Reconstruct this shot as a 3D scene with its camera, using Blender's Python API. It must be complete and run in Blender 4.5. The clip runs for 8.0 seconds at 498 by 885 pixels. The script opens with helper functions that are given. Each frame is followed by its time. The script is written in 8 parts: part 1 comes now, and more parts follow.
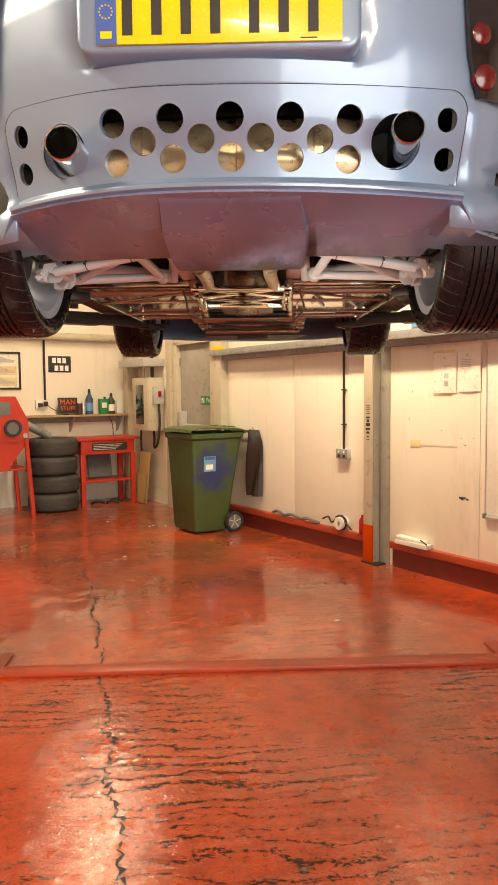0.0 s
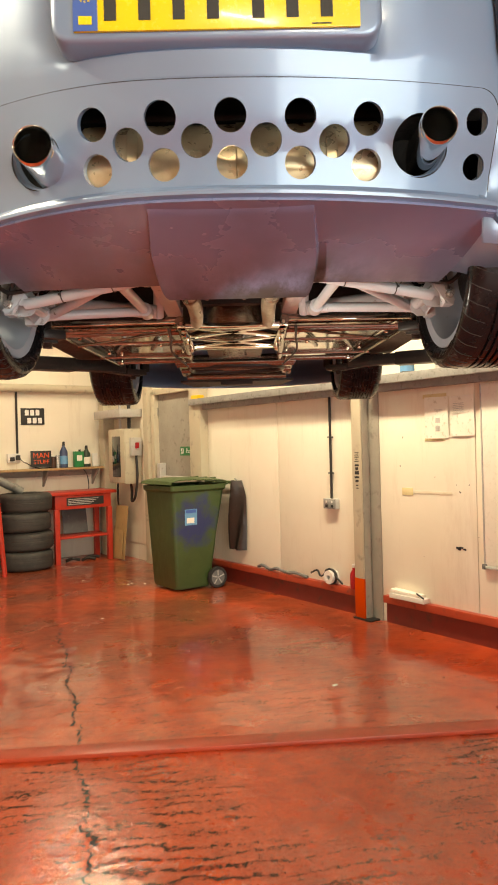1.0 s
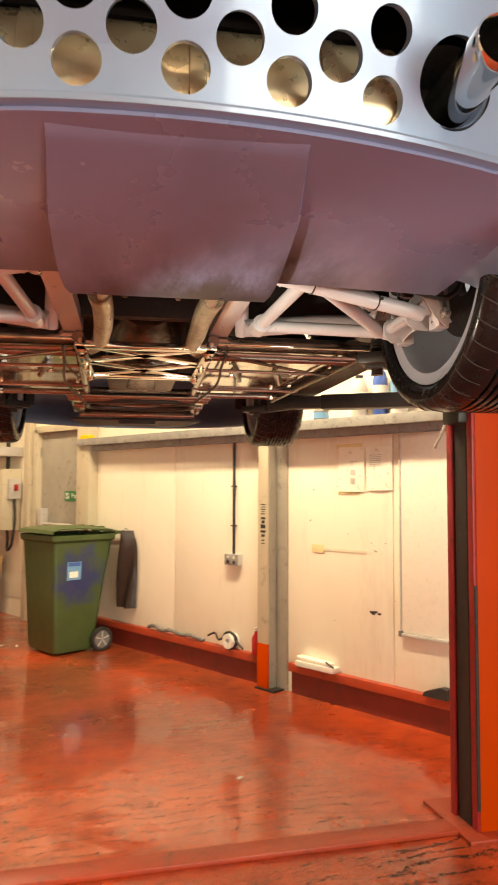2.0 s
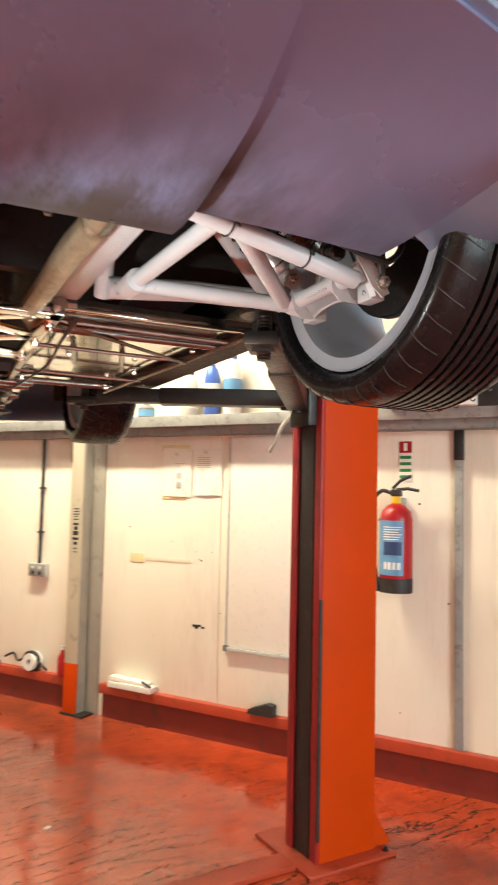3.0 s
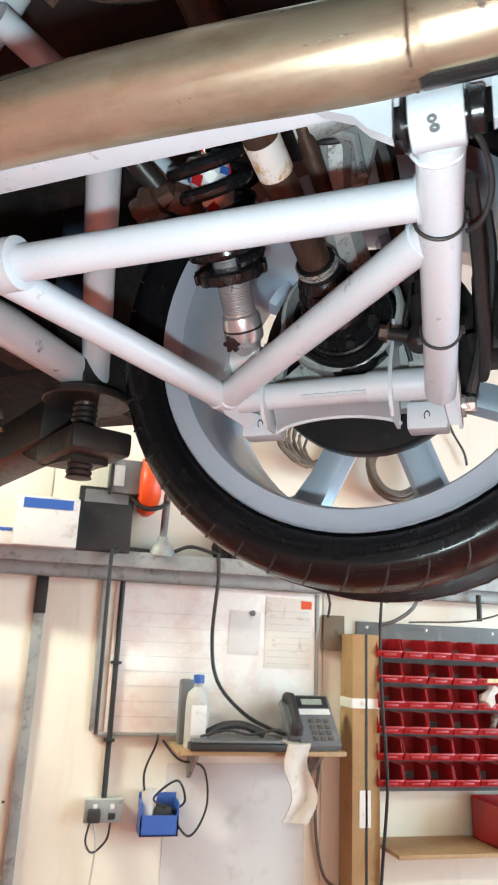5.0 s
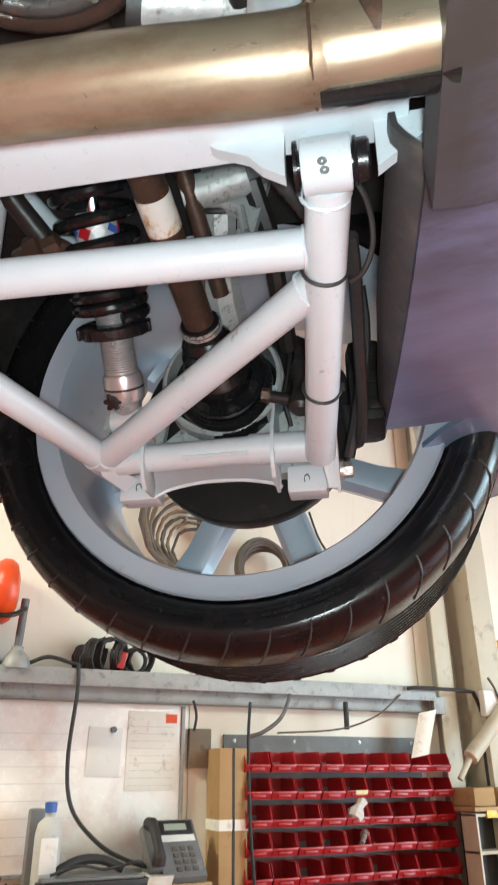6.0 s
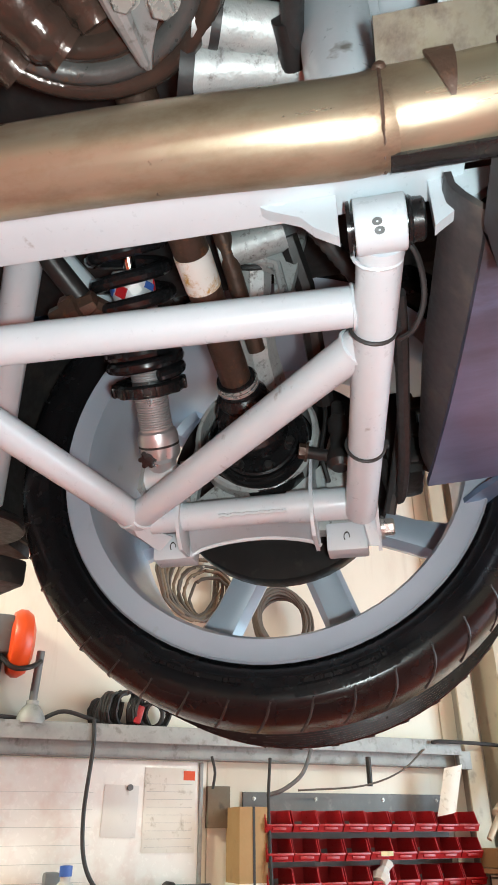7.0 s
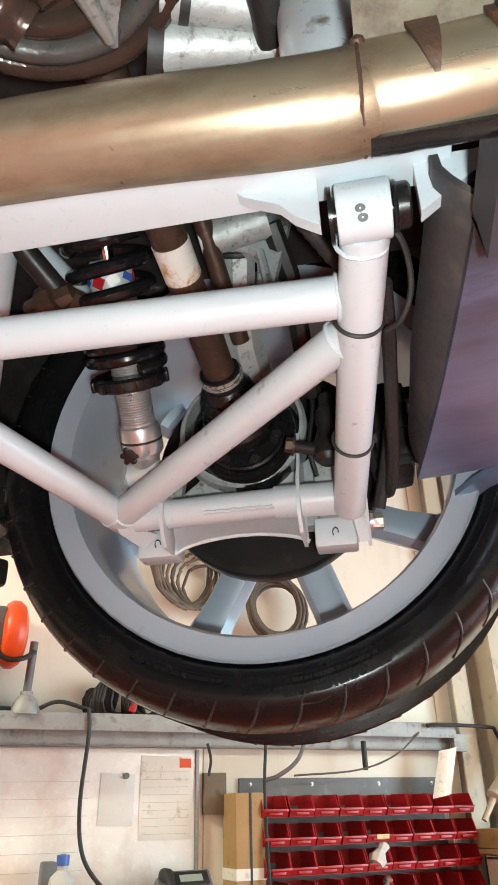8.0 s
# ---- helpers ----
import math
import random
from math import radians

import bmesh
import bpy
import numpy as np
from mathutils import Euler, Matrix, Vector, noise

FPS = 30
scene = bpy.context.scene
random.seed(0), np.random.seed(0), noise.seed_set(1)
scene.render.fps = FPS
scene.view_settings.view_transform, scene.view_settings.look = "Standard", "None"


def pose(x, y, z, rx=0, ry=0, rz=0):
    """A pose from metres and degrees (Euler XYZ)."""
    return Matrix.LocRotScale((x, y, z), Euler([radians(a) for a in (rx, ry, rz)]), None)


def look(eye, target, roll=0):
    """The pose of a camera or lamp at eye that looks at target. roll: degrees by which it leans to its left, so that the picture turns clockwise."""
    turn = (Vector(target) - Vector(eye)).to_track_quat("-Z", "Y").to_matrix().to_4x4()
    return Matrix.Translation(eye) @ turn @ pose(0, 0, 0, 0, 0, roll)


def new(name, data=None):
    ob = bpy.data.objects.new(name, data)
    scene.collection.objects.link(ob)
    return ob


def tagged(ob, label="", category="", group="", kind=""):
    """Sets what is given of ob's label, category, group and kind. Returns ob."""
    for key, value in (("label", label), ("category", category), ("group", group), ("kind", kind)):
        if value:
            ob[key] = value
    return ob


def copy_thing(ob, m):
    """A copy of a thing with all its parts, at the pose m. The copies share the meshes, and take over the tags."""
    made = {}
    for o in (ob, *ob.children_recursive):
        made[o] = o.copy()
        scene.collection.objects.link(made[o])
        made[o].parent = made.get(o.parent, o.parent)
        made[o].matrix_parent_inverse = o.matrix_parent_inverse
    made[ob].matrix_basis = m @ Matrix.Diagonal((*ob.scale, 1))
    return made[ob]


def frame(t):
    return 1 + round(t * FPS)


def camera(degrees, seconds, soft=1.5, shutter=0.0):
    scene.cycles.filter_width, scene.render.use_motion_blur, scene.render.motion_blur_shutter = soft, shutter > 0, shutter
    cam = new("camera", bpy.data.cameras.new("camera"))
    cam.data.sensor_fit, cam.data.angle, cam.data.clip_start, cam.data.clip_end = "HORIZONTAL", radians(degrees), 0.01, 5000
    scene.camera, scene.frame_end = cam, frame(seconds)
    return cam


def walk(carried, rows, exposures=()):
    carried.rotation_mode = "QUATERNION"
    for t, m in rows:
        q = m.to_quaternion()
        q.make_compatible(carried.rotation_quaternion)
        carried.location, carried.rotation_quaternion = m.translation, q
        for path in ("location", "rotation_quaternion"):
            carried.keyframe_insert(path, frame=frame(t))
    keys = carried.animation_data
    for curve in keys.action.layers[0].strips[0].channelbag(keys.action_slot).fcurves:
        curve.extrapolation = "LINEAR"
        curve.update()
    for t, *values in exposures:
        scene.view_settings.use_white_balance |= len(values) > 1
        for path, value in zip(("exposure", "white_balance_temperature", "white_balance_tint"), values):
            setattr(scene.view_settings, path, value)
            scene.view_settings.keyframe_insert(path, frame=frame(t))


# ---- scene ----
cam = camera(38.5, 8.0, soft=1.6, shutter=0.3)
PATH = [
    (0, (-0.156, 0.193, 1.414), (0.954, 1.851, 1.276), -0.5),
    (0.5, (-0.179, 0.25, 1.412), (0.955, 1.895, 1.318), -0.8),
    (1, (-0.061, 0.451, 1.4), (1.11, 2.072, 1.403), -1.5),
    (1.2, (0.006, 0.518, 1.397), (1.188, 2.131, 1.429), -1.5),
    (2.3, (0.221, 1.04, 1.435), (1.73, 2.345, 1.584), 0.7),
    (2.5, (0.239, 1.092, 1.432), (1.807, 2.324, 1.584), 0.8),
    (3, (0.37, 1.271, 1.434), (2.115, 2.239, 1.575), 1.3),
    (3.5, (0.569, 1.461, 1.473), (2.468, 2.052, 1.679), 2.8),
    (4, (0.649, 1.693, 1.489), (2.62, 1.863, 1.778), 3.9),
    (4.2, (0.678, 1.773, 1.5), (2.649, 1.768, 1.839), 4.5),
    (5.3, (0.873, 2.02, 1.538), (2.685, 1.453, 2.168), 0.9),
    (5.5, (0.877, 2.021, 1.526), (2.643, 1.403, 2.234), 0.1),
    (6, (0.873, 1.997, 1.491), (2.514, 1.229, 2.337), -0.3),
    (6.5, (0.865, 2.012, 1.51), (2.45, 1.283, 2.489), -0.7),
    (7, (0.891, 2.017, 1.509), (2.494, 1.299, 2.466), -0.4),
    (7.5, (0.899, 2.012, 1.524), (2.508, 1.285, 2.464), -0.8),
    (8, (0.9, 2.004, 1.526), (2.514, 1.262, 2.446), -1.4),
]
EXPOSURES = [(0.0, -0.04, 7900, 9), (1.0, -0.03, 7550, 3), (2.3, 0.20, 8400, 8), (3.0, 0.27, 6400, 0), (3.5, 0.35, 5500, -4), (4.2, 0.56, 5130, -8), (5.3, 0.51, 5450, -8), (6.0, 0.35, 5600, -7), (7.0, 0.34, 5700, -5), (8.0, 0.37, 5850, -5)]
walk(cam, [(t, look(eye, target, roll)) for t, eye, target, roll in PATH], EXPOSURES)

# ---- light ----
world = bpy.data.worlds.new("sky_world")
world.use_nodes = True
scene.world = world
wn = world.node_tree.nodes
sky = wn.new("ShaderNodeTexSky")
sky.sky_type, sky.sun_disc = "NISHITA", False
sky.sun_elevation, sky.sun_rotation = radians(38), radians(200)
wn["Background"].inputs["Strength"].default_value = 0.12
world.node_tree.links.new(sky.outputs["Color"], wn["Background"].inputs["Color"])


def area_lamp(name, m, sx, sy, power, colour):
    d = bpy.data.lights.new(name, "AREA")
    d.shape, d.size, d.size_y, d.energy, d.color = "RECTANGLE", sx, sy, power, colour
    ob = new(name, d)
    ob.matrix_world = m
    return ob


WARM = (1.0, 0.86, 0.66)
LAMPS = [(2.7, 7.3), (3.0, 4.1), (-0.9, 6.6), (-1.2, 2.6), (-1.1, -1.7)]
POWER = [66, 160, 10, 150, 110]
for (lx, ly), pw in zip(LAMPS, POWER):
    area_lamp("strip_light_glow", pose(lx, ly, 3.50, 0, 0, 0), 0.16, 1.5, pw, WARM)
# the open roller door behind the walk lets daylight in
area_lamp("door_daylight", pose(0.1, -3.45, 1.75, 90, 0, 0), 3.0, 3.0, 235, (0.84, 0.92, 1.0))
# phone torch, switched on by the wheel
tc = bpy.data.lights.new("phone_torch", "SPOT")
tc.energy, tc.color, tc.spot_size, tc.spot_blend, tc.shadow_soft_size = 13.0, (1.0, 0.97, 0.93), radians(104), 0.8, 0.012
torch = new("phone_torch", tc)
torch.matrix_world = look((0.845, 2.005, 1.47), (2.47, 1.27, 2.40))

# ---- materials ----


def nodes_of(name):
    m = bpy.data.materials.new(name)
    m.use_nodes = True
    t = m.node_tree
    return m, t.nodes, t.links, t.nodes["Principled BSDF"]


def mix(n, l, fac, a, b):
    x = n.new("ShaderNodeMix")
    x.data_type = "RGBA"
    if hasattr(fac, "links"):
        l.new(fac, x.inputs[0])
    else:
        x.inputs[0].default_value = fac
    for sock, v in ((x.inputs[6], a), (x.inputs[7], b)):
        if hasattr(v, "links"):
            l.new(v, sock)
        else:
            sock.default_value = (*v, 1)
    return x.outputs[2]


def tex(n, l, scale, detail=4, rough=0.55, stretch=(1, 1, 1), turn=(0, 0, 0)):
    c = n.new("ShaderNodeTexCoord")
    mp = n.new("ShaderNodeMapping")
    mp.inputs["Scale"].default_value = stretch
    mp.inputs["Rotation"].default_value = turn
    l.new(c.outputs["Object"], mp.inputs["Vector"])
    t = n.new("ShaderNodeTexNoise")
    t.inputs["Scale"].default_value, t.inputs["Detail"].default_value, t.inputs["Roughness"].default_value = scale, detail, rough
    l.new(mp.outputs["Vector"], t.inputs["Vector"])
    return t.outputs["Fac"]


def ramp(n, l, fac, lo, hi, a=0.0, b=1.0):
    r = n.new("ShaderNodeMapRange")
    l.new(fac, r.inputs[0])
    for k, v in zip((1, 2, 3, 4), (lo, hi, a, b)):
        r.inputs[k].default_value = v
    return r.outputs[0]


def bump(n, l, b, height, strength, dist=0.01):
    x = n.new("ShaderNodeBump")
    x.inputs["Strength"].default_value, x.inputs["Distance"].default_value = strength, dist
    l.new(height, x.inputs["Height"])
    l.new(x.outputs["Normal"], b.inputs["Normal"])


def surf(name, c1, c2, c3=None, scale=8.0, fine=90.0, rough=(0.4, 0.6), metal=0.0, relief=0.15, dirt=(0.58, 0.75), coat=0.0, stretch=(1, 1, 1)):
    """Paint, metal or plastic: two tones in broad clouds, spots of c3, fine grain in the gloss and relief."""
    m, n, l, b = nodes_of(name)
    broad, grain = tex(n, l, scale, 5, 0.6, stretch), tex(n, l, fine, 3, 0.6, stretch)
    col = mix(n, l, ramp(n, l, broad, 0.3, 0.7), c1, c2)
    if c3:
        spots = tex(n, l, scale * 2.7, 8 if scale > 15 else 5, 0.72 if scale > 15 else 0.58, stretch)
        col = mix(n, l, ramp(n, l, spots, dirt[0], dirt[1]), col, c3)
    l.new(col, b.inputs["Base Color"])
    l.new(ramp(n, l, grain, 0.3, 0.7, rough[0], rough[1]), b.inputs["Roughness"])
    b.inputs["Metallic"].default_value = metal
    b.inputs["Coat Weight"].default_value = coat
    b.inputs["Coat Roughness"].default_value = 0.08
    if relief:
        bump(n, l, b, grain, relief, 0.002)
    return m


def glow(name, colour, strength):
    m, n, l, b = nodes_of(name)
    b.inputs["Emission Color"].default_value = (*colour, 1)
    b.inputs["Emission Strength"].default_value = strength
    b.inputs["Base Color"].default_value = (*colour, 1)
    return m


def glass(name, colour=(0.9, 0.95, 0.95), rough=0.05):
    m, n, l, b = nodes_of(name)
    b.inputs["Base Color"].default_value = (*colour, 1)
    b.inputs["Transmission Weight"].default_value = 1.0
    b.inputs["Roughness"].default_value = rough
    return m


def grain_along(n, l, scale, angle, long, short, detail=6, rough=0.65):
    """Noise drawn out along a direction in the floor plane."""
    c = n.new("ShaderNodeTexCoord")
    mp = n.new("ShaderNodeMapping")
    mp.vector_type = "TEXTURE"
    mp.inputs["Rotation"].default_value = (0, 0, radians(angle))
    mp.inputs["Scale"].default_value = (long, short, 1)
    l.new(c.outputs["Object"], mp.inputs["Vector"])
    t = n.new("ShaderNodeTexNoise")
    t.inputs["Scale"].default_value, t.inputs["Detail"].default_value, t.inputs["Roughness"].default_value = scale, detail, rough
    l.new(mp.outputs["Vector"], t.inputs["Vector"])
    return t.outputs["Fac"]


def calc(n, l, op, a, b):
    x = n.new("ShaderNodeMath")
    x.operation = op
    for k, v in enumerate((a, b)):
        if hasattr(v, "links"):
            l.new(v, x.inputs[k])
        else:
            x.inputs[k].default_value = v
    return x.outputs[0]


def floor_axis(n, l, angle, which):
    """A coordinate along (0) or across (1) a direction in the floor plane."""
    c = n.new("ShaderNodeTexCoord")
    mp = n.new("ShaderNodeMapping")
    mp.vector_type = "TEXTURE"
    mp.inputs["Rotation"].default_value = (0, 0, radians(angle))
    l.new(c.outputs["Object"], mp.inputs["Vector"])
    s = n.new("ShaderNodeSeparateXYZ")
    l.new(mp.outputs["Vector"], s.inputs[0])
    return s.outputs[which]


def floor_paint():
    """Red paint rolled over tamped concrete: worn dark along the ridges, under a thin wet film."""
    m, n, l, b = nodes_of("red_floor_paint")
    broad, area, area2 = tex(n, l, 0.8, 4, 0.6), tex(n, l, 1.3, 5, 0.62), tex(n, l, 1.9, 4, 0.6, (1, 1, 1), (0, 0, 1))
    mid, fine = tex(n, l, 7.0, 7, 0.68), tex(n, l, 55.0, 5, 0.7)
    across = floor_axis(n, l, -28, 1)
    # the paint is worn through on the door side of the cable cover
    near = ramp(n, l, across, 3.75, 3.55, 0.0, 1.0)
    # ridges lie a hand's width apart and wander a little
    sway = calc(n, l, "MULTIPLY", calc(n, l, "SUBTRACT", grain_along(n, l, 3.0, -28, 1.8, 0.8, 5, 0.62), 0.5), 0.34)
    wave = calc(n, l, "SINE", calc(n, l, "MULTIPLY", calc(n, l, "ADD", across, sway), 88.0), 0.0)
    fray = grain_along(n, l, 46.0, -28, 1.25, 0.75, 10, 0.80)
    flecks = grain_along(n, l, 95.0, -28, 1.5, 0.8, 6, 0.78)
    col = mix(n, l, ramp(n, l, broad, 0.3, 0.7), (0.47, 0.050, 0.012), (0.68, 0.082, 0.016))
    col = mix(n, l, ramp(n, l, mid, 0.46, 0.70, 0, 0.75), col, (0.24, 0.026, 0.009))
    pits = calc(n, l, "MULTIPLY", ramp(n, l, tex(n, l, 85.0, 5, 0.72), 0.56, 0.62), ramp(n, l, near, 0.0, 1.0, 0.35, 1.0))
    col = mix(n, l, calc(n, l, "MULTIPLY", pits, ramp(n, l, mid, 0.38, 0.55, 0.2, 0.85)), col, (0.13, 0.017, 0.008))
    # browner in patches towards the far end
    far_brown = calc(n, l, "MULTIPLY", ramp(n, l, across, 4.6, 6.2, 0.0, 1.0), ramp(n, l, area, 0.36, 0.56, 0.35, 0.8))
    col = mix(n, l, far_brown, col, (0.20, 0.055, 0.024))
    zone = calc(n, l, "MULTIPLY", ramp(n, l, area, 0.44, 0.60), ramp(n, l, near, 0.0, 1.0, 0.22, 1.0))
    crest = calc(n, l, "ADD", ramp(n, l, wave, -1.0, 1.0, 0.0, 0.20), calc(n, l, "ADD", fray, calc(n, l, "MULTIPLY", zone, 0.075)))
    worn = calc(n, l, "MULTIPLY", ramp(n, l, crest, 0.735, 0.757), ramp(n, l, zone, 0.0, 0.12))
    zone2 = calc(n, l, "MULTIPLY", ramp(n, l, area2, 0.42, 0.58), ramp(n, l, near, 0.0, 1.0, 0.35, 1.0))
    fleck = calc(n, l, "MULTIPLY", ramp(n, l, flecks, 0.585, 0.61), zone2)
    bare = calc(n, l, "MAXIMUM", worn, fleck)
    col = mix(n, l, bare, col, (0.040, 0.026, 0.019))
    grey = calc(n, l, "MULTIPLY", ramp(n, l, mid, 0.62, 0.69), ramp(n, l, area2, 0.56, 0.64))
    col = mix(n, l, grey, col, (0.15, 0.13, 0.10))
    col = mix(n, l, calc(n, l, "MULTIPLY", ramp(n, l, calc(n, l, "ADD", fray, calc(n, l, "MULTIPLY", flecks, 0.5)), 0.82, 0.86), ramp(n, l, near, 0.0, 1.0, 0.0, 0.55)), col, (0.10, 0.022, 0.012))
    l.new(col, b.inputs["Base Color"])
    rough = calc(n, l, "ADD", ramp(n, l, area2, 0.35, 0.65, 0.20, 0.34), calc(n, l, "MULTIPLY", bare, 0.22))
    l.new(calc(n, l, "ADD", rough, ramp(n, l, mid, 0.35, 0.8, 0.0, 0.16)), b.inputs["Roughness"])
    l.new(ramp(n, l, bare, 0.0, 1.0, 0.32, 0.10), b.inputs["Specular IOR Level"])
    relief = calc(n, l, "MULTIPLY", crest, ramp(n, l, near, 0.0, 1.0, 0.35, 1.0))
    relief = calc(n, l, "ADD", relief, calc(n, l, "MULTIPLY", mid, ramp(n, l, near, 0.0, 1.0, 0.16, 0.75)))
    relief = calc(n, l, "ADD", relief, calc(n, l, "MULTIPLY", fine, ramp(n, l, near, 0.0, 1.0, 0.05, 0.30)))
    relief = calc(n, l, "SUBTRACT", relief, calc(n, l, "ADD", calc(n, l, "MULTIPLY", bare, 0.14), calc(n, l, "MULTIPLY", pits, 0.10)))
    bump(n, l, b, relief, 0.8, 0.014)
    # the wet film is thickest along the crack
    off_crack = calc(n, l, "ABSOLUTE", calc(n, l, "SUBTRACT", floor_axis(n, l, 69.9, 1), 0.16), 0.0)
    patch = ramp(n, l, calc(n, l, "ADD", off_crack, calc(n, l, "MULTIPLY", calc(n, l, "SUBTRACT", area2, 0.5), 1.6)), 0.16, 0.42, 1.0, 0.0)
    wet = calc(n, l, "MAXIMUM", patch, ramp(n, l, area, 0.38, 0.56, 0.45, 0.95))
    broken = calc(n, l, "MAXIMUM", ramp(n, l, fray, 0.42, 0.50), ramp(n, l, near, 0.0, 1.0, 1.0, 0.10))
    wet = calc(n, l, "MULTIPLY", calc(n, l, "MULTIPLY", wet, broken), ramp(n, l, bare, 0.0, 1.0, 1.0, 0.1))
    l.new(wet, b.inputs["Coat Weight"])
    l.new(ramp(n, l, mid, 0.35, 0.7, 0.02, 0.07), b.inputs["Coat Roughness"])
    b.inputs["Coat IOR"].default_value = 1.9
    swell, ripple, grit = tex(n, l, 4.0, 2, 0.5), grain_along(n, l, 22.0, -28, 1.7, 0.8, 3, 0.6), tex(n, l, 42.0, 4, 0.65)
    film = calc(n, l, "ADD", calc(n, l, "MULTIPLY", swell, 0.7), calc(n, l, "MULTIPLY", ripple, ramp(n, l, near, 0.0, 1.0, 0.05, 0.30)))
    film = calc(n, l, "ADD", film, calc(n, l, "MULTIPLY", grit, ramp(n, l, near, 0.0, 1.0, 0.010, 0.085)))
    film = calc(n, l, "ADD", film, calc(n, l, "MULTIPLY", crest, ramp(n, l, near, 0.0, 1.0, 0.01, 0.06)))
    x = n.new("ShaderNodeBump")
    x.inputs["Strength"].default_value, x.inputs["Distance"].default_value = 1.0, 0.010
    l.new(film, x.inputs["Height"])
    l.new(x.outputs["Normal"], b.inputs["Coat Normal"])
    return m


def wall_paint(name, c1, c2, stain, spot=0.35):
    m, n, l, b = nodes_of(name)
    cloud, grain = tex(n, l, 1.6, 5, 0.6), tex(n, l, 140, 3, 0.6)
    runs = tex(n, l, 7.0, 6, 0.7, (1, 1, 0.12))
    scuff = tex(n, l, 2.2, 7, 0.72, (1, 1, 0.35), (0.3, 0, 0))
    spots = tex(n, l, 11.0, 9, 0.75)
    col = mix(n, l, ramp(n, l, cloud, 0.3, 0.7), c1, c2)
    col = mix(n, l, ramp(n, l, runs, 0.55, 0.8, 0, 0.4), col, stain)
    col = mix(n, l, ramp(n, l, scuff, 0.56, 0.78, 0, spot), col, stain)
    col = mix(n, l, ramp(n, l, spots, 0.70, 0.80, 0, spot), col, stain)
    l.new(col, b.inputs["Base Color"])
    l.new(ramp(n, l, cloud, 0.3, 0.7, 0.35, 0.55), b.inputs["Roughness"])
    bump(n, l, b, grain, 0.12, 0.002)
    return m


def heat_steel():
    """Stainless pipe, tanned by heat, drawn along its length, with brown stains, soot by the weld and road specks."""
    m, n, l, b = nodes_of("heat_tinted_stainless")
    c = n.new("ShaderNodeTexCoord")
    s = n.new("ShaderNodeSeparateXYZ")
    l.new(c.outputs["Object"], s.inputs[0])
    broad, stain = tex(n, l, 5.0, 5, 0.6, (2.0, 0.7, 2.0)), tex(n, l, 13.0, 7, 0.68, (1.4, 0.7, 1.4))
    drawn, specks = tex(n, l, 60.0, 4, 0.6, (3.0, 0.12, 3.0)), tex(n, l, 95.0, 4, 0.65)
    col = mix(n, l, ramp(n, l, broad, 0.3, 0.7), (0.48, 0.435, 0.335), (0.35, 0.30, 0.21))
    col = mix(n, l, ramp(n, l, drawn, 0.35, 0.7, 0.0, 0.35), col, (0.34, 0.27, 0.17))
    col = mix(n, l, ramp(n, l, stain, 0.50, 0.70, 0.0, 0.85), col, (0.19, 0.12, 0.062))
    off_weld = calc(n, l, "ABSOLUTE", calc(n, l, "ADD", s.outputs[1], 0.124), 0.0)
    soot = calc(n, l, "MULTIPLY", ramp(n, l, off_weld, 0.002, 0.022, 1.0, 0.0), ramp(n, l, stain, 0.36, 0.56, 0.15, 1.0))
    col = mix(n, l, calc(n, l, "MULTIPLY", soot, 0.85), col, (0.10, 0.045, 0.022))
    col = mix(n, l, calc(n, l, "MULTIPLY", ramp(n, l, specks, 0.68, 0.72), ramp(n, l, stain, 0.42, 0.55)), col, (0.07, 0.05, 0.04))
    l.new(col, b.inputs["Base Color"])
    rough = calc(n, l, "ADD", ramp(n, l, drawn, 0.3, 0.7, 0.25, 0.37), ramp(n, l, stain, 0.45, 0.7, 0.0, 0.12))
    l.new(calc(n, l, "ADD", rough, calc(n, l, "MULTIPLY", soot, 0.2)), b.inputs["Roughness"])
    b.inputs["Metallic"].default_value = 0.78
    bump(n, l, b, drawn, 0.08, 0.001)
    return m


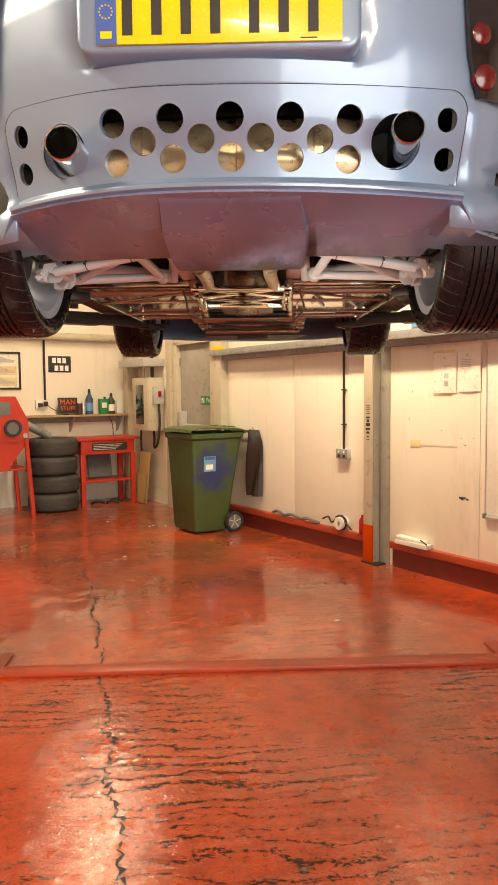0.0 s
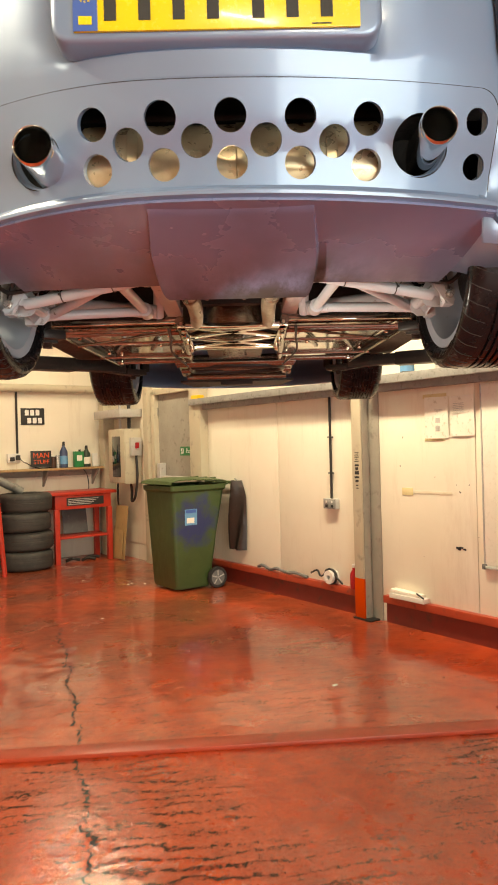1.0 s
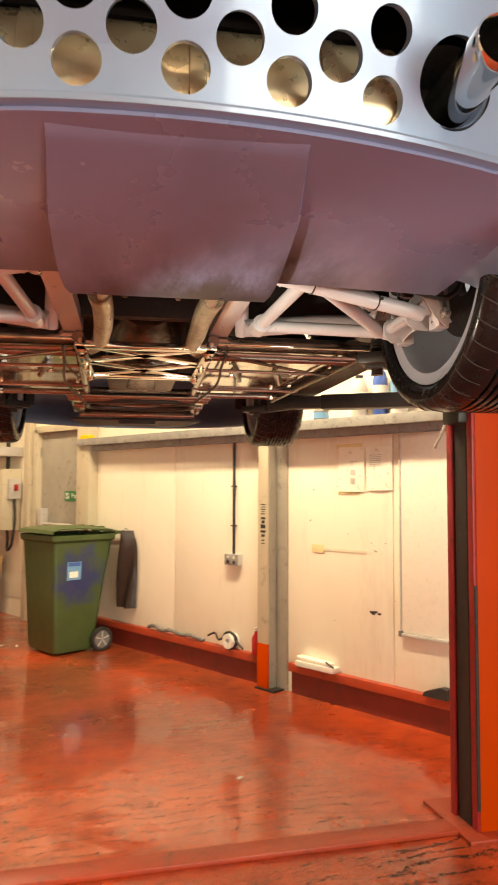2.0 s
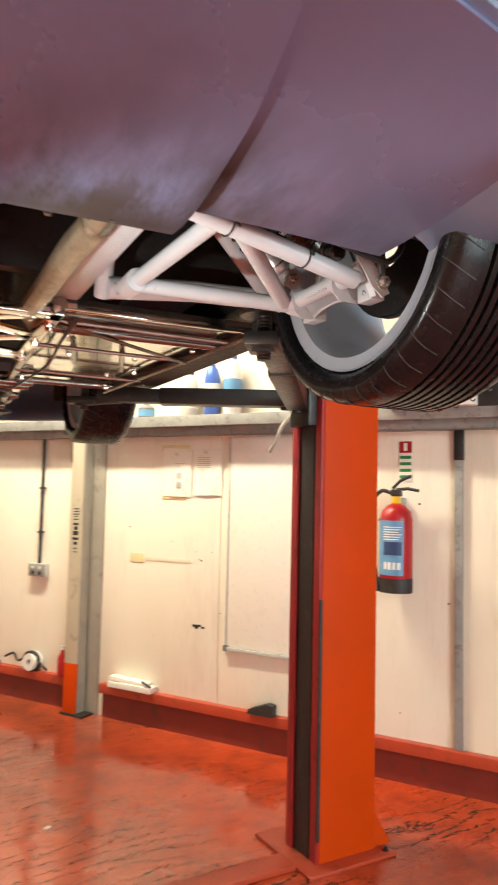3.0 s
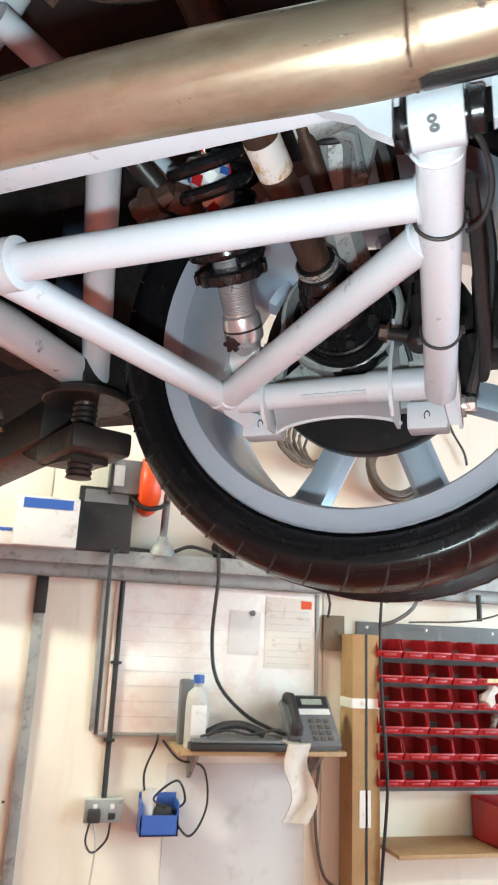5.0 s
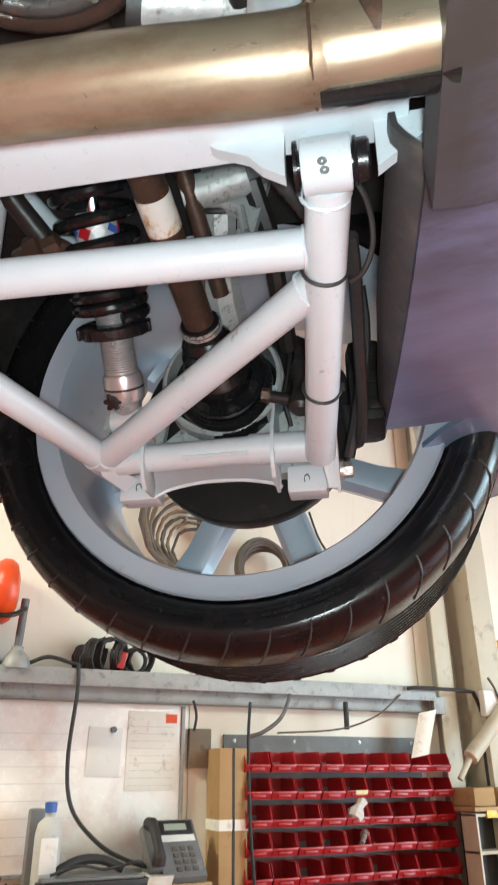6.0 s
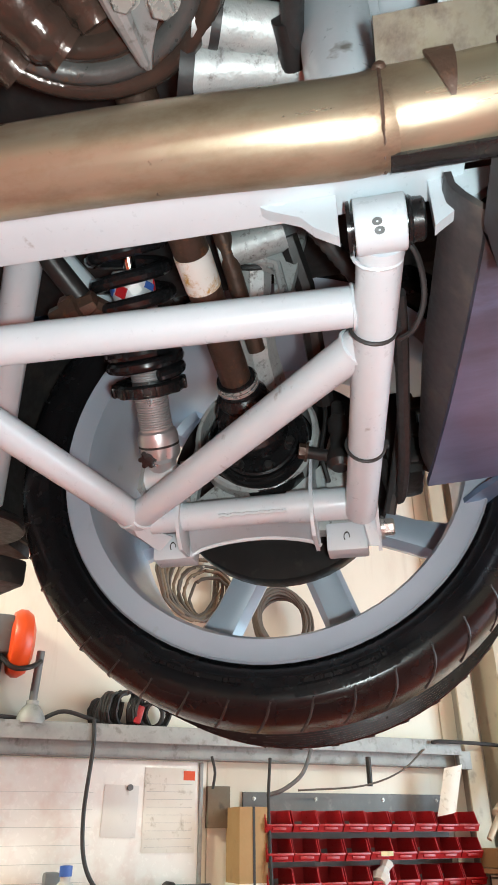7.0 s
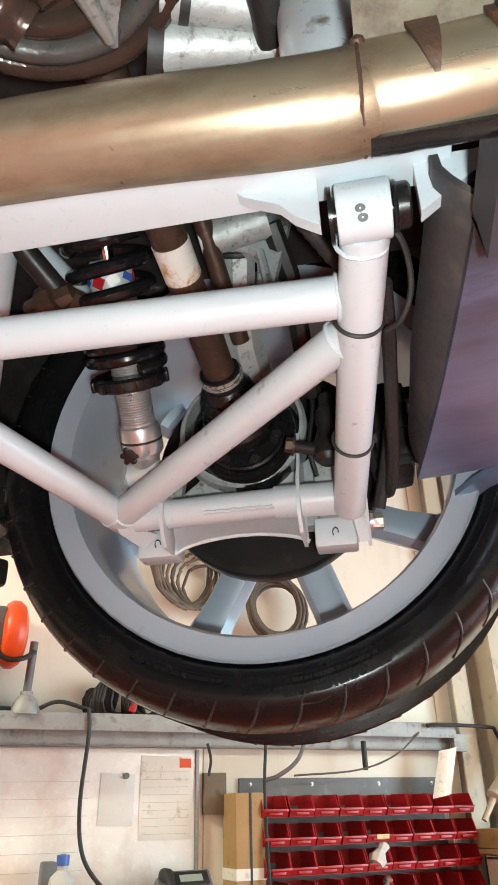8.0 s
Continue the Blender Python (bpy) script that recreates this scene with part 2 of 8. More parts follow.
def tray_paint():
    """Silver-blue paint with brown road grime that gathers in streaks along the front edge."""
    m, n, l, b = nodes_of("road_soiled_silver_blue_paint")
    c = n.new("ShaderNodeTexCoord")
    s = n.new("ShaderNodeSeparateXYZ")
    l.new(c.outputs["Object"], s.inputs[0])
    broad, streak = tex(n, l, 2.6, 4, 0.6), tex(n, l, 9.0, 7, 0.66, (1.6, 0.55, 1), (0, 0, 0.5))
    patch = tex(n, l, 4.0, 5, 0.6)
    col = mix(n, l, ramp(n, l, broad, 0.3, 0.7), (0.20, 0.235, 0.40), (0.17, 0.20, 0.345))
    edge = ramp(n, l, s.outputs[1], -0.42, -0.22, 0.0, 1.0)
    mid_x = calc(n, l, "SUBTRACT", 1.0, ramp(n, l, calc(n, l, "ABSOLUTE", calc(n, l, "SUBTRACT", s.outputs[0], 0.10), 0.0), 0.06, 0.26))
    amount = calc(n, l, "MULTIPLY", calc(n, l, "MULTIPLY", edge, ramp(n, l, mid_x, 0, 1, 0.35, 1.0)), ramp(n, l, streak, 0.34, 0.57))
    col = mix(n, l, calc(n, l, "MULTIPLY", amount, 0.95), col, (0.042, 0.030, 0.023))
    rim_dirt = calc(n, l, "MULTIPLY", calc(n, l, "MULTIPLY", ramp(n, l, s.outputs[1], -0.245, -0.190), ramp(n, l, mid_x, 0.0, 1.0, 0.25, 1.0)), ramp(n, l, streak, 0.26, 0.44, 0.5, 1.0))
    seam = calc(n, l, "SUBTRACT", 1.0, ramp(n, l, calc(n, l, "ABSOLUTE", calc(n, l, "SUBTRACT", s.outputs[0], 0.212), 0.0), 0.010, 0.032))
    seam = calc(n, l, "MULTIPLY", calc(n, l, "MULTIPLY", seam, ramp(n, l, s.outputs[1], -0.38, -0.28)), ramp(n, l, streak, 0.32, 0.48, 0.55, 1.0))
    rim_dirt = calc(n, l, "MAXIMUM", rim_dirt, seam)
    amount = calc(n, l, "MAXIMUM", amount, rim_dirt)
    col = mix(n, l, calc(n, l, "MULTIPLY", rim_dirt, 0.92), col, (0.030, 0.022, 0.018))
    col = mix(n, l, ramp(n, l, patch, 0.56, 0.75, 0, 0.35), col, (0.10, 0.085, 0.09))
    l.new(col, b.inputs["Base Color"])
    l.new(calc(n, l, "ADD", ramp(n, l, patch, 0.3, 0.7, 0.20, 0.32), calc(n, l, "MULTIPLY", amount, 0.35)), b.inputs["Roughness"])
    b.inputs["Metallic"].default_value = 0.2
    l.new(ramp(n, l, amount, 0.0, 0.8, 0.4, 0.03), b.inputs["Coat Weight"])
    b.inputs["Coat Roughness"].default_value = 0.22
    return m


FLOOR = floor_paint()
CREAM = wall_paint("cream_wall_paint", (0.82, 0.77, 0.66), (0.78, 0.72, 0.60), (0.52, 0.43, 0.32))
# unseen ceiling, greyed down to cut its bounce and the floor's sheen
CEIL = wall_paint("dimmed_ceiling_paint", (0.42, 0.40, 0.36), (0.37, 0.35, 0.32), (0.3, 0.28, 0.24), 0.0)
BEIGE = surf("beige_steel_paint", (0.55, 0.50, 0.38), (0.50, 0.45, 0.34), (0.32, 0.28, 0.22), 4, 120, (0.4, 0.6))
GREYPAINT = surf("grey_steel_paint", (0.36, 0.34, 0.29), (0.30, 0.28, 0.24), (0.18, 0.16, 0.14), 5, 120, (0.4, 0.6))
GALV = surf("galvanised_steel", (0.36, 0.36, 0.345), (0.26, 0.26, 0.25), (0.15, 0.14, 0.13), 9, 90, (0.45, 0.65), 0.25, 0.12, (0.55, 0.75))
REDKICK = surf("red_skirting_paint", (0.42, 0.055, 0.022), (0.34, 0.045, 0.02), (0.18, 0.04, 0.025), 5, 90, (0.3, 0.5))
DARKRED = surf("dark_red_paint", (0.20, 0.022, 0.014), (0.15, 0.018, 0.012), (0.07, 0.03, 0.02), 5, 90, (0.35, 0.55))
LIFTRED = surf("orange_red_enamel", (0.52, 0.050, 0.001), (0.46, 0.044, 0.001), (0.36, 0.032, 0.003), 2, 120, (0.42, 0.55), 0, 0.02, (0.66, 0.85))
LIFTRED.node_tree.nodes["Principled BSDF"].inputs["Specular IOR Level"].default_value = 0.15
LIFTDARK = surf("crimson_enamel", (0.36, 0.02, 0.025), (0.28, 0.016, 0.02), (0.12, 0.01, 0.01), 3, 120, (0.3, 0.5))
BLACK = surf("black_rubber", (0.018, 0.017, 0.017), (0.028, 0.026, 0.026), (0.05, 0.045, 0.042), 12, 160, (0.45, 0.7))
BLACKSTEEL = surf("black_greasy_steel", (0.016, 0.015, 0.015), (0.026, 0.024, 0.023), (0.06, 0.05, 0.042), 14, 120, (0.3, 0.5), 0.2, 0.2, (0.6, 0.8))
TYRE = surf("tyre_rubber", (0.006, 0.006, 0.007), (0.009, 0.009, 0.010), (0.014, 0.013, 0.013), 9, 40, (0.20, 0.30), 0, 0.0, (0.6, 0.8))
TYRE.node_tree.nodes["Principled BSDF"].inputs["Specular IOR Level"].default_value = 0.28
OLDTYRE = surf("worn_tyre_rubber", (0.035, 0.033, 0.031), (0.05, 0.047, 0.044), (0.08, 0.07, 0.06), 8, 160, (0.6, 0.8))
CARPAINT = surf("silver_blue_car_paint", (0.175, 0.25, 0.385), (0.185, 0.26, 0.395), None, 3, 30, (0.34, 0.38), 0.28, 0.0, coat=0.9)
UNDERPAINT = tray_paint()
WHITEPAINT = surf("white_chassis_paint", (0.58, 0.63, 0.67), (0.52, 0.57, 0.61), (0.17, 0.15, 0.13), 11, 150, (0.26, 0.40), 0, 0.04, (0.665, 0.74), 0.3)
RIMPAINT = surf("silver_wheel_paint", (0.42, 0.48, 0.56), (0.38, 0.44, 0.52), (0.22, 0.21, 0.21), 9, 200, (0.32, 0.45), 0.1, 0.04, (0.66, 0.85), 0.3)
STEEL = heat_steel()
BRIGHT = surf("bright_aluminium", (0.62, 0.61, 0.58), (0.50, 0.49, 0.46), (0.36, 0.33, 0.29), 14, 160, (0.22, 0.36), 0.7, 0.04, (0.62, 0.85))
ALLOY = surf("turned_alloy", (0.72, 0.73, 0.74), (0.66, 0.67, 0.68), None, 14, 60, (0.28, 0.34), 0.4, 0.0)
TURNED = surf("bright_threaded_alloy", (0.62, 0.62, 0.63), (0.52, 0.52, 0.53), None, 14, 60, (0.26, 0.36), 0.75, 0.0)
OILBROWN = surf("oil_soaked_brown_casting", (0.075, 0.048, 0.036), (0.040, 0.028, 0.023), (0.13, 0.11, 0.095), 18, 70, (0.10, 0.28), 0.3, 0.5, (0.60, 0.72))
ARCHGREY = surf("soiled_pale_grey_liner", (0.40, 0.40, 0.39), (0.32, 0.31, 0.29), (0.16, 0.14, 0.12), 4, 90, (0.4, 0.6), 0, 0.05, (0.52, 0.72))
DULLCAST = surf("dull_grey_casting", (0.34, 0.34, 0.33), (0.25, 0.25, 0.245), (0.09, 0.08, 0.07), 24, 150, (0.30, 0.5), 0.35, 0.25, (0.56, 0.70))
BRACE = surf("bright_tan_alloy", (0.82, 0.79, 0.70), (0.74, 0.70, 0.61), None, 9, 40, (0.05, 0.12), 1.0, 0.0)
DULLTUBE = surf("dull_steel_tube", (0.30, 0.285, 0.25), (0.21, 0.195, 0.175), None, 9, 40, (0.14, 0.26), 0.85, 0.0)
PLAINBOARD = surf("plain_cream_board", (0.80, 0.76, 0.68), (0.77, 0.73, 0.65), (0.68, 0.62, 0.53), 2.5, 40, (0.25, 0.35), 0, 0.0, (0.6, 0.9))
STAINED = surf("stained_tan_steel", (0.13, 0.11, 0.072), (0.09, 0.072, 0.048), (0.06, 0.04, 0.025), 26, 140, (0.62, 0.8), 0.0, 0.12, (0.46, 0.66))
OILBLACK = surf("oily_black_steel", (0.010, 0.010, 0.011), (0.016, 0.015, 0.015), (0.05, 0.045, 0.04), 14, 60, (0.16, 0.32), 0.2, 0.0, (0.62, 0.8))
LIPGREY = surf("scuffed_dark_grey_laminate", (0.055, 0.052, 0.056), (0.038, 0.036, 0.038), (0.10, 0.085, 0.075), 9, 120, (0.4, 0.6), 0, 0.08, (0.54, 0.70))
SPRING = surf("black_spring_paint", (0.008, 0.008, 0.009), (0.011, 0.011, 0.012), None, 14, 160, (0.14, 0.22), 0, 0.0)
OILYCAST = surf("oily_stained_casting", (0.13, 0.125, 0.12), (0.06, 0.056, 0.052), (0.24, 0.10, 0.035), 16, 140, (0.25, 0.5), 0.4, 0.35, (0.56, 0.68))
SILENCER = surf("tan_stainless_silencer", (0.60, 0.50, 0.34), (0.50, 0.40, 0.25), (0.40, 0.28, 0.15), 7, 40, (0.25, 0.34), 0.55, 0.0, (0.52, 0.9))
CASTALU = surf("corroded_cast_aluminium", (0.50, 0.52, 0.51), (0.40, 0.42, 0.42), (0.16, 0.15, 0.14), 38, 160, (0.42, 0.62), 0.4, 0.5, (0.54, 0.66))
RUST = surf("rusty_brown_steel", (0.085, 0.050, 0.034), (0.055, 0.035, 0.026), (0.20, 0.085, 0.032), 22, 140, (0.34, 0.6), 0.4, 0.5, (0.56, 0.72))
CHROME = surf("polished_chrome", (0.80, 0.79, 0.76), (0.74, 0.72, 0.68), None, 6, 200, (0.05, 0.14), 1.0, 0.0)
ALUPAN = surf("dull_aluminium_sheet", (0.70, 0.68, 0.62), (0.54, 0.52, 0.47), (0.12, 0.11, 0.09), 5, 40, (0.05, 0.14), 0.95, 0.0, (0.54, 0.76))
# underbody black, also put in as shade behind the vents and tail pipes
UNDERBLACK = surf("black_underbody_and_shade", (0.012, 0.011, 0.011), (0.02, 0.018, 0.017), (0.04, 0.034, 0.03), 8, 90, (0.5, 0.75))


def bin_plastic():
    """Green bin plastic with a soft cloud of blue spray on one side."""
    m, n, l, b = nodes_of("sprayed_green_bin_plastic")
    c = n.new("ShaderNodeTexCoord")
    s = n.new("ShaderNodeSeparateXYZ")
    l.new(c.outputs["Object"], s.inputs[0])
    cloud, scr = tex(n, l, 7.0, 6, 0.65), tex(n, l, 26.0, 8, 0.72, (1, 1, 0.3))
    col = mix(n, l, ramp(n, l, cloud, 0.3, 0.7), (0.058, 0.092, 0.027), (0.044, 0.072, 0.022))
    col = mix(n, l, ramp(n, l, scr, 0.60, 0.76, 0, 0.6), col, (0.12, 0.13, 0.08))
    du = calc(n, l, "MULTIPLY", calc(n, l, "ADD", s.outputs[1], 0.03), 1.0)
    dz = calc(n, l, "MULTIPLY", calc(n, l, "SUBTRACT", s.outputs[2], 0.66), 0.85)
    d = calc(n, l, "SQRT", calc(n, l, "ADD", calc(n, l, "MULTIPLY", du, du), calc(n, l, "MULTIPLY", dz, dz)), 0.0)
    d = calc(n, l, "ADD", d, calc(n, l, "MULTIPLY", calc(n, l, "SUBTRACT", cloud, 0.5), 0.5))
    spray = calc(n, l, "MULTIPLY", ramp(n, l, d, 0.10, 0.24, 0.95, 0.0), ramp(n, l, s.outputs[0], 0.18, 0.2))
    col = mix(n, l, spray, col, (0.020, 0.030, 0.12))
    l.new(col, b.inputs["Base Color"])
    l.new(ramp(n, l, scr, 0.3, 0.7, 0.35, 0.55), b.inputs["Roughness"])
    bump(n, l, b, scr, 0.1, 0.002)
    return m


BINBODY = bin_plastic()
BINGREEN = surf("green_wheelie_bin_plastic", (0.060, 0.095, 0.028), (0.046, 0.076, 0.022), (0.12, 0.13, 0.08), 5, 120, (0.35, 0.55), 0, 0.1, (0.60, 0.8))
PAPER = surf("paper_label", (0.82, 0.79, 0.71), (0.77, 0.74, 0.65), (0.5, 0.45, 0.35), 12, 90, (0.6, 0.8), 0, 0.03)
YELLOWPAPER = surf("yellowed_paper", (0.72, 0.62, 0.36), (0.66, 0.54, 0.28), (0.5, 0.38, 0.2), 12, 90, (0.6, 0.8), 0, 0.03)
CARD = surf("brown_cardboard", (0.42, 0.27, 0.12), (0.36, 0.22, 0.09), (0.25, 0.15, 0.07), 5, 90, (0.7, 0.85), 0, 0.15)
WOOD = surf("pale_timber", (0.46, 0.31, 0.15), (0.38, 0.24, 0.11), (0.24, 0.14, 0.07), 7, 90, (0.5, 0.7), 0, 0.15, stretch=(6, 6, 0.7))
TOOLRED = surf("red_tool_enamel", (0.50, 0.035, 0.018), (0.42, 0.03, 0.016), (0.22, 0.02, 0.015), 4, 110, (0.3, 0.5), 0, 0.06, (0.62, 0.8), 0.2)
PLASTRED = surf("red_bin_plastic", (0.37, 0.008, 0.014), (0.30, 0.007, 0.011), None, 5, 120, (0.25, 0.42), 0, 0.05)
PLASTGREY = surf("grey_plastic", (0.16, 0.16, 0.16), (0.12, 0.12, 0.12), (0.24, 0.23, 0.22), 7, 120, (0.4, 0.6))
LIGHTGREY = surf("light_grey_plastic", (0.50, 0.49, 0.46), (0.44, 0.43, 0.41), (0.3, 0.28, 0.25), 7, 120, (0.4, 0.6))
WHITEPLAST = surf("white_plastic", (0.74, 0.72, 0.68), (0.68, 0.66, 0.62), (0.5, 0.46, 0.4), 6, 120, (0.35, 0.5))
PLASTBLUE = surf("blue_plastic", (0.05, 0.12, 0.42), (0.04, 0.10, 0.36), None, 6, 120, (0.3, 0.5))
BLUELABEL = surf("pale_blue_label", (0.14, 0.33, 0.55), (0.12, 0.29, 0.50), None, 6, 120, (0.4, 0.6))
YELLOW = surf("yellow_plate", (0.80, 0.62, 0.02), (0.78, 0.59, 0.02), None, 6, 120, (0.2, 0.3), coat=0.4)
YELLOWPLAST = surf("yellow_plastic", (0.80, 0.50, 0.01), (0.74, 0.45, 0.01), None, 6, 120, (0.3, 0.45))
INK = surf("black_ink", (0.015, 0.014, 0.014), (0.02, 0.02, 0.02), None, 8, 120, (0.45, 0.6), 0, 0)
GREENSIGN = surf("green_sign", (0.02, 0.22, 0.07), (0.02, 0.20, 0.06), None, 8, 120, (0.3, 0.5), 0, 0)
WHITEINK = surf("white_ink", (0.80, 0.80, 0.78), (0.76, 0.76, 0.74), None, 8, 120, (0.4, 0.6), 0, 0)
ORANGE = surf("orange_plastic", (0.75, 0.085, 0.012), (0.68, 0.07, 0.012), None, 6, 120, (0.3, 0.45))
REDLENS = surf("red_lens", (0.13, 0.003, 0.005), (0.09, 0.002, 0.004), None, 30, 200, (0.10, 0.2), 0, 0.2, coat=0.4)
GLOSSBLACK = surf("gloss_black", (0.006, 0.006, 0.008), (0.008, 0.008, 0.010), None, 6, 200, (0.04, 0.1), 0, 0, coat=0.8)
CLOTH = surf("white_rag", (0.68, 0.62, 0.54), (0.60, 0.54, 0.46), (0.42, 0.36, 0.3), 14, 160, (0.8, 0.95), 0, 0.3)
BLACKBAG = surf("black_bag_leather", (0.018, 0.011, 0.009), (0.026, 0.016, 0.013), (0.05, 0.036, 0.03), 12, 160, (0.3, 0.5), 0, 0.3)
WHITEBOARD = surf("gloss_white_board", (0.88, 0.84, 0.79), (0.84, 0.80, 0.75), (0.72, 0.58, 0.52), 3, 40, (0.20, 0.30), 0, 0.0, (0.50, 0.8))
WHITETUBE = glow("fluorescent_tube", (1.0, 0.90, 0.72), 7.0)
CABLEWHITE = surf("white_cable_sheath", (0.62, 0.58, 0.52), (0.55, 0.52, 0.46), None, 9, 120, (0.4, 0.6))
ROPE = surf("tan_hose_rubber", (0.22, 0.16, 0.10), (0.16, 0.12, 0.08), (0.30, 0.24, 0.16), 15, 120, (0.5, 0.7))
STONE = surf("grey_brown_cable", (0.09, 0.075, 0.06), (0.12, 0.10, 0.08), None, 12, 120, (0.5, 0.7))

# ---- mesh tools ----


def empty(name, m, label="", category="", group="", kind=""):
    ob = new(name)
    ob.empty_display_size = 0.1
    ob.matrix_world = m
    return tagged(ob, label, category, group, kind)


def part(name, bm, material, parent=None, label="", angle=35, smooth=True):
    me = bpy.data.meshes.new(name)
    bmesh.ops.recalc_face_normals(bm, faces=bm.faces[:])
    bm.to_mesh(me)
    bm.free()
    me.materials.append(material)
    if smooth:
        me.shade_smooth()
        me.set_sharp_from_angle(angle=radians(angle))
    ob = new(name, me)
    if parent:
        ob.parent = parent
    if label:
        ob["label"] = label
    return ob


def single(name, bm, material, label, category, kind="", m=None, group="", angle=35):
    ob = part(name, bm, material, None, "", angle)
    if m:
        ob.matrix_world = m
    return tagged(ob, label, category, group, kind)


def box(x0, x1, y0, y1, z0, z1, bev=0.0, m=None, bm=None):
    bm = bm or bmesh.new()
    r = bmesh.ops.create_cube(bm, size=1.0, matrix=Matrix.Translation(((x0 + x1) / 2, (y0 + y1) / 2, (z0 + z1) / 2)) @ Matrix.Diagonal((abs(x1 - x0), abs(y1 - y0), abs(z1 - z0), 1)))
    vs = r["verts"]
    if bev:
        es = list({e for v in vs for e in v.link_edges})
        rr = bmesh.ops.bevel(bm, geom=es, offset=bev, segments=2, affect="EDGES", profile=0.6)
        vs = list({v for f in rr["faces"] for v in f.verts} | {v for v in vs if v.is_valid})
        if m:
            allv = set()
            todo = [vs[0]]
            while todo:
                v = todo.pop()
                if v in allv:
                    continue
                allv.add(v)
                todo += [e.other_vert(v) for e in v.link_edges]
            vs = list(allv)
    if m:
        bmesh.ops.transform(bm, matrix=m, verts=vs)
    return bm


def tube(pts, r, seg=12, bm=None, cap=True, radii=None):
    """A round bar swept along points."""
    bm = bm or bmesh.new()
    pts = [Vector(p) for p in pts]
    rings, up = [], None
    for i, p in enumerate(pts):
        d = (pts[min(i + 1, len(pts) - 1)] - pts[max(i - 1, 0)]).normalized()
        if up is None:
            up = d.orthogonal().normalized()
        up = (up - d * up.dot(d))
        up = up.normalized() if up.length > 1e-6 else d.orthogonal().normalized()
        side = d.cross(up)
        rad = radii[i] if radii else r
        rings.append([bm.verts.new(p + rad * (math.cos(a) * up + math.sin(a) * side)) for a in (2 * math.pi * k / seg for k in range(seg))])
    for a, b in zip(rings, rings[1:]):
        for k in range(seg):
            bm.faces.new((a[k], a[(k + 1) % seg], b[(k + 1) % seg], b[k]))
    if cap:
        bm.faces.new(rings[0][::-1])
        bm.faces.new(rings[-1])
    return bm


def smooth_path(pts, steps=8):
    """Catmull-Rom through the points."""
    p = [Vector(q) for q in pts]
    p = [2 * p[0] - p[1]] + p + [2 * p[-1] - p[-2]]
    out = []
    for i in range(1, len(p) - 2):
        for s in range(steps):
            t = s / steps
            a, b, c, d = p[i - 1], p[i], p[i + 1], p[i + 2]
            out.append(0.5 * (2 * b + (c - a) * t + (2 * a - 5 * b + 4 * c - d) * t * t + (3 * b - a - 3 * c + d) * t ** 3))
    return out + [p[-2]]


def cable(pts, r, seg=8, steps=8, bm=None):
    return tube(smooth_path(pts, steps), r, seg, bm)


def coil(centre, axis, radius, turns, r, pitch=0.0, seg=8, step=20, phase=0.0, wob=0.0, bm=None):
    a = Vector(axis).normalized()
    u = a.orthogonal().normalized()
    v = a.cross(u)
    rnd = random.Random(int(radius * 1e5) + int(turns * 31))
    pts = []
    for i in range(int(turns * step) + 1):
        t = 2 * math.pi * i / step + phase
        k = radius * (1 + wob * (rnd.random() - 0.5))
        pts.append(Vector(centre) + k * (math.cos(t) * u + math.sin(t) * v) + a * (pitch * i / step + wob * radius * 0.4 * (rnd.random() - 0.5)))
    return tube(pts, r, seg, bm)


def lathe(profile, m=None, seg=32, bm=None, closed=False):
    """Spins (radius, height) pairs about z; closed joins the last pair to the first."""
    bm = bm or bmesh.new()
    m = m or Matrix()
    rings = []
    for r, h in profile:
        if r < 1e-6:
            rings.append([bm.verts.new(m @ Vector((0, 0, h)))])
        else:
            rings.append([bm.verts.new(m @ Vector((r * math.cos(a), r * math.sin(a), h))) for a in (2 * math.pi * k / seg for k in range(seg))])
    pairs = list(zip(rings, rings[1:])) + ([(rings[-1], rings[0])] if closed else [])
    for a, b in pairs:
        for k in range(seg):
            j = (k + 1) % seg
            if len(a) == 1 and len(b) == 1:
                continue
            if len(a) == 1:
                bm.faces.new((a[0], b[j], b[k]))
            elif len(b) == 1:
                bm.faces.new((a[k], a[j], b[0]))
            else:
                bm.faces.new((a[k], a[j], b[j], b[k]))
    return bm


def along(p, q):
    """The pose whose z axis runs from p towards q."""
    d = Vector(q) - Vector(p)
    return Matrix.Translation(p) @ d.to_track_quat("Z", "Y").to_matrix().to_4x4()


def rod(p, q, r, seg=16, bm=None, r2=None):
    n = (Vector(q) - Vector(p)).length
    r2 = r if r2 is None else r2
    return lathe([(0, 0), (r, 0), (r2, n), (0, n)], along(p, q), seg, bm)


def sheet(rows, bm=None, thick=0.0):
    """A skin over rows of points, with thickness along the normals if asked."""
    bm = bm or bmesh.new()
    vs = [[bm.verts.new(p) for p in row] for row in rows]
    fs = []
    for a, b in zip(vs, vs[1:]):
        for i in range(len(a) - 1):
            fs.append(bm.faces.new((a[i], a[i + 1], b[i + 1], b[i])))
    if thick:
        bmesh.ops.recalc_face_normals(bm, faces=fs)
        bmesh.ops.solidify(bm, geom=fs, thickness=thick)
    return bm


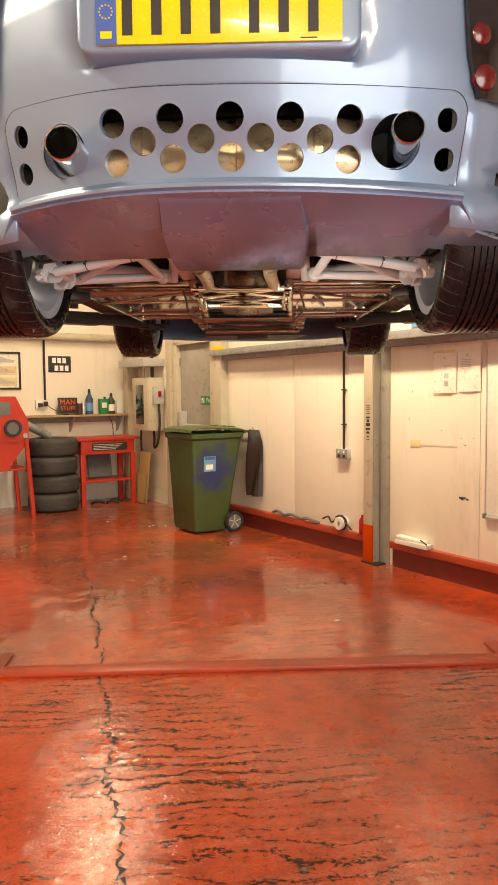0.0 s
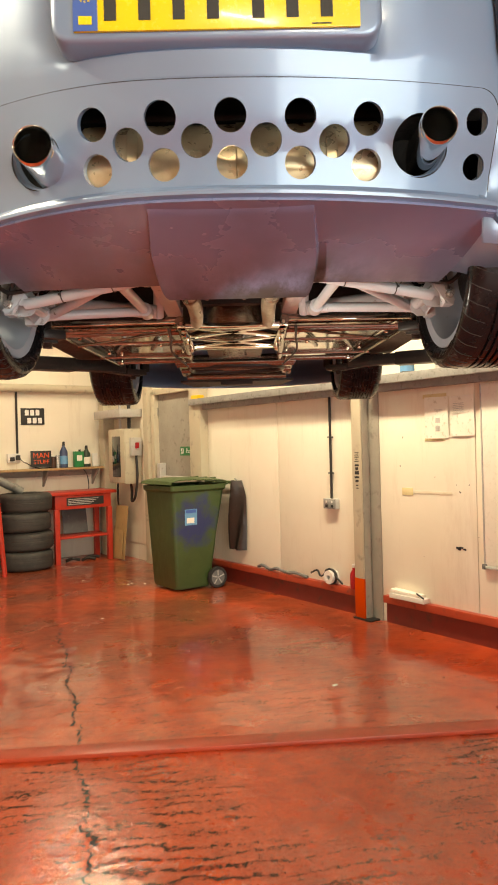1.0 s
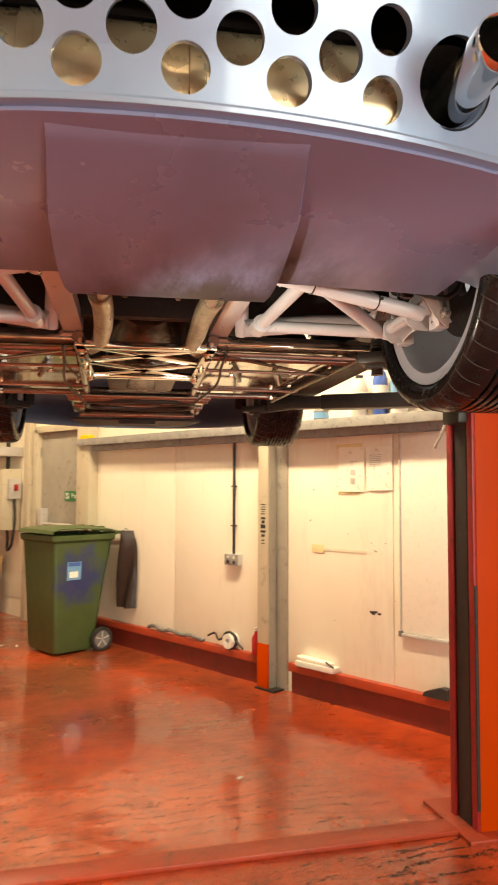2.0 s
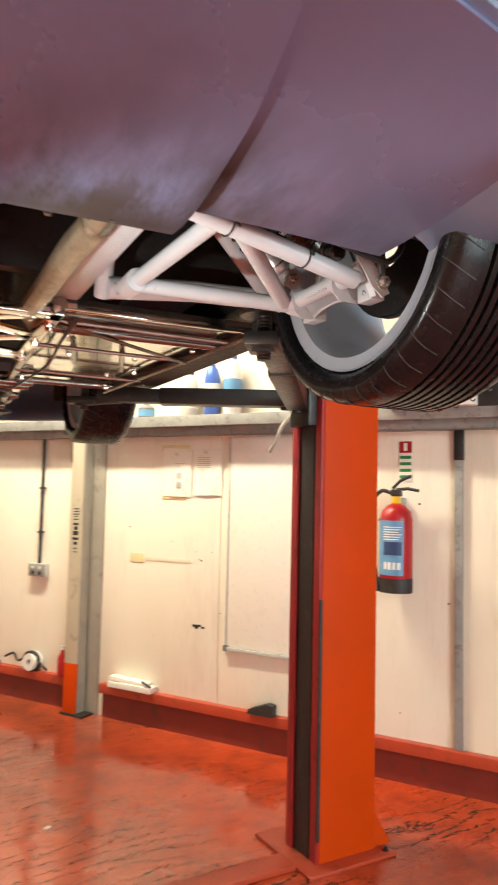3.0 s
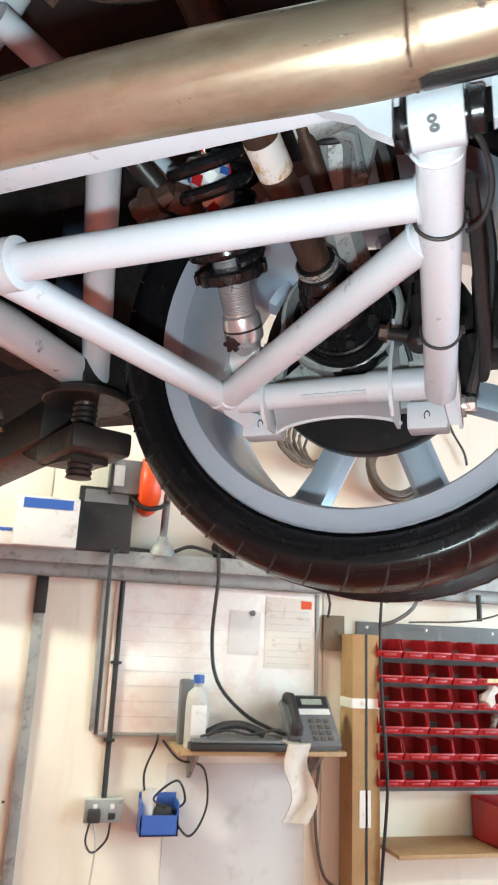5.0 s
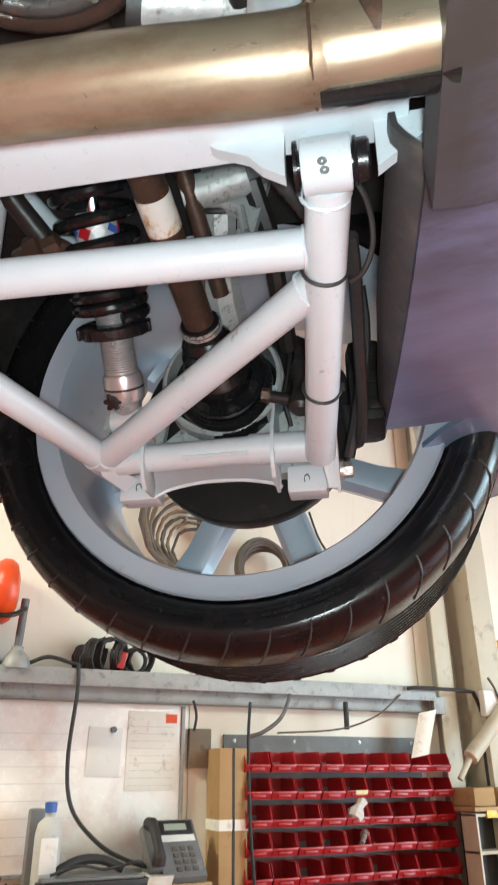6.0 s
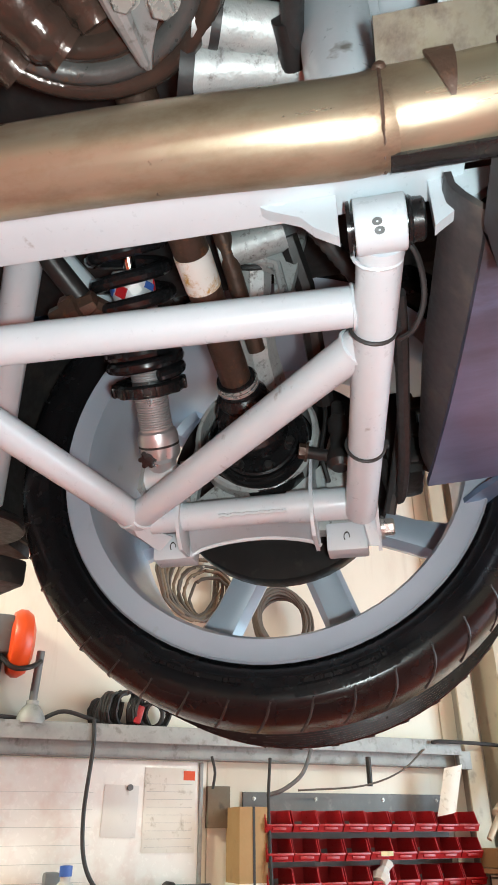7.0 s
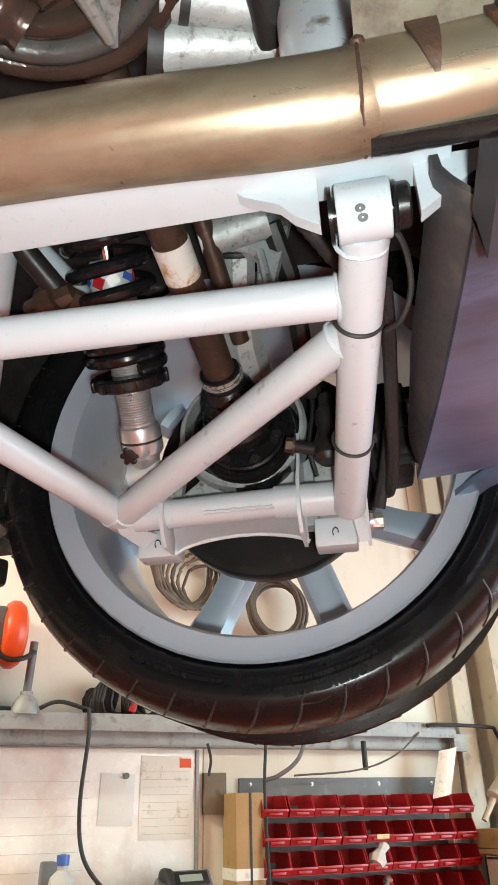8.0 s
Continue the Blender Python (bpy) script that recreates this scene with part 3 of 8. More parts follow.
def prism(outline, z0, z1, m=None, bm=None):
    """An upright block over a plan outline."""
    bm = bm or bmesh.new()
    m = m or Matrix()
    lo = [bm.verts.new(m @ Vector((x, y, z0))) for x, y in outline]
    hi = [bm.verts.new(m @ Vector((x, y, z1))) for x, y in outline]
    bm.faces.new(lo[::-1])
    bm.faces.new(hi)
    n = len(outline)
    for i in range(n):
        bm.faces.new((lo[i], lo[(i + 1) % n], hi[(i + 1) % n], hi[i]))
    return bm


def bolt(p, q, r, bm=None):
    """A hexagon head on a washer, from p outwards to q."""
    n = (Vector(q) - Vector(p)).length
    bm = lathe([(0, 0), (r * 1.35, 0), (r * 1.35, n * 0.25), (0, n * 0.25)], along(p, q), 16, bm)
    return lathe([(0, n * 0.25), (r, n * 0.25), (r, n * 0.9), (r * 0.8, n), (0, n)], along(p, q), 6, bm)


def letters(name, text, size, material, parent, m, extrude=0.001):
    c = bpy.data.curves.new(name, "FONT")
    c.body, c.size, c.extrude, c.align_x, c.align_y = text, size, extrude, "CENTER", "CENTER"
    c.space_line = 0.85
    tmp = bpy.data.objects.new(name, c)
    scene.collection.objects.link(tmp)
    bpy.context.view_layer.update()
    me = bpy.data.meshes.new_from_object(tmp.evaluated_get(bpy.context.evaluated_depsgraph_get()))
    bpy.data.objects.remove(tmp)
    me.materials.clear()
    me.materials.append(material)
    ob = new(name, me)
    ob.parent = parent
    ob.matrix_local = m
    return ob

# ---- the room ----
XW, YB, YF, XL, ZC = 4.0, 9.3, -3.5, -4.2, 3.62
floor = single("floor", box(XL - 0.2, XW + 0.2, YF - 0.2, YB + 0.2, -0.2, 0.0), FLOOR, "glossy worn red-painted concrete workshop floor", "floor", "structure")
yard = single("ground", box(-30, 30, -60, YF - 0.2, -0.22, -0.02), surf("yard_asphalt", (0.06, 0.06, 0.058), (0.045, 0.045, 0.044), (0.1, 0.1, 0.09), 3, 60, (0.7, 0.9), 0, 0.4), "grey asphalt yard outside the open door", "ground", "structure")
DOOR0, DOOR1, DOORH = 7.08, 7.98, 2.04
bm = box(XW + 0.006, XW + 0.16, YF - 0.2, DOOR0, 0, ZC)
box(XW + 0.006, XW + 0.16, DOOR1, YB + 0.2, 0, ZC, bm=bm)
box(XW + 0.006, XW + 0.16, DOOR0, DOOR1, DOORH, ZC, bm=bm)
wall_e = single("wall_east", bm, CREAM, "cream-painted boarded workshop wall with scuffs", "wall", "structure")
joints = [YB, DOOR1 + 0.06, None, DOOR0 - 0.06, 5.62, 4.47, 3.46, 2.08, 0.83, -0.42, -1.65, YF]
for a, b in zip(joints, joints[1:]):
    if a is None or b is None:
        continue
    part("panel", box(XW - 0.002, XW + 0.006, b + 0.003, a - 0.003, 0.20, 1.80, 0.002), CREAM, wall_e)
    part("panel", box(XW - 0.002, XW + 0.006, b + 0.003, a - 0.003, 1.86, 3.4, 0.002), CREAM, wall_e)
wall_n = single("wall_north", box(XL - 0.16, XW + 0.16, YB, YB + 0.16, 0, ZC), CREAM, "cream-painted end wall of the workshop", "wall", "structure")
for a in (3.98, 2.76, 1.54, 0.32, -0.9, -2.12):
    part("panel", box(a - 1.214, a, YB - 0.006, YB, 0.0, ZC, 0.002), CREAM, wall_n)
wall_w = single("wall_west", box(XL - 0.16, XL, YF - 0.16, YB, 0, ZC), CREAM, "plain cream-painted workshop wall", "wall", "structure")
GX0, GX1, GH = -1.5, 2.3, 3.1
bm = box(XL, GX0, YF - 0.16, YF, 0, ZC)
box(GX1, XW, YF - 0.16, YF, 0, ZC, bm=bm)
box(GX0, GX1, YF - 0.16, YF, GH, ZC, bm=bm)
single("wall_south", bm, CREAM, "cream wall with a wide open vehicle doorway", "wall", "structure")
single("ceiling", box(XL - 0.16, XW + 0.16, YF - 0.16, YB + 0.16, ZC, ZC + 0.12), CEIL, "grey workshop ceiling, out of view", "ceiling", "structure")
for lx, ly in LAMPS:
    f = empty("ceiling_light", pose(lx, ly, 3.62), "white twin fluorescent strip light on the ceiling", "ceiling light", "ceiling strip lights")
    part("housing", box(-0.09, 0.09, -0.78, 0.78, -0.06, 0.0, 0.01), WHITEPLAST, f)
    for dx in (-0.05, 0.05):
        part("tube", rod((dx, -0.75, -0.08), (dx, 0.75, -0.08), 0.013), WHITETUBE, f, "glowing fluorescent tube")

# red rail and kick board along the wall foot
def kick(y0, y1):
    k = single("baseboard", box(XW - 0.012, XW + 0.004, y0, y1, 0.0, 0.15), DARKRED, "dark red-painted kick board along the wall foot", "baseboard", "structure")
    part("rail", box(XW - 0.05, XW + 0.003, y0, y1, 0.155, 0.212, 0.004), REDKICK, k, "bright red-painted timber rail")


kick(4.53, 6.98)
kick(YF, 4.30)

# galvanised ledge that runs along the wall over the boards
def ledge(y0, y1):
    g = single("trim", box(XW - 0.13, XW, y0, y1, 1.862, 1.872), GALV, "galvanised steel ledge along the wall", "ledge", "structure")
    part("lip", box(XW - 0.135, XW - 0.128, y0, y1, 1.82, 1.885, 0.002), GALV, g)
    part("web", box(XW - 0.075, XW - 0.068, y0, y1, 1.77, 1.862), GALV, g)
    part("flange", box(XW - 0.075, XW, y0, y1, 1.77, 1.778), GALV, g)


ledge(4.55, 6.98)
ledge(-0.42, 4.40)


def post(y, label, foot=0.32):
    p = tagged(part("post", box(XW - 0.10, XW - 0.088, y - 0.05, y + 0.05, foot, ZC, 0.002), BEIGE, None), label, "steel post", "", "structure")
    part("foot", box(XW - 0.102, XW - 0.086, y - 0.052, y + 0.052, 0.0, foot, 0.002), LIFTRED, p, "red-painted foot of the flange")
    part("web", box(XW - 0.088, XW, y - 0.006, y + 0.006, 0.0, ZC), GREYPAINT, p)
    part("back_flange", box(XW - 0.012, XW - 0.003, y - 0.16, y - 0.05, 0.0, ZC, 0.002), GREYPAINT, p)
    part("side_plate", box(XW - 0.086, XW - 0.02, y - 0.055, y - 0.045, 0.0, ZC), GREYPAINT, p)
    part("base_plate", box(XW - 0.12, XW - 0.014, y - 0.13, y + 0.06, 0.0, 0.012, 0.002), BLACKSTEEL, p)
    return p


post(4.50, "beige steel wall post with a red-painted foot and pen marks")
mk = part("pen_marks", box(XW - 0.1015, XW - 0.1, 4.475, 4.52, 1.20, 1.215), INK)
tagged(mk, "rows of black pen marks written on the wall post", "writing", "", "structure")
for i, (z, h, w) in enumerate([(1.170, 0.022, 0.030), (1.135, 0.028, 0.046), (1.105, 0.016, 0.052), (1.075, 0.018, 0.034), (1.235, 0.007, 0.044), (1.252, 0.006, 0.030), (1.268, 0.007, 0.048), (1.285, 0.006, 0.040), (1.302, 0.007, 0.046), (1.045, 0.010, 0.026), (1.025, 0.006, 0.036)]):
    part("mark", box(XW - 0.1012, XW - 0.1, 4.498 - w / 2, 4.498 + w / 2, z, z + h), INK, mk)

# exit door in the far end of the wall
d = single("door_1", box(XW + 0.03, XW + 0.07, DOOR0 + 0.045, DOOR1 - 0.045, 0.01, DOORH - 0.04, 0.003), GREYPAINT, "grey-painted steel fire exit door, shut", "door", "structure")
for y in (DOOR0, DOOR1):
    s = 1 if y == DOOR0 else -1
    part("frame", box(XW - 0.03, XW + 0.10, min(y - 0.04 * s, y + 0.045 * s), max(y - 0.04 * s, y + 0.045 * s), 0.0, DOORH, 0.004), BEIGE, d, "beige door frame")
part("frame_head", box(XW - 0.03, XW + 0.10, DOOR0, DOOR1, DOORH - 0.04, DOORH + 0.03, 0.004), BEIGE, d)
part("push_bar", tube([(XW - 0.02, DOOR0 + 0.12, 1.04), (XW - 0.02, DOOR1 - 0.14, 1.04)], 0.016), LIGHTGREY, d, "grey push bar")
part("bar_box", box(XW - 0.05, XW + 0.03, DOOR1 - 0.20, DOOR1 - 0.12, 0.98, 1.20, 0.008), LIGHTGREY, d)
for z in (0.35, 1.0, 1.75):
    part("hinge", rod((XW + 0.02, DOOR1 - 0.05, z), (XW + 0.02, DOOR1 - 0.05, z + 0.1), 0.01), GREYPAINT, d)
sg = tagged(part("exit_sign", box(-0.002, 0.002, -0.17, 0.17, -0.05, 0.05), GREENSIGN), "small green push sign with a white tick", "sign")
sg.matrix_world = pose(XW + 0.026, 7.27, 1.335)
letters("word", "Push", 0.075, WHITEINK, sg, pose(-0.003, -0.03, 0, 90, 0, -90))
part("tick_square", box(-0.0035, -0.002, 0.09, 0.15, -0.03, 0.03), WHITEINK, sg)
part("tick", tube([(-0.0045, 0.142, 0.0), (-0.0045, 0.128, -0.018), (-0.0045, 0.1, 0.022)], 0.004, 6), GREENSIGN, sg)

# corner posts and pipe casings by the cabinet
single("trim_2", box(XW - 0.16, XW, 9.08, 9.22, 0.0, ZC, 0.004), BEIGE, "beige steel corner post", "post", "structure")
single("trim_3", box(XW - 0.10, XW - 0.002, 6.80, 7.02, 0.0, ZC, 0.004), BEIGE, "beige steel door-side post", "post", "structure")
single("trim_4", box(XW - 0.07, XW - 0.002, 8.03, 8.14, 0.0, ZC, 0.004), BEIGE, "beige steel post beside the door", "post", "structure")

# crack in the floor paint
rc = random.Random(5)
line = [(1.958, 5.841), (1.647, 4.852), (1.300, 3.889), (0.950, 2.928), (0.630, 2.056), (0.2, 0.9)]
pts = []
for a, b in zip(line, line[1:]):
    for i in range(60):
        t = i / 60
        pts.append((a[0] + (b[0] - a[0]) * t + 0.034 * (rc.random() - 0.5) + 0.02 * math.sin(9 * t + a[0]), a[1] + (b[1] - a[1]) * t + 0.02 * (rc.random() - 0.5)))
bm = bmesh.new()
prev = None
for i, (x, y) in enumerate(pts):
    w = 0.0022 + 0.011 * rc.random() ** 2.5
    cur = (bm.verts.new((x - w, y, 0.0015)), bm.verts.new((x + w, y, 0.0015)))
    if prev:
        bm.faces.new((prev[0], prev[1], cur[1], cur[0]))
    prev = cur
part("crack", bm, UNDERBLACK, floor, "dark jagged crack in the paint")

# ---- the car ----
CAR = Matrix.Translation((0.8160 * -0.334 + 0.5779 * 2.268, -0.5779 * -0.334 + 0.8161 * 2.268, 0)) @ pose(0, 0, 0, 0, 0, -35.3)
car = empty("sports_car", CAR, "silver-blue sports coupe raised on a lift, seen from behind and below", "car")


def flip(bm, s):
    if s < 0:
        bmesh.ops.scale(bm, vec=(-1, 1, 1), verts=bm.verts[:])
    return bm


def rear_base(z):
    t = [(1.78, -0.575), (1.84, -0.59), (1.868, -0.585), (1.90, -0.55), (1.95, -0.560), (2.02, -0.592), (2.09, -0.612), (2.15, -0.625), (2.30, -0.635), (2.38, -0.62), (2.45, -0.56), (2.55, -0.42), (2.70, -0.02), (2.85, 0.48), (2.93, 0.80)]
    return float(np.interp(z, [a for a, b in t], [b for a, b in t]))


def tail_bow(x):
    """The tail falls away a little more towards the near side."""
    return 0.5 * max(0.0, -x - 0.13) ** 2


def rear_y(x, z):
    a = abs(x)
    return rear_base(z) + 0.36 * a * a + 3.2 * max(0.0, a - 0.60) ** 2 + tail_bow(x)


def front_y(z):
    return float(np.interp(z, [1.78, 1.95, 2.2, 2.35, 2.45, 2.55, 2.7, 2.85, 2.93], [3.15, 3.30, 3.25, 3.05, 2.55, 1.95, 1.65, 1.35, 1.15]))


def half_w(z):
    return float(np.interp(z, [1.78, 1.87, 2.0, 2.1, 2.3, 2.4, 2.48, 2.55, 2.70, 2.85, 2.93], [0.82, 0.85, 0.87, 0.875, 0.86, 0.83, 0.78, 0.70, 0.60, 0.50, 0.38]))


def body_row(z):
    w, y1 = half_w(z), front_y(z)
    xs = [0.0, 0.08, 0.16, 0.24, 0.28, 0.30, 0.32, 0.40, 0.48, 0.53, 0.60, 0.66, 0.72, 0.77, 0.81]
    row = [(x * w / 0.86 if x > 0.6 else x, rear_y(x * w / 0.86 if x > 0.6 else x, z)) for x in xs if x < w]
    ys = row[-1][1]
    row.append((w * 0.985, ys + 0.06))
    row.append((w, ys + 0.13))
    k = 44
    fr = y1 - 0.75
    for i in range(1, k + 1):
        row.append((w, ys + 0.13 + (fr - ys - 0.13) * i / k))
    for i in range(1, 13):
        a = math.pi / 2 * i / 12
        row.append((w * math.cos(a), fr + 0.75 * math.sin(a)))
    return row


LEVELS = [1.80, 1.868, 1.89, 1.92, 1.95, 1.98, 2.02, 2.068, 2.09, 2.115, 2.13, 2.142, 2.20, 2.25, 2.285, 2.30, 2.34, 2.38, 2.42, 2.46, 2.50, 2.55, 2.62, 2.70, 2.78, 2.85, 2.90, 2.93]
rows = [body_row(z) for z in LEVELS]
n = max(len(r) for r in rows)
bm = bmesh.new()
grid = []
for z, r in zip(LEVELS, rows):
    while len(r) < n:
        r.insert(10, r[10])
    out = []
    for x, y in r:
        if abs(x) < 0.301 and 2.14 < z < 2.29 and y < -0.3:
            y += 0.014
        out.append(bm.verts.new((x, y, z)))
    grid.append(out)
for (za, a), (zb, b) in zip(zip(LEVELS, grid), zip(LEVELS[1:], grid[1:])):
    for i in range(n - 1):
        c = (a[i].co + a[i + 1].co + b[i].co + b[i + 1].co) / 4
        if c.y < 0.2 and c.x < 0.53 and c.z < 2.06:
            continue
        if c.z < 1.88 and 0.2 < c.y < 2.2:
            continue
        if c.x > 0.5 and (c.y ** 2 + (c.z - 1.885) ** 2 < 0.36 ** 2 or (c.y - 2.32) ** 2 + (c.z - 1.93) ** 2 < 0.35 ** 2):
            continue
        vs = []
        for v in (a[i], a[i + 1], b[i + 1], b[i]):
            if all((v.co - u.co).length > 1e-5 for u in vs):
                vs.append(v)
        if len(vs) > 2:
            bm.faces.new(vs)
top = [v for v in grid[-1]]
cv = bm.verts.new((0, 0.95, 2.95))
for i in range(n - 1):
    if (top[i].co - top[i + 1].co).length > 1e-5:
        bm.faces.new((top[i], top[i + 1], cv))
bmesh.ops.delete(bm, geom=[v for v in bm.verts if not v.link_faces], context="VERTS")
bmesh.ops.remove_doubles(bm, verts=bm.verts[:], dist=1e-5)
g = bmesh.ops.duplicate(bm, geom=bm.faces[:] + bm.edges[:] + bm.verts[:])["geom"]
dv = [v for v in g if isinstance(v, bmesh.types.BMVert)]
bmesh.ops.scale(bm, vec=(-1, 1, 1), verts=dv)
bmesh.ops.remove_doubles(bm, verts=bm.verts[:], dist=1e-4)
for v in bm.verts:
    v.co.y += tail_bow(v.co.x) * min(1.0, max(0.0, (0.1 - v.co.y) / 0.4))
bmesh.ops.recalc_face_normals(bm, faces=bm.faces[:])
body = part("body", bm, CARPAINT, car, "glossy silver-blue painted bodyshell", 50)
md = body.modifiers.new("skin", "SOLIDIFY")
md.thickness, md.offset = 0.008, -1

# rear valance with the round vents and the two tail pipes
PCX = 0.009


def panel_pt(u, f):
    """u from -1 to 1 across the panel, f from 0 at the lip to 1 at the top, whose corners are round."""
    a = min(1.0, max(0.0, (abs(u) - 0.92) / 0.08))
    x = abs(u) * 0.551 if abs(u) <= 0.92 else 0.507 + 0.044 * math.sin(a * math.pi / 2)
    x *= 0.972 + 0.028 * f
    top = 2.079 + 0.06 * x * x - (0.044 * (1 - math.cos(a * math.pi / 2)))
    x = PCX + math.copysign(x, u)
    return x, 1.872 + f * (top - 1.872)


US = [-1 + 0.08 * k / 8 for k in range(8)] + [-0.92 + 1.84 * i / 40 for i in range(41)] + [0.92 + 0.08 * (k + 1) / 8 for k in range(8)]


def panel_sheet(grow, out, t):
    bm = bmesh.new()
    fs = [0, 0.06, 0.14, 0.28, 0.42, 0.56, 0.7, 0.84, 0.93, 1.0]
    g = []
    for off in (-out, -out + t):
        rows = []
        for f in fs:
            row = []
            for u in US:
                x, z = panel_pt(u, f)
                c = Vector((x - PCX, 0, z - 1.98))
                x += grow * max(-1, min(1, c.x / 0.50))
                z += grow * max(0, min(1, c.z / 0.08))
                row.append(bm.verts.new((x, rear_y(x, z) + off, z)))
            rows.append(row)
        g.append(rows)
    f, bk = g
    for j in range(len(fs) - 1):
        for i in range(len(US) - 1):
            bm.faces.new((f[j][i], f[j][i + 1], f[j + 1][i + 1], f[j + 1][i]))
            bm.faces.new((bk[j][i], bk[j + 1][i], bk[j + 1][i + 1], bk[j][i + 1]))
        for i in (0, len(US) - 1):
            bm.faces.new((f[j][i], f[j + 1][i], bk[j + 1][i], bk[j][i]))
    for i in range(len(US) - 1):
        for j in (0, len(fs) - 1):
            bm.faces.new((f[j][i], bk[j][i], bk[j][i + 1], f[j][i + 1]))
    bmesh.ops.recalc_face_normals(bm, faces=bm.faces[:])
    return bm


holes = [(-0.248 + 0.1325 * i, 2.020, 0.0305) for i in range(5)] + [(-0.180 + 0.1320 * i, 1.981, 0.0305) for i in range(4)] + [(-0.244 + 0.1312 * i, 1.943, 0.0305) for i in range(5)]
holes += [(PCX + s * 0.502, z, 0.026) for s in (-1, 1) for z in (2.036, 1.958)] + [(PCX + s * 0.380, 1.985, 0.058) for s in (-1, 1)]
cut = bmesh.new()
for x, z, r in holes:
    y = rear_y(x, z)
    nrm = Vector((-(rear_y(x + 0.01, z) - rear_y(x - 0.01, z)) / 0.02, 1, -(rear_y(x, z + 0.02) - rear_y(x, z - 0.02)) / 0.04)).normalized()
    rod(Vector((x, y, z)) - 0.06 * nrm, Vector((x, y, z)) + 0.08 * nrm, r, 40, cut)
bmesh.ops.recalc_face_normals(cut, faces=cut.faces[:])


def carved(bm, cut):
    """The solid bm with the solid cut taken away."""
    obs = []
    for b in (bm, cut):
        me = bpy.data.meshes.new("tmp")
        b.to_mesh(me)
        b.free()
        o = bpy.data.objects.new("tmp", me)
        scene.collection.objects.link(o)
        obs.append(o)
    mod = obs[0].modifiers.new("cut", "BOOLEAN")
    mod.object, mod.operation, mod.solver = obs[1], "DIFFERENCE", "EXACT"
    bpy.context.view_layer.update()
    me = bpy.data.meshes.new_from_object(obs[0].evaluated_get(bpy.context.evaluated_depsgraph_get()))
    out = bmesh.new()
    out.from_mesh(me)
    for o in obs:
        bpy.data.objects.remove(o)
    return out


part("rear_panel", carved(panel_sheet(0.0, 0.006, 0.015), cut), CARPAINT, car, "silver-blue rear panel with round vent holes", 30)
# dark seam that shows as a hairline round the panel
seam = panel_sheet(0.0035, 0.0015, 0.001)
cut = box(-0.505, 0.525, -0.8, -0.2, 1.80, 2.060)
bmesh.ops.recalc_face_normals(cut, faces=cut.faces[:])
part("panel_seam", carved(seam, cut), UNDERBLACK, car)

# lip and tray under the tail
def lip_y(x):
    return -0.612 + 0.36 * x * x + tail_bow(x)


XS = [PCX - 0.545 + 1.09 * i / 40 for i in range(41)]
lip_profile = [(0.040, 1.884), (0.012, 1.880), (0.002, 1.876), (0.0, 1.872), (0.001, 1.866), (0.012, 1.862), (0.05, 1.864)]
bm = sheet([[(x, lip_y(x) + dy, z) for x in XS] for dy, z in lip_profile] + [[(x, lip_y(x) + lip_profile[0][0], lip_profile[0][1]) for x in XS]])
for x in (XS[0], XS[-1]):
    bm.faces.new([bm.verts.new((x, lip_y(x) + dy, z)) for dy, z in lip_profile])
bmesh.ops.remove_doubles(bm, verts=bm.verts[:], dist=1e-5)
part("rear_lip", bm, CARPAINT, car, "pale lip along the foot of the rear panel")


def tray_z(x, v):
    """v runs from the lip (0) to the front edge (1)."""
    return 1.862 - 0.063 * v - 0.034 * v * (1 - v)


def tray_y(x, v):
    y0, y1 = lip_y(x) + 0.012, -0.183 + 0.108 * x * x
    return y0 + (y1 - y0) * v


TAPER = 0.050
VS = [i / 10 for i in range(11)]
part("undertray", sheet([[(x * (1 - TAPER * v), tray_y(x * (1 - TAPER * v), v), tray_z(x, v)) for x in XS] for v in VS], thick=0.006), UNDERPAINT, car, "silver-blue undertray with road dirt, tinted by the floor")


def flap_z(y):
    return float(np.interp(y, [-0.574, -0.48, -0.41, -0.36, -0.32, -0.26, -0.178], [1.8500, 1.8225, 1.8045, 1.7935, 1.7860, 1.7740, 1.7575]))


FY = [-0.572, -0.55, -0.53, -0.50, -0.47, -0.44, -0.41, -0.38, -0.35, -0.32, -0.30, -0.28, -0.26, -0.245, -0.23, -0.215, -0.20, -0.188, -0.178]


def flap_x(y, k):
    hi = float(np.interp(y, [-0.56, -0.40, -0.27, -0.23, -0.198, -0.178], [0.173, 0.195, 0.200, 0.199, 0.196, 0.190]))
    lo = float(np.interp(y, [-0.56, -0.40, -0.27, -0.23, -0.198, -0.178], [-0.147, -0.160, -0.160, -0.158, -0.154, -0.146]))
    return lo + (hi - lo) * k


def skirt_z(y):
    return max(flap_z(y) + 0.002, 1.863 - 0.060 * (y + 0.6) / 0.435)


rows = [[(flap_x(y, k / 12), y, flap_z(y)) for k in range(13)] for y in FY]
rows.append([(flap_x(-0.178, k / 12), -0.176, 1.790) for k in range(13)])
rows.insert(0, [(flap_x(-0.572, k / 12), -0.581, 1.8580) for k in range(13)])
bm = sheet(rows)
for k in (0, 12):
    sheet([[(flap_x(y, k / 12), y, flap_z(y)) for y in FY], [(flap_x(y, k / 12) + (0.35 if k else -0.35) * (skirt_z(y) - flap_z(y)), y, skirt_z(y)) for y in FY]], bm)
bmesh.ops.remove_doubles(bm, verts=bm.verts[:], dist=1e-5)
part("tray_flap", bm, UNDERPAINT, car, "scooped panel under the tray, dirty at its front edge", 40)
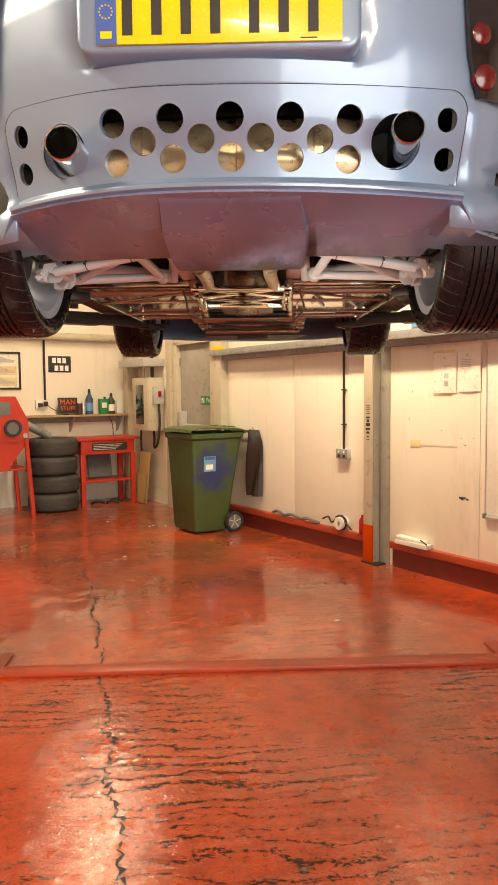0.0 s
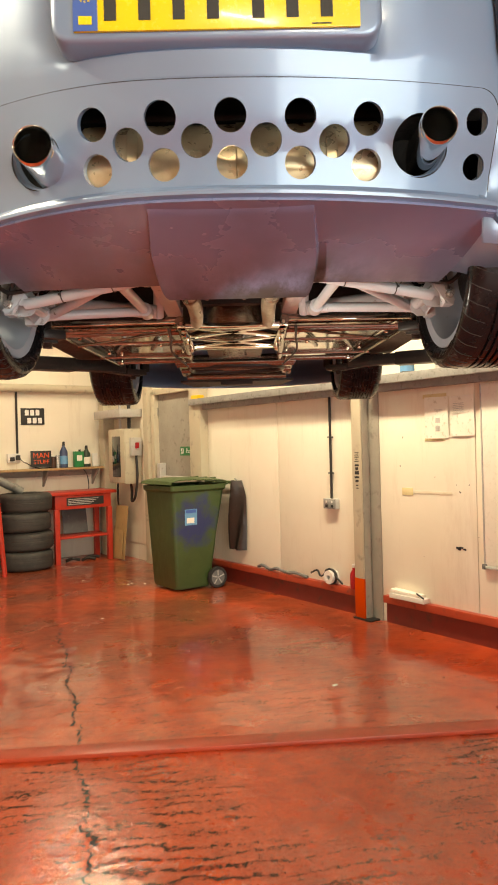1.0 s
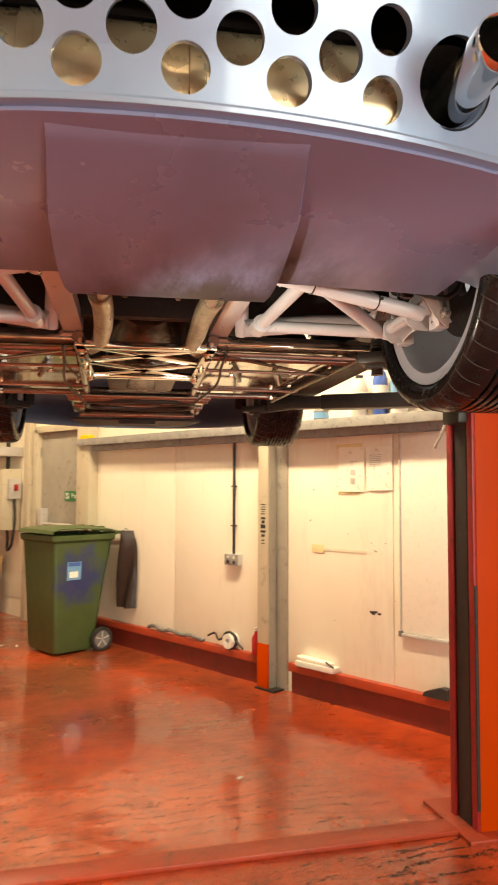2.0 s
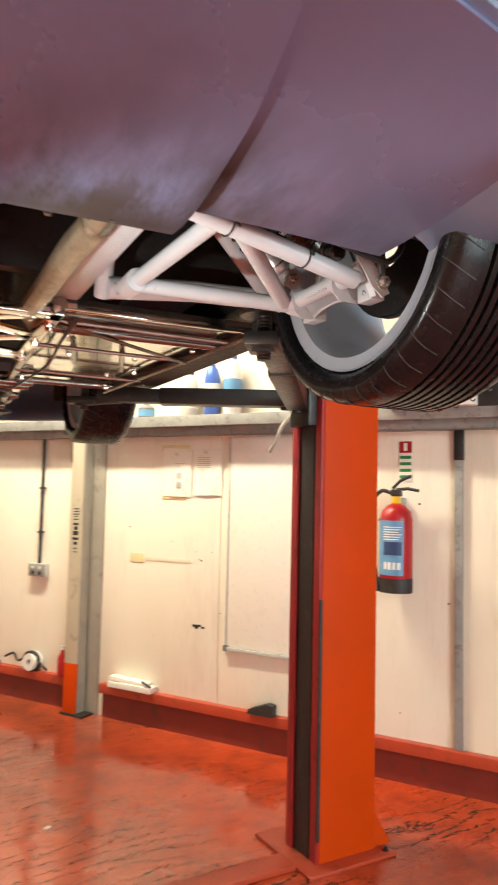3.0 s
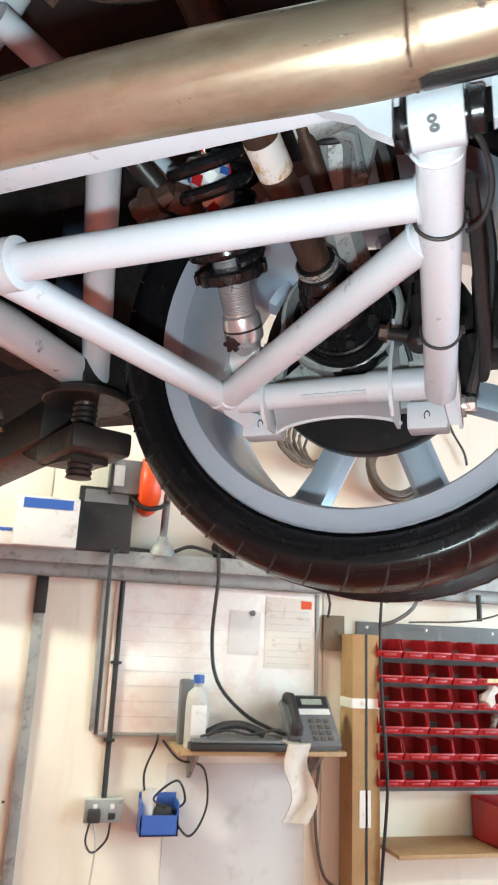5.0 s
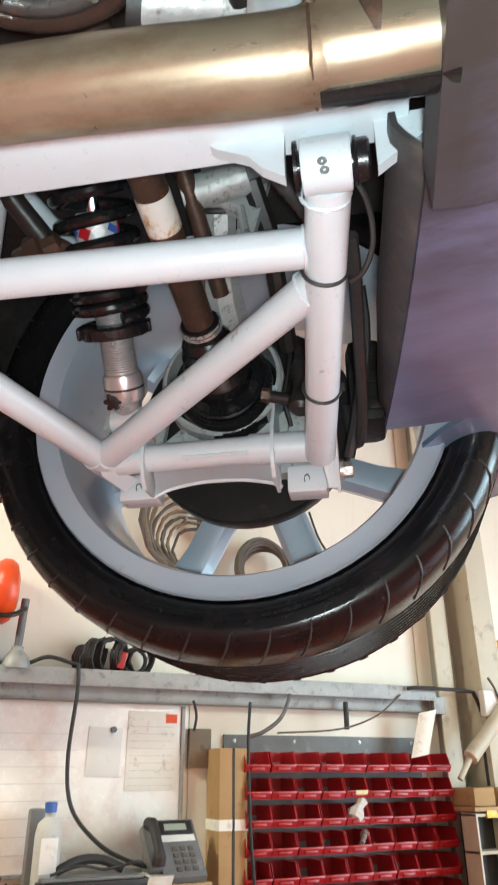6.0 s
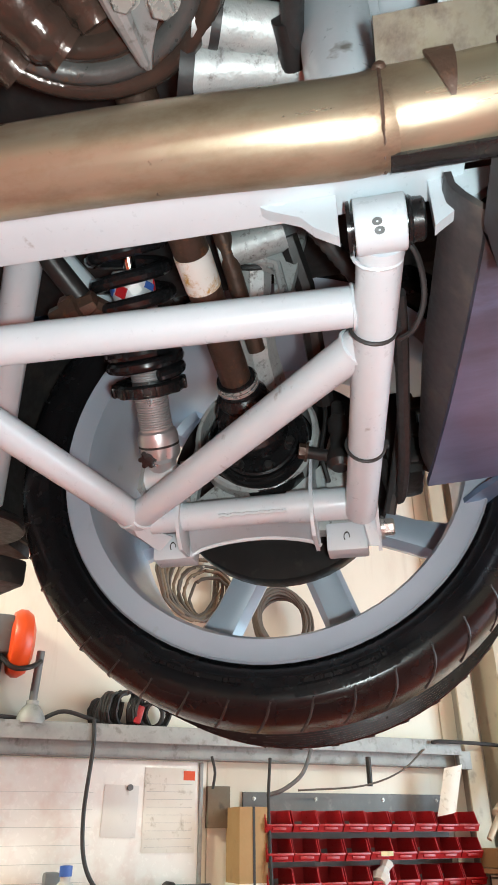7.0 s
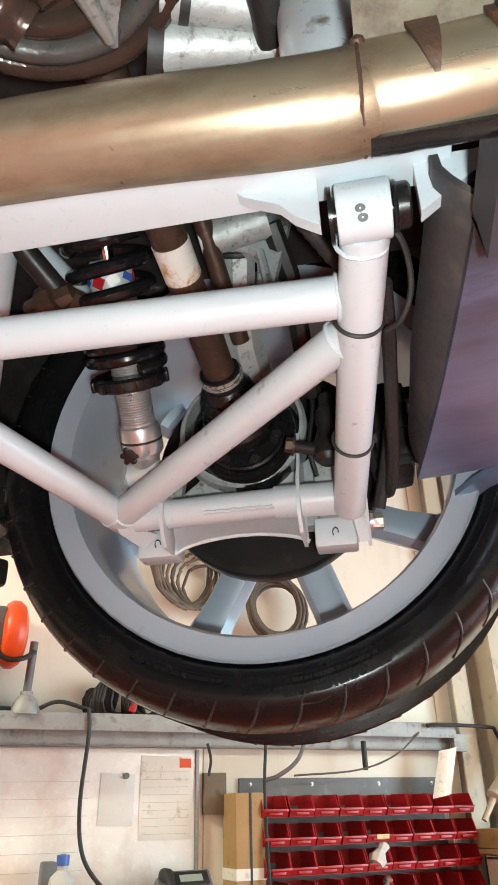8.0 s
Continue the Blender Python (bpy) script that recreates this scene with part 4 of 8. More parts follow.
for x in (-0.055, 0.038):
    part("flap_bolt", bolt((x, -0.168, 1.778), (x, -0.168, 1.757), 0.0055), RUST, car)
    part("flap_bracket", box(x - 0.011, x + 0.011, -0.176, -0.158, 1.772, 1.784, 0.002), BLACKSTEEL, car)

# side valances behind the rear wheels
for s in (1, -1):
    rows = []
    for i in range(9):
        v = 0.78 * i / 8
        x0 = (PCX * s + 0.545) * (1 - TAPER * v)
        y0 = tray_y(s * x0, v)
        crease = Vector((x0, y0, tray_z(0.55, v)))
        foot = Vector((0.602, max(y0 + 0.02, rear_y(s * 0.602, 1.80) + 0.004) + 0.03 * v, 1.800 + 0.006 * v))
        rim_ = Vector((0.80, max(foot.y, rear_y(s * 0.80, 1.80) + 0.004), 1.802))
        rows.append([crease, crease.lerp(foot, 0.5) + Vector((0, 0, 0.002)), foot, foot.lerp(rim_, 0.5), rim_])
    part("corner_valance", flip(sheet(rows, thick=0.006), s), CARPAINT, car, "clean silver-blue valance turned down beside the tray")
    # upturned front edge of the tray, rounded at its outer corner
    xs = [0.19 + 0.30 * i / 10 for i in range(11)] + [0.512, 0.524, 0.5285]
    rows = []
    for dz, dy in ((-0.001, 0.0), (0.006, 0.006), (0.014, 0.012), (0.023, 0.017), (0.033, 0.018)):
        row = []
        for k, x in enumerate(xs):
            drop = 0.0 if k < 11 else (0.002, 0.007, 0.016)[k - 11]
            row.append((x + (0.003 if k == 13 else 0), tray_y(s * x, 1) + dy * (1.0 - 0.75 * max(0.0, x - 0.36) / 0.17) - (0.0 if k < 11 else (0.001, 0.004, 0.010)[k - 11]), tray_z(x, 1) + dz + (drop if dz < 0.01 else 0.0)))
        rows.append(row)
    part("tray_front_lip", flip(sheet(rows, thick=0.004), s), LIPGREY, car, "scuffed dark grey edge of the tray")

# pressed plinth that carries the number plate
rows = []
for inset, y in ((0.0, None), (0.003, -0.6335), (0.008, -0.6380), (0.014, -0.6392), (0.045, -0.6393)):
    ring = []
    for cx, cz, a0 in ((0.302, 2.134, -90), (0.302, 2.282, 0), (-0.308, 2.282, 90), (-0.308, 2.134, 180)):
        r = 0.036
        ox, oz = cx - math.copysign(r, cx), cz + (r if cz < 2.2 else -r)
        for i in range(7):
            a = math.radians(a0 + 15 * i)
            x, z = ox + (r - min(inset, 0.03)) * math.cos(a), oz + (r - min(inset, 0.03)) * math.sin(a)
            ring.append((x, rear_y(x, z) + 0.004 if y is None else y, z))
    rows.append(ring + [ring[0]])
rows.append([(x * 0.6, -0.6393, 2.208 + (z - 2.208) * 0.4) for x, y, z in rows[-1]])
bm = sheet(rows)
bmesh.ops.remove_doubles(bm, verts=bm.verts[:], dist=1e-5)
part("plate_plinth", bm, CARPAINT, car, "raised silver-blue plinth round the number plate", 60)

# number plate: its characters stand as plain bars
pl = part("number_plate", box(-0.262, 0.258, -0.646, -0.640, 2.152, 2.262, 0.001), YELLOW, car, "yellow number plate with a blue band")
part("blue_band", box(-0.262, -0.218, -0.6475, -0.646, 2.152, 2.262), PLASTBLUE, pl)
part("country_mark", box(-0.252, -0.228, -0.6485, -0.6475, 2.163, 2.178), YELLOW, pl)
for i in range(12):
    a = math.pi * i / 6
    part("ring_dot", box(-0.2415 + 0.014 * math.cos(a), -0.2385 + 0.014 * math.cos(a), -0.6485, -0.6475, 2.2165 + 0.014 * math.sin(a), 2.2195 + 0.014 * math.sin(a)), YELLOW, pl)
for i, x in enumerate((-0.195, -0.133, -0.071, -0.009, 0.073, 0.135, 0.197)):
    part("character_bar", box(x - 0.011, x + 0.011, -0.6475, -0.646, 2.170, 2.249), INK, pl)
part("maker_bar", box(0.17, 0.205, -0.6475, -0.646, 2.157, 2.159), INK, pl)

# silencer behind the vents; black sheets stand in for the shade of the hollow
SIL = pose(0.018, -0.440, 1.968, 0, 90, 0) @ Matrix.Diagonal((0.98, 0.70, 1, 1))
sl = part("silencer", lathe([(0, -0.31), (0.090, -0.31), (0.10, -0.30), (0.10, 0.30), (0.090, 0.31), (0, 0.31)], SIL, 48), SILENCER, car, "tan heat-tinted stainless silencer box")
for k in (-0.2, 0.02, 0.2):
    part("seam_band", lathe([(0.1005, k - 0.012), (0.1035, k - 0.010), (0.1035, k + 0.010), (0.1005, k + 0.012)], SIL, 48, closed=True), SILENCER, sl)
part("cavity_shade", box(-0.56, 0.56, -0.30, -0.29, 1.84, 2.30), UNDERBLACK, car)
part("cavity_shade_roof", box(-0.44, 0.44, -0.46, -0.29, 2.070, 2.080), UNDERBLACK, car)
for s in (1, -1):
    px, pz, py, k = (0.400, 1.976, -0.632, 0.84) if s > 0 else (0.352, 1.966, -0.605, 0.92)
    tp = part("tail_pipe", flip(lathe([(0.036 * k, 0.0), (0.039 * k, -0.004), (0.042 * k, 0.0), (0.042 * k, 0.012), (0.0405 * k, 0.03), (0.040 * k, 0.20), (0.036 * k, 0.20), (0.036 * k, 0.03)], pose(px, py, pz, -90, 0, 0), 40, closed=True), s), CHROME, car, "polished round tail pipe")
    # black liner and cup paint the shade in and round the pipe
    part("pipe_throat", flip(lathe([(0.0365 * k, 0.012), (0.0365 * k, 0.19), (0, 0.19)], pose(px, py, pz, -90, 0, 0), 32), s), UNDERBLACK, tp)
    part("pipe_gap_shade", flip(lathe([(0.060, 0.012), (0.060, 0.12), (0.0, 0.12)], pose(0.380 + s * PCX, rear_y(s * 0.38, 1.985), 1.985, -90, 0, 0), 40), s), UNDERBLACK, car)

# tail lamps
for s in (1, -1):
    def lamp_pt(u, v, o):
        x = 0.562 + 0.02 * (1 - min(1, v * 5)) + 0.16 * u - 0.03 * v
        z = 2.085 + 0.30 * v
        return (x, rear_y(s * x, z) - o, z)
    rows = [[lamp_pt(u, v, 0.006) for u in (0, 0.2, 0.4, 0.6, 0.8, 1.0)] for v in (0, 0.04, 0.1, 0.3, 0.5, 0.7, 0.9, 0.96, 1)]
    tl = part("tail_lamp", flip(sheet(rows, thick=-0.012), s), GLOSSBLACK, car, "black tail lamp with round red lenses")
    for v, k in ((0.145, 1.2), (0.435, 1.0), (0.78, 1.1)):
        c = Vector(lamp_pt(0.20, v, 0.016))
        part("lens", flip(lathe([(0, -0.010), (0.016 * k, -0.009), (0.024 * k, -0.004), (0.026 * k, 0.004), (0, 0.004)], along(c, c + Vector((-0.35, 1, 0))), 28), s), REDLENS, tl)

# ---- underside ----
part("floor_core", box(-0.52, 0.52, -0.28, 2.7, 2.06, 2.12), UNDERBLACK, car, "dark underside of the tub")
part("bulkhead", box(-0.56, 0.56, 0.40, 0.44, 1.86, 2.10), UNDERBLACK, car)
for s in (1, -1):
    for y, r, zc in ((0.0, 0.345, 1.885), (2.32, 0.335, 1.93)):
        rows = []
        for i in range(17):
            a = math.pi * (i / 16) * 1.1 - 0.05 * math.pi
            rows.append([(x, y + r * math.cos(a), zc + r * math.sin(a)) for x in (0.56, 0.66, 0.76, 0.85)])
        part("wheel_arch_liner", flip(sheet(rows, thick=0.004), s), UNDERBLACK, car)
    # sills and floor pans
    part("sill", flip(prism([(0.60, 0.42), (0.84, 0.42), (0.84, 1.92), (0.60, 1.92)], 1.872, 1.95), s), UNDERBLACK, car)
    pan = part("floor_pan", flip(prism([(0.19, 0.55), (0.655, 0.55), (0.60, 1.72), (0.24, 1.72)], 1.838, 1.850), s), ALUPAN, car, "dull aluminium floor pan with dirt")
    part("pan_edge", flip(box(0.19, 0.655, 0.535, 0.56, 1.822, 1.850, 0.004), s), ALUPAN, car)
    part("pan_edge", flip(tube([(0.655, 0.55, 1.828), (0.60, 1.72, 1.828)], 0.012, 8), s), BLACKSTEEL, car)
    part("edge_tube", flip(tube([(0.64, 0.52, 1.812), (0.585, 1.72, 1.812)], 0.0055, 8), s), DULLTUBE, car)
    for y in (0.60, 0.90, 1.34):
        part("thin_bar", flip(tube([(0.20, y, 1.812), (0.62, y + 0.02, 1.812)], 0.0055, 8), s), DULLTUBE, car)
    part("thin_bar", flip(tube([(0.20, 0.60, 1.806), (0.62, 0.92, 1.806)], 0.005, 8), s), DULLTUBE, car)
    part("fuel_line", flip(tube(smooth_path([(0.22, 0.52, 1.80), (0.24, 0.8, 1.806), (0.27, 1.2, 1.804), (0.24, 1.7, 1.80)], 6), 0.0045, 8), s), BLACK, car)
    part("chassis_tube", flip(tube([(0.18, 0.50, 1.825), (0.225, 1.75, 1.825), (0.30, 2.5, 1.835)], 0.016), s), DULLTUBE, car)
    part("cross_tube", flip(tube([(0.20, 0.72, 1.822), (0.63, 0.72, 1.822)], 0.012), s), DULLTUBE, car)
    part("cross_tube", flip(tube([(0.22, 1.62, 1.822), (0.60, 1.62, 1.822)], 0.012), s), DULLTUBE, car)
    part("strut", flip(tube([(0.30, 0.95, 1.826), (0.36, 1.20, 1.826)], 0.009), s), DULLTUBE, car)
    part("strut", flip(tube([(0.44, 0.95, 1.826), (0.52, 1.25, 1.826)], 0.009), s), DULLTUBE, car)
    for x, y in ((0.24, 0.74), (0.58, 0.76), (0.30, 1.0), (0.55, 1.2), (0.25, 1.55), (0.56, 1.6)):
        part("bolt", flip(bolt((x, y, 1.826), (x, y, 1.806), 0.007), s), BRACE, car)
# lattice brace and the plates ahead of it
for a, b in (((-0.17, 0.54), (0.17, 0.80)), ((0.17, 0.54), (-0.17, 0.80)), ((-0.17, 0.80), (0.17, 1.06)), ((0.17, 0.80), (-0.17, 1.06))):
    v = Vector((b[0] - a[0], b[1] - a[1], 0))
    part("brace", box(0, v.length, -0.024, 0.024, 1.808, 1.816, 0.001, Matrix.Translation((a[0], a[1], 0)) @ Matrix.Rotation(math.atan2(v.y, v.x), 4, "Z")), BRACE, car, "bright alloy lattice brace")
for y in (0.53, 1.06):
    part("brace_bar", box(-0.19, 0.19, y - 0.026, y + 0.026, 1.800, 1.816, 0.002), BRACE, car)
for x in (-0.175, 0.175):
    part("brace_side", box(x - 0.014, x + 0.014, 0.5, 1.1, 1.80, 1.822, 0.002), BRACE, car)
    for y in (0.60, 0.80, 1.02):
        part("brace_bolt", bolt((x, y, 1.80), (x, y, 1.784), 0.009), BRACE, car)
part("gearbox", lathe([(0, 0.55), (0.10, 0.55), (0.13, 0.75), (0.15, 1.0), (0.16, 1.45), (0.13, 1.5), (0, 1.5)], pose(0, 0, 1.97, -90, 0, 0), 20), OILBROWN, car, "oily cast gearbox case")
part("sump", box(-0.13, 0.13, 1.15, 1.55, 1.822, 1.90, 0.02), OILYCAST, car, "oily engine sump")
for y in (1.62, 1.72, 2.0, 2.42):
    part("front_bar", tube([(-0.30, y, 1.81), (0.30, y, 1.81)], 0.013), DULLTUBE, car)
part("radiator_tray", prism([(-0.30, 1.65), (0.30, 1.65), (0.34, 2.6), (-0.34, 2.6)], 1.838, 1.85), ALUPAN, car)
part("skid_ring", tube(smooth_path([(-0.22, 1.75, 1.80), (0, 1.70, 1.80), (0.22, 1.75, 1.80), (0.22, 1.95, 1.80), (0, 2.0, 1.80), (-0.22, 1.95, 1.80), (-0.22, 1.75, 1.80)]), 0.012), BLACKSTEEL, car)
part("front_splitter", prism([(-0.36, 2.62), (0.36, 2.62), (0.30, 3.0), (-0.30, 3.0)], 1.80, 1.812), UNDERBLACK, car)
part("front_skirt", box(-0.10, 0.10, 2.55, 2.60, 1.775, 1.80, 0.004), UNDERBLACK, car)


# ---- wheels ----
def sweep_bars(bm, specs, centre, n):
    """Small curved bars round a tyre: each spec lists (radius, height, turn) points."""
    for k in range(n):
        a0 = 2 * math.pi * k / n
        for spec, w in specs:
            pts = [Vector((r * math.cos(a0 + t), r * math.sin(a0 + t), h)) for r, h, t in spec]
            tube(pts, w, 5, bm)
    bmesh.ops.transform(bm, matrix=centre, verts=bm.verts[:])
    return bm


def wheel(s, y, z, x_in, R, wid, rim, n_spoke, steer=0.0, rear=True):
    m = Matrix.Translation((s * x_in, y, z)) @ Matrix.Rotation(radians(steer), 4, "Z") @ pose(0, 0, 0, 0, 90 * s, 0)
    w = part("wheel", lathe([(rim - 0.004, 0.010), (rim + 0.001, 0.006), (rim + 0.003, 0.010), (rim - 0.003, 0.0125), (rim - 0.020, 0.0150), (rim - 0.0225, 0.018), (rim - 0.023, 0.026), (rim - 0.0235, 0.040), (rim - 0.024, wid * 0.55), (rim - 0.023, wid * 0.86), (rim - 0.003, wid - 0.014), (rim + 0.003, wid - 0.010), (rim + 0.003, wid - 0.004), (rim - 0.006, wid - 0.006), (rim - 0.029, wid * 0.84), (rim - 0.029, wid * 0.55), (rim - 0.028, 0.045), (rim - 0.026, 0.022), (rim - 0.022, 0.0125)], m, 72, closed=True), RIMPAINT, car, "silver multi-spoke alloy wheel with a wide bare barrel", 40)
    h = wid
    prof = [(rim - 0.002, 0.028), (rim + 0.004, 0.014), (rim + 0.010, 0.004), (rim + 0.016, -0.001), (rim + 0.018, -0.0035), (rim + 0.020, -0.004), (rim + 0.026, -0.0075), (rim + 0.034, -0.0085), (R - 0.019, -0.007), (R - 0.013, -0.003), (R - 0.008, 0.004), (R - 0.004, 0.015), (R - 0.002, 0.030), (R - 0.001, 0.050)]
    g = 0.006
    for c in (0.27, 0.345, 0.42, 0.495, 0.57, 0.645, 0.72, 0.795):
        prof += [(R - 0.001, h * c - 0.0035), (R - g, h * c - 0.002), (R - g, h * c + 0.002), (R, h * c + 0.0035)]
    prof += [(R - 0.002, h - 0.050), (R - 0.006, h - 0.030), (R - 0.014, h - 0.014), (R - 0.03, h - 0.002), (rim + 0.03, h + 0.004), (rim + 0.012, h), (rim + 0.004, h - 0.012), (rim - 0.002, h - 0.028)]
    part("tyre", lathe(prof, m, 96, closed=True), TYRE, w, "black low-profile road tyre", 30)
    bm = bmesh.new()
    specs = [([(R - 0.022, -0.0078, 0.0), (R - 0.013, -0.0026, 0.012), (R - 0.0075, 0.004, 0.024), (R - 0.0035, 0.016, 0.042), (R - 0.001, 0.045, 0.075)], 0.0013)]
    specs += [([(R - 0.0005, h * 0.84, 0.0), (R - 0.003, h * 0.90, 0.03), (R - 0.010, h * 0.95, 0.05)], 0.0013)]
    part("tread_pattern", sweep_bars(bm, specs, m, 44), BLACK, w, "", 60)["kind"] = "stuff"
    # raised lettering band on the wall of the tyre, as plain bars
    bm = bmesh.new()
    rr = random.Random(3)
    for row, (r0, a0, a1) in enumerate(((rim + 0.030, -0.55, 0.0), (rim + 0.036, -0.45, -0.08), (rim + 0.024, -0.42, -0.12), (rim + 0.022, 0.1, 0.5))):
        a = a0
        while a < a1:
            da = rr.uniform(0.006, 0.02)
            c = Matrix.Rotation(a + (0 if s > 0 else math.pi), 4, "Z") @ Matrix.Translation((r0, 0, -0.0085))
            box(-0.0018, 0.0018, -0.12 * da, 0.12 * da, -0.0008, 0.0008, 0, m @ c, bm)
            a += da
    part("wall_lettering", bm, TYRE, w)["kind"] = "stuff"
    for k in range(n_spoke):
        a = 2 * math.pi * (k + 0.60) / n_spoke
        c = m @ Matrix.Rotation(a, 4, "Z")
        r1 = rim - 0.027
        rows = []
        for r, half, h0, dep in ((0.045, 0.026, wid * 0.74, 0.030), (0.10, 0.023, wid * 0.80, 0.028), (0.16, 0.023, wid * 0.84, 0.028), (r1 - 0.012, 0.027, wid * 0.84, 0.028), (r1 + 0.006, 0.036, wid * 0.80, 0.034)):
            rows.append([c @ Vector((r, yy, hh)) for yy, hh in ((-half, h0), (-half * 0.7, h0 - dep * 0.6), (0, h0 - dep * 0.75), (half * 0.7, h0 - dep * 0.6), (half, h0), (half * 0.7, h0 + dep), (-half * 0.7, h0 + dep), (-half, h0))])
        part("spoke", sheet(rows), RIMPAINT, w)
    part("hub", lathe([(0, wid * 0.62), (0.05, wid * 0.62), (0.058, wid * 0.70), (0.058, wid * 0.86), (0.04, wid * 0.92), (0, wid * 0.92)], m, 28), RIMPAINT, w)
    part("brake_disc", lathe([(0.045, 0.085), (0.132, 0.085), (0.134, 0.088), (0.134, 0.108), (0.132, 0.111), (0.045, 0.111)], m, 48, closed=True), BLACKSTEEL, w, "dark worn brake disc")
    return w


for s in (1, -1):
    wheel(s, 0.008, 1.889, 0.579, 0.298, 0.238, 0.237, 7)
    wheel(s, 2.32, 1.945, 0.60, 0.298, 0.225, 0.226, 7, 0)

# ---- rear suspension, both sides ----
WT = 0.0143
YZ = Matrix(((0, 0, 1, 0), (1, 0, 0, 0), (0, 1, 0, 0), (0, 0, 0, 1)))
SHAFTBAND = surf("flaking_white_paint", (0.74, 0.73, 0.70), (0.68, 0.65, 0.60), (0.46, 0.26, 0.05), 16, 90, (0.3, 0.5), 0, 0.05, (0.50, 0.60))


def weld(p, q, back, r, bead=0.0015):
    """A rough bead round a tube of radius r that runs from p to q, a little back from p."""
    d = (Vector(q) - Vector(p)).normalized()
    return coil(Vector(p) + d * back, d, r + bead * 0.3, 1.0, bead, 0, 6, 22, 0.3, 0.09)


for s in (1, -1):
    A = empty("suspension", Matrix(), "")
    A.parent = car
    A["label"] = "white tubular rear wishbone with coil-over damper"

    def sp(name, bm, mat_, label="", angle=35):
        return part(name, flip(bm, s), mat_, A, label, angle)

    bush, front = Vector((0.2135, -0.1240, 1.8232)), Vector((0.257, 0.223, 1.808))
    nb, nd, nl, end = Vector((0.283, -0.1220, 1.8205)), Vector((0.306, -0.1185, 1.8150)), Vector((0.521, 0.131, 1.784)), Vector((0.556, -0.0865, 1.769))
    MT = 0.0147
    main = sp("wishbone_tube", tube([bush + Vector((0.012, 0, -0.002)), bush.lerp(end, 0.915)], MT, 28), WHITEPAINT)
    sp("wishbone_tube", tube([nb, front], WT, 24), WHITEPAINT)
    sp("wishbone_tube", tube([nl, front], WT, 24), WHITEPAINT)
    sp("wishbone_tube", tube([nl, nd], WT, 24), WHITEPAINT)
    for p, q, back, r in ((nb, front, 0.019, WT), (nd, nl, 0.022, WT), (nl, nd, 0.010, WT), (nl, front, 0.010, WT), (bush, end, 0.0215, MT)):
        sp("weld_bead", weld(p, q, back, r), WHITEPAINT)
    sp("bush_housing", lathe([(0.0115, -0.0150), (0.0160, -0.0150), (0.0168, -0.0142), (0.0168, 0.0142), (0.0160, 0.0150), (0.0115, 0.0150)], along(bush, bush + Vector((0, 1, 0))), 36, closed=True), WHITEPAINT)
    sp("rubber_bush", lathe([(0, -0.026), (0.0110, -0.026), (0.0130, -0.0245), (0.0132, -0.0180), (0.0105, -0.0168), (0.0105, 0.0168), (0.0160, 0.0170), (0.0160, 0.0192), (0, 0.0192)], along(bush, bush + Vector((0, 1, 0))), 28), OILBLACK, "black rubber bush")
    sp("bush_rib", coil(bush + Vector((0, -0.0172, 0)), (0, 1, 0), 0.0134, 1.0, 0.0014, 0, 6, 24), OILBLACK)
    sp("front_bush_housing", rod(front + Vector((0, -0.03, 0)), front + Vector((0, 0.03, 0)), 0.021, 24), WHITEPAINT)
    # outer bracket that carries the upright
    sp("bracket_tube", tube([(0.530, 0.118, 1.7835), (0.530, -0.022, 1.7855)], 0.0140, 24), WHITEPAINT)
    sp("bracket_sleeve", tube([(0.530, -0.020, 1.7855), (0.532, -0.098, 1.7850)], 0.0158, 24), WHITEPAINT)
    bm = bmesh.new()
    arch = [(0.553, 0.082 - 0.130 * i / 16, 1.7535 + 0.0125 * math.sin(math.pi * i / 16) ** 0.6) for i in range(17)]
    lo = [bm.verts.new(p) for p in arch]
    hi = [bm.verts.new((0.536, p[1], 1.7745)) for p in arch]
    for i in range(16):
        bm.faces.new((lo[i], lo[i + 1], hi[i + 1], hi[i]))
    bmesh.ops.solidify(bm, geom=bm.faces[:], thickness=0.003)
    sp("bracket_web", bm, WHITEPAINT)
    sp("bracket_edge", tube([Vector(p) + Vector((0.002, 0, -0.0005)) for p in arch], 0.0022, 8), WHITEPAINT)
    sp("bracket_seam", tube([(0.517, 0.046 - 0.066 * i / 14, 1.7765 + 0.0009 * math.sin(2.3 * i)) for i in range(15)], 0.0021, 6), WHITEPAINT)
    for y0, y1, z0, z1 in ((0.082, 0.124, 1.7505, 1.779), (-0.093, -0.053, 1.747, 1.776)):
        sp("bracket_foot", box(0.556, 0.582, y0, y1, z0, z1, 0.003), WHITEPAINT)
        c = Vector((0.5555, (y0 + y1) / 2, (z0 + z1) / 2 - 0.001))
        sp("pen_mark", lathe([(0.0030, 0), (0.0043, 0), (0.0043, 0.0006), (0.0030, 0.0006)], along(c, c + Vector((-1, -0.25, -0.5))) @ Matrix.Diagonal((0.75, 1.15, 1, 1)), 14, closed=True), INK)
    ear = [(1.752, 0.526), (1.750, 0.562), (1.80, 0.566), (1.858, 0.556), (1.864, 0.549), (1.861, 0.538), (1.825, 0.527), (1.803, 0.514), (1.775, 0.511), (1.762, 0.515)]
    sp("bracket_ear", prism([(x, z) for z, x in ear], 0.0425, 0.0460, pose(0, 0, 0, 90, 0, 0)), WHITEPAINT, "thin upright bracket plate")
    ear2 = [(0.518, 1.760), (0.530, 1.750), (0.562, 1.752), (0.566, 1.792), (0.546, 1.806), (0.524, 1.804), (0.512, 1.795), (0.511, 1.775)]
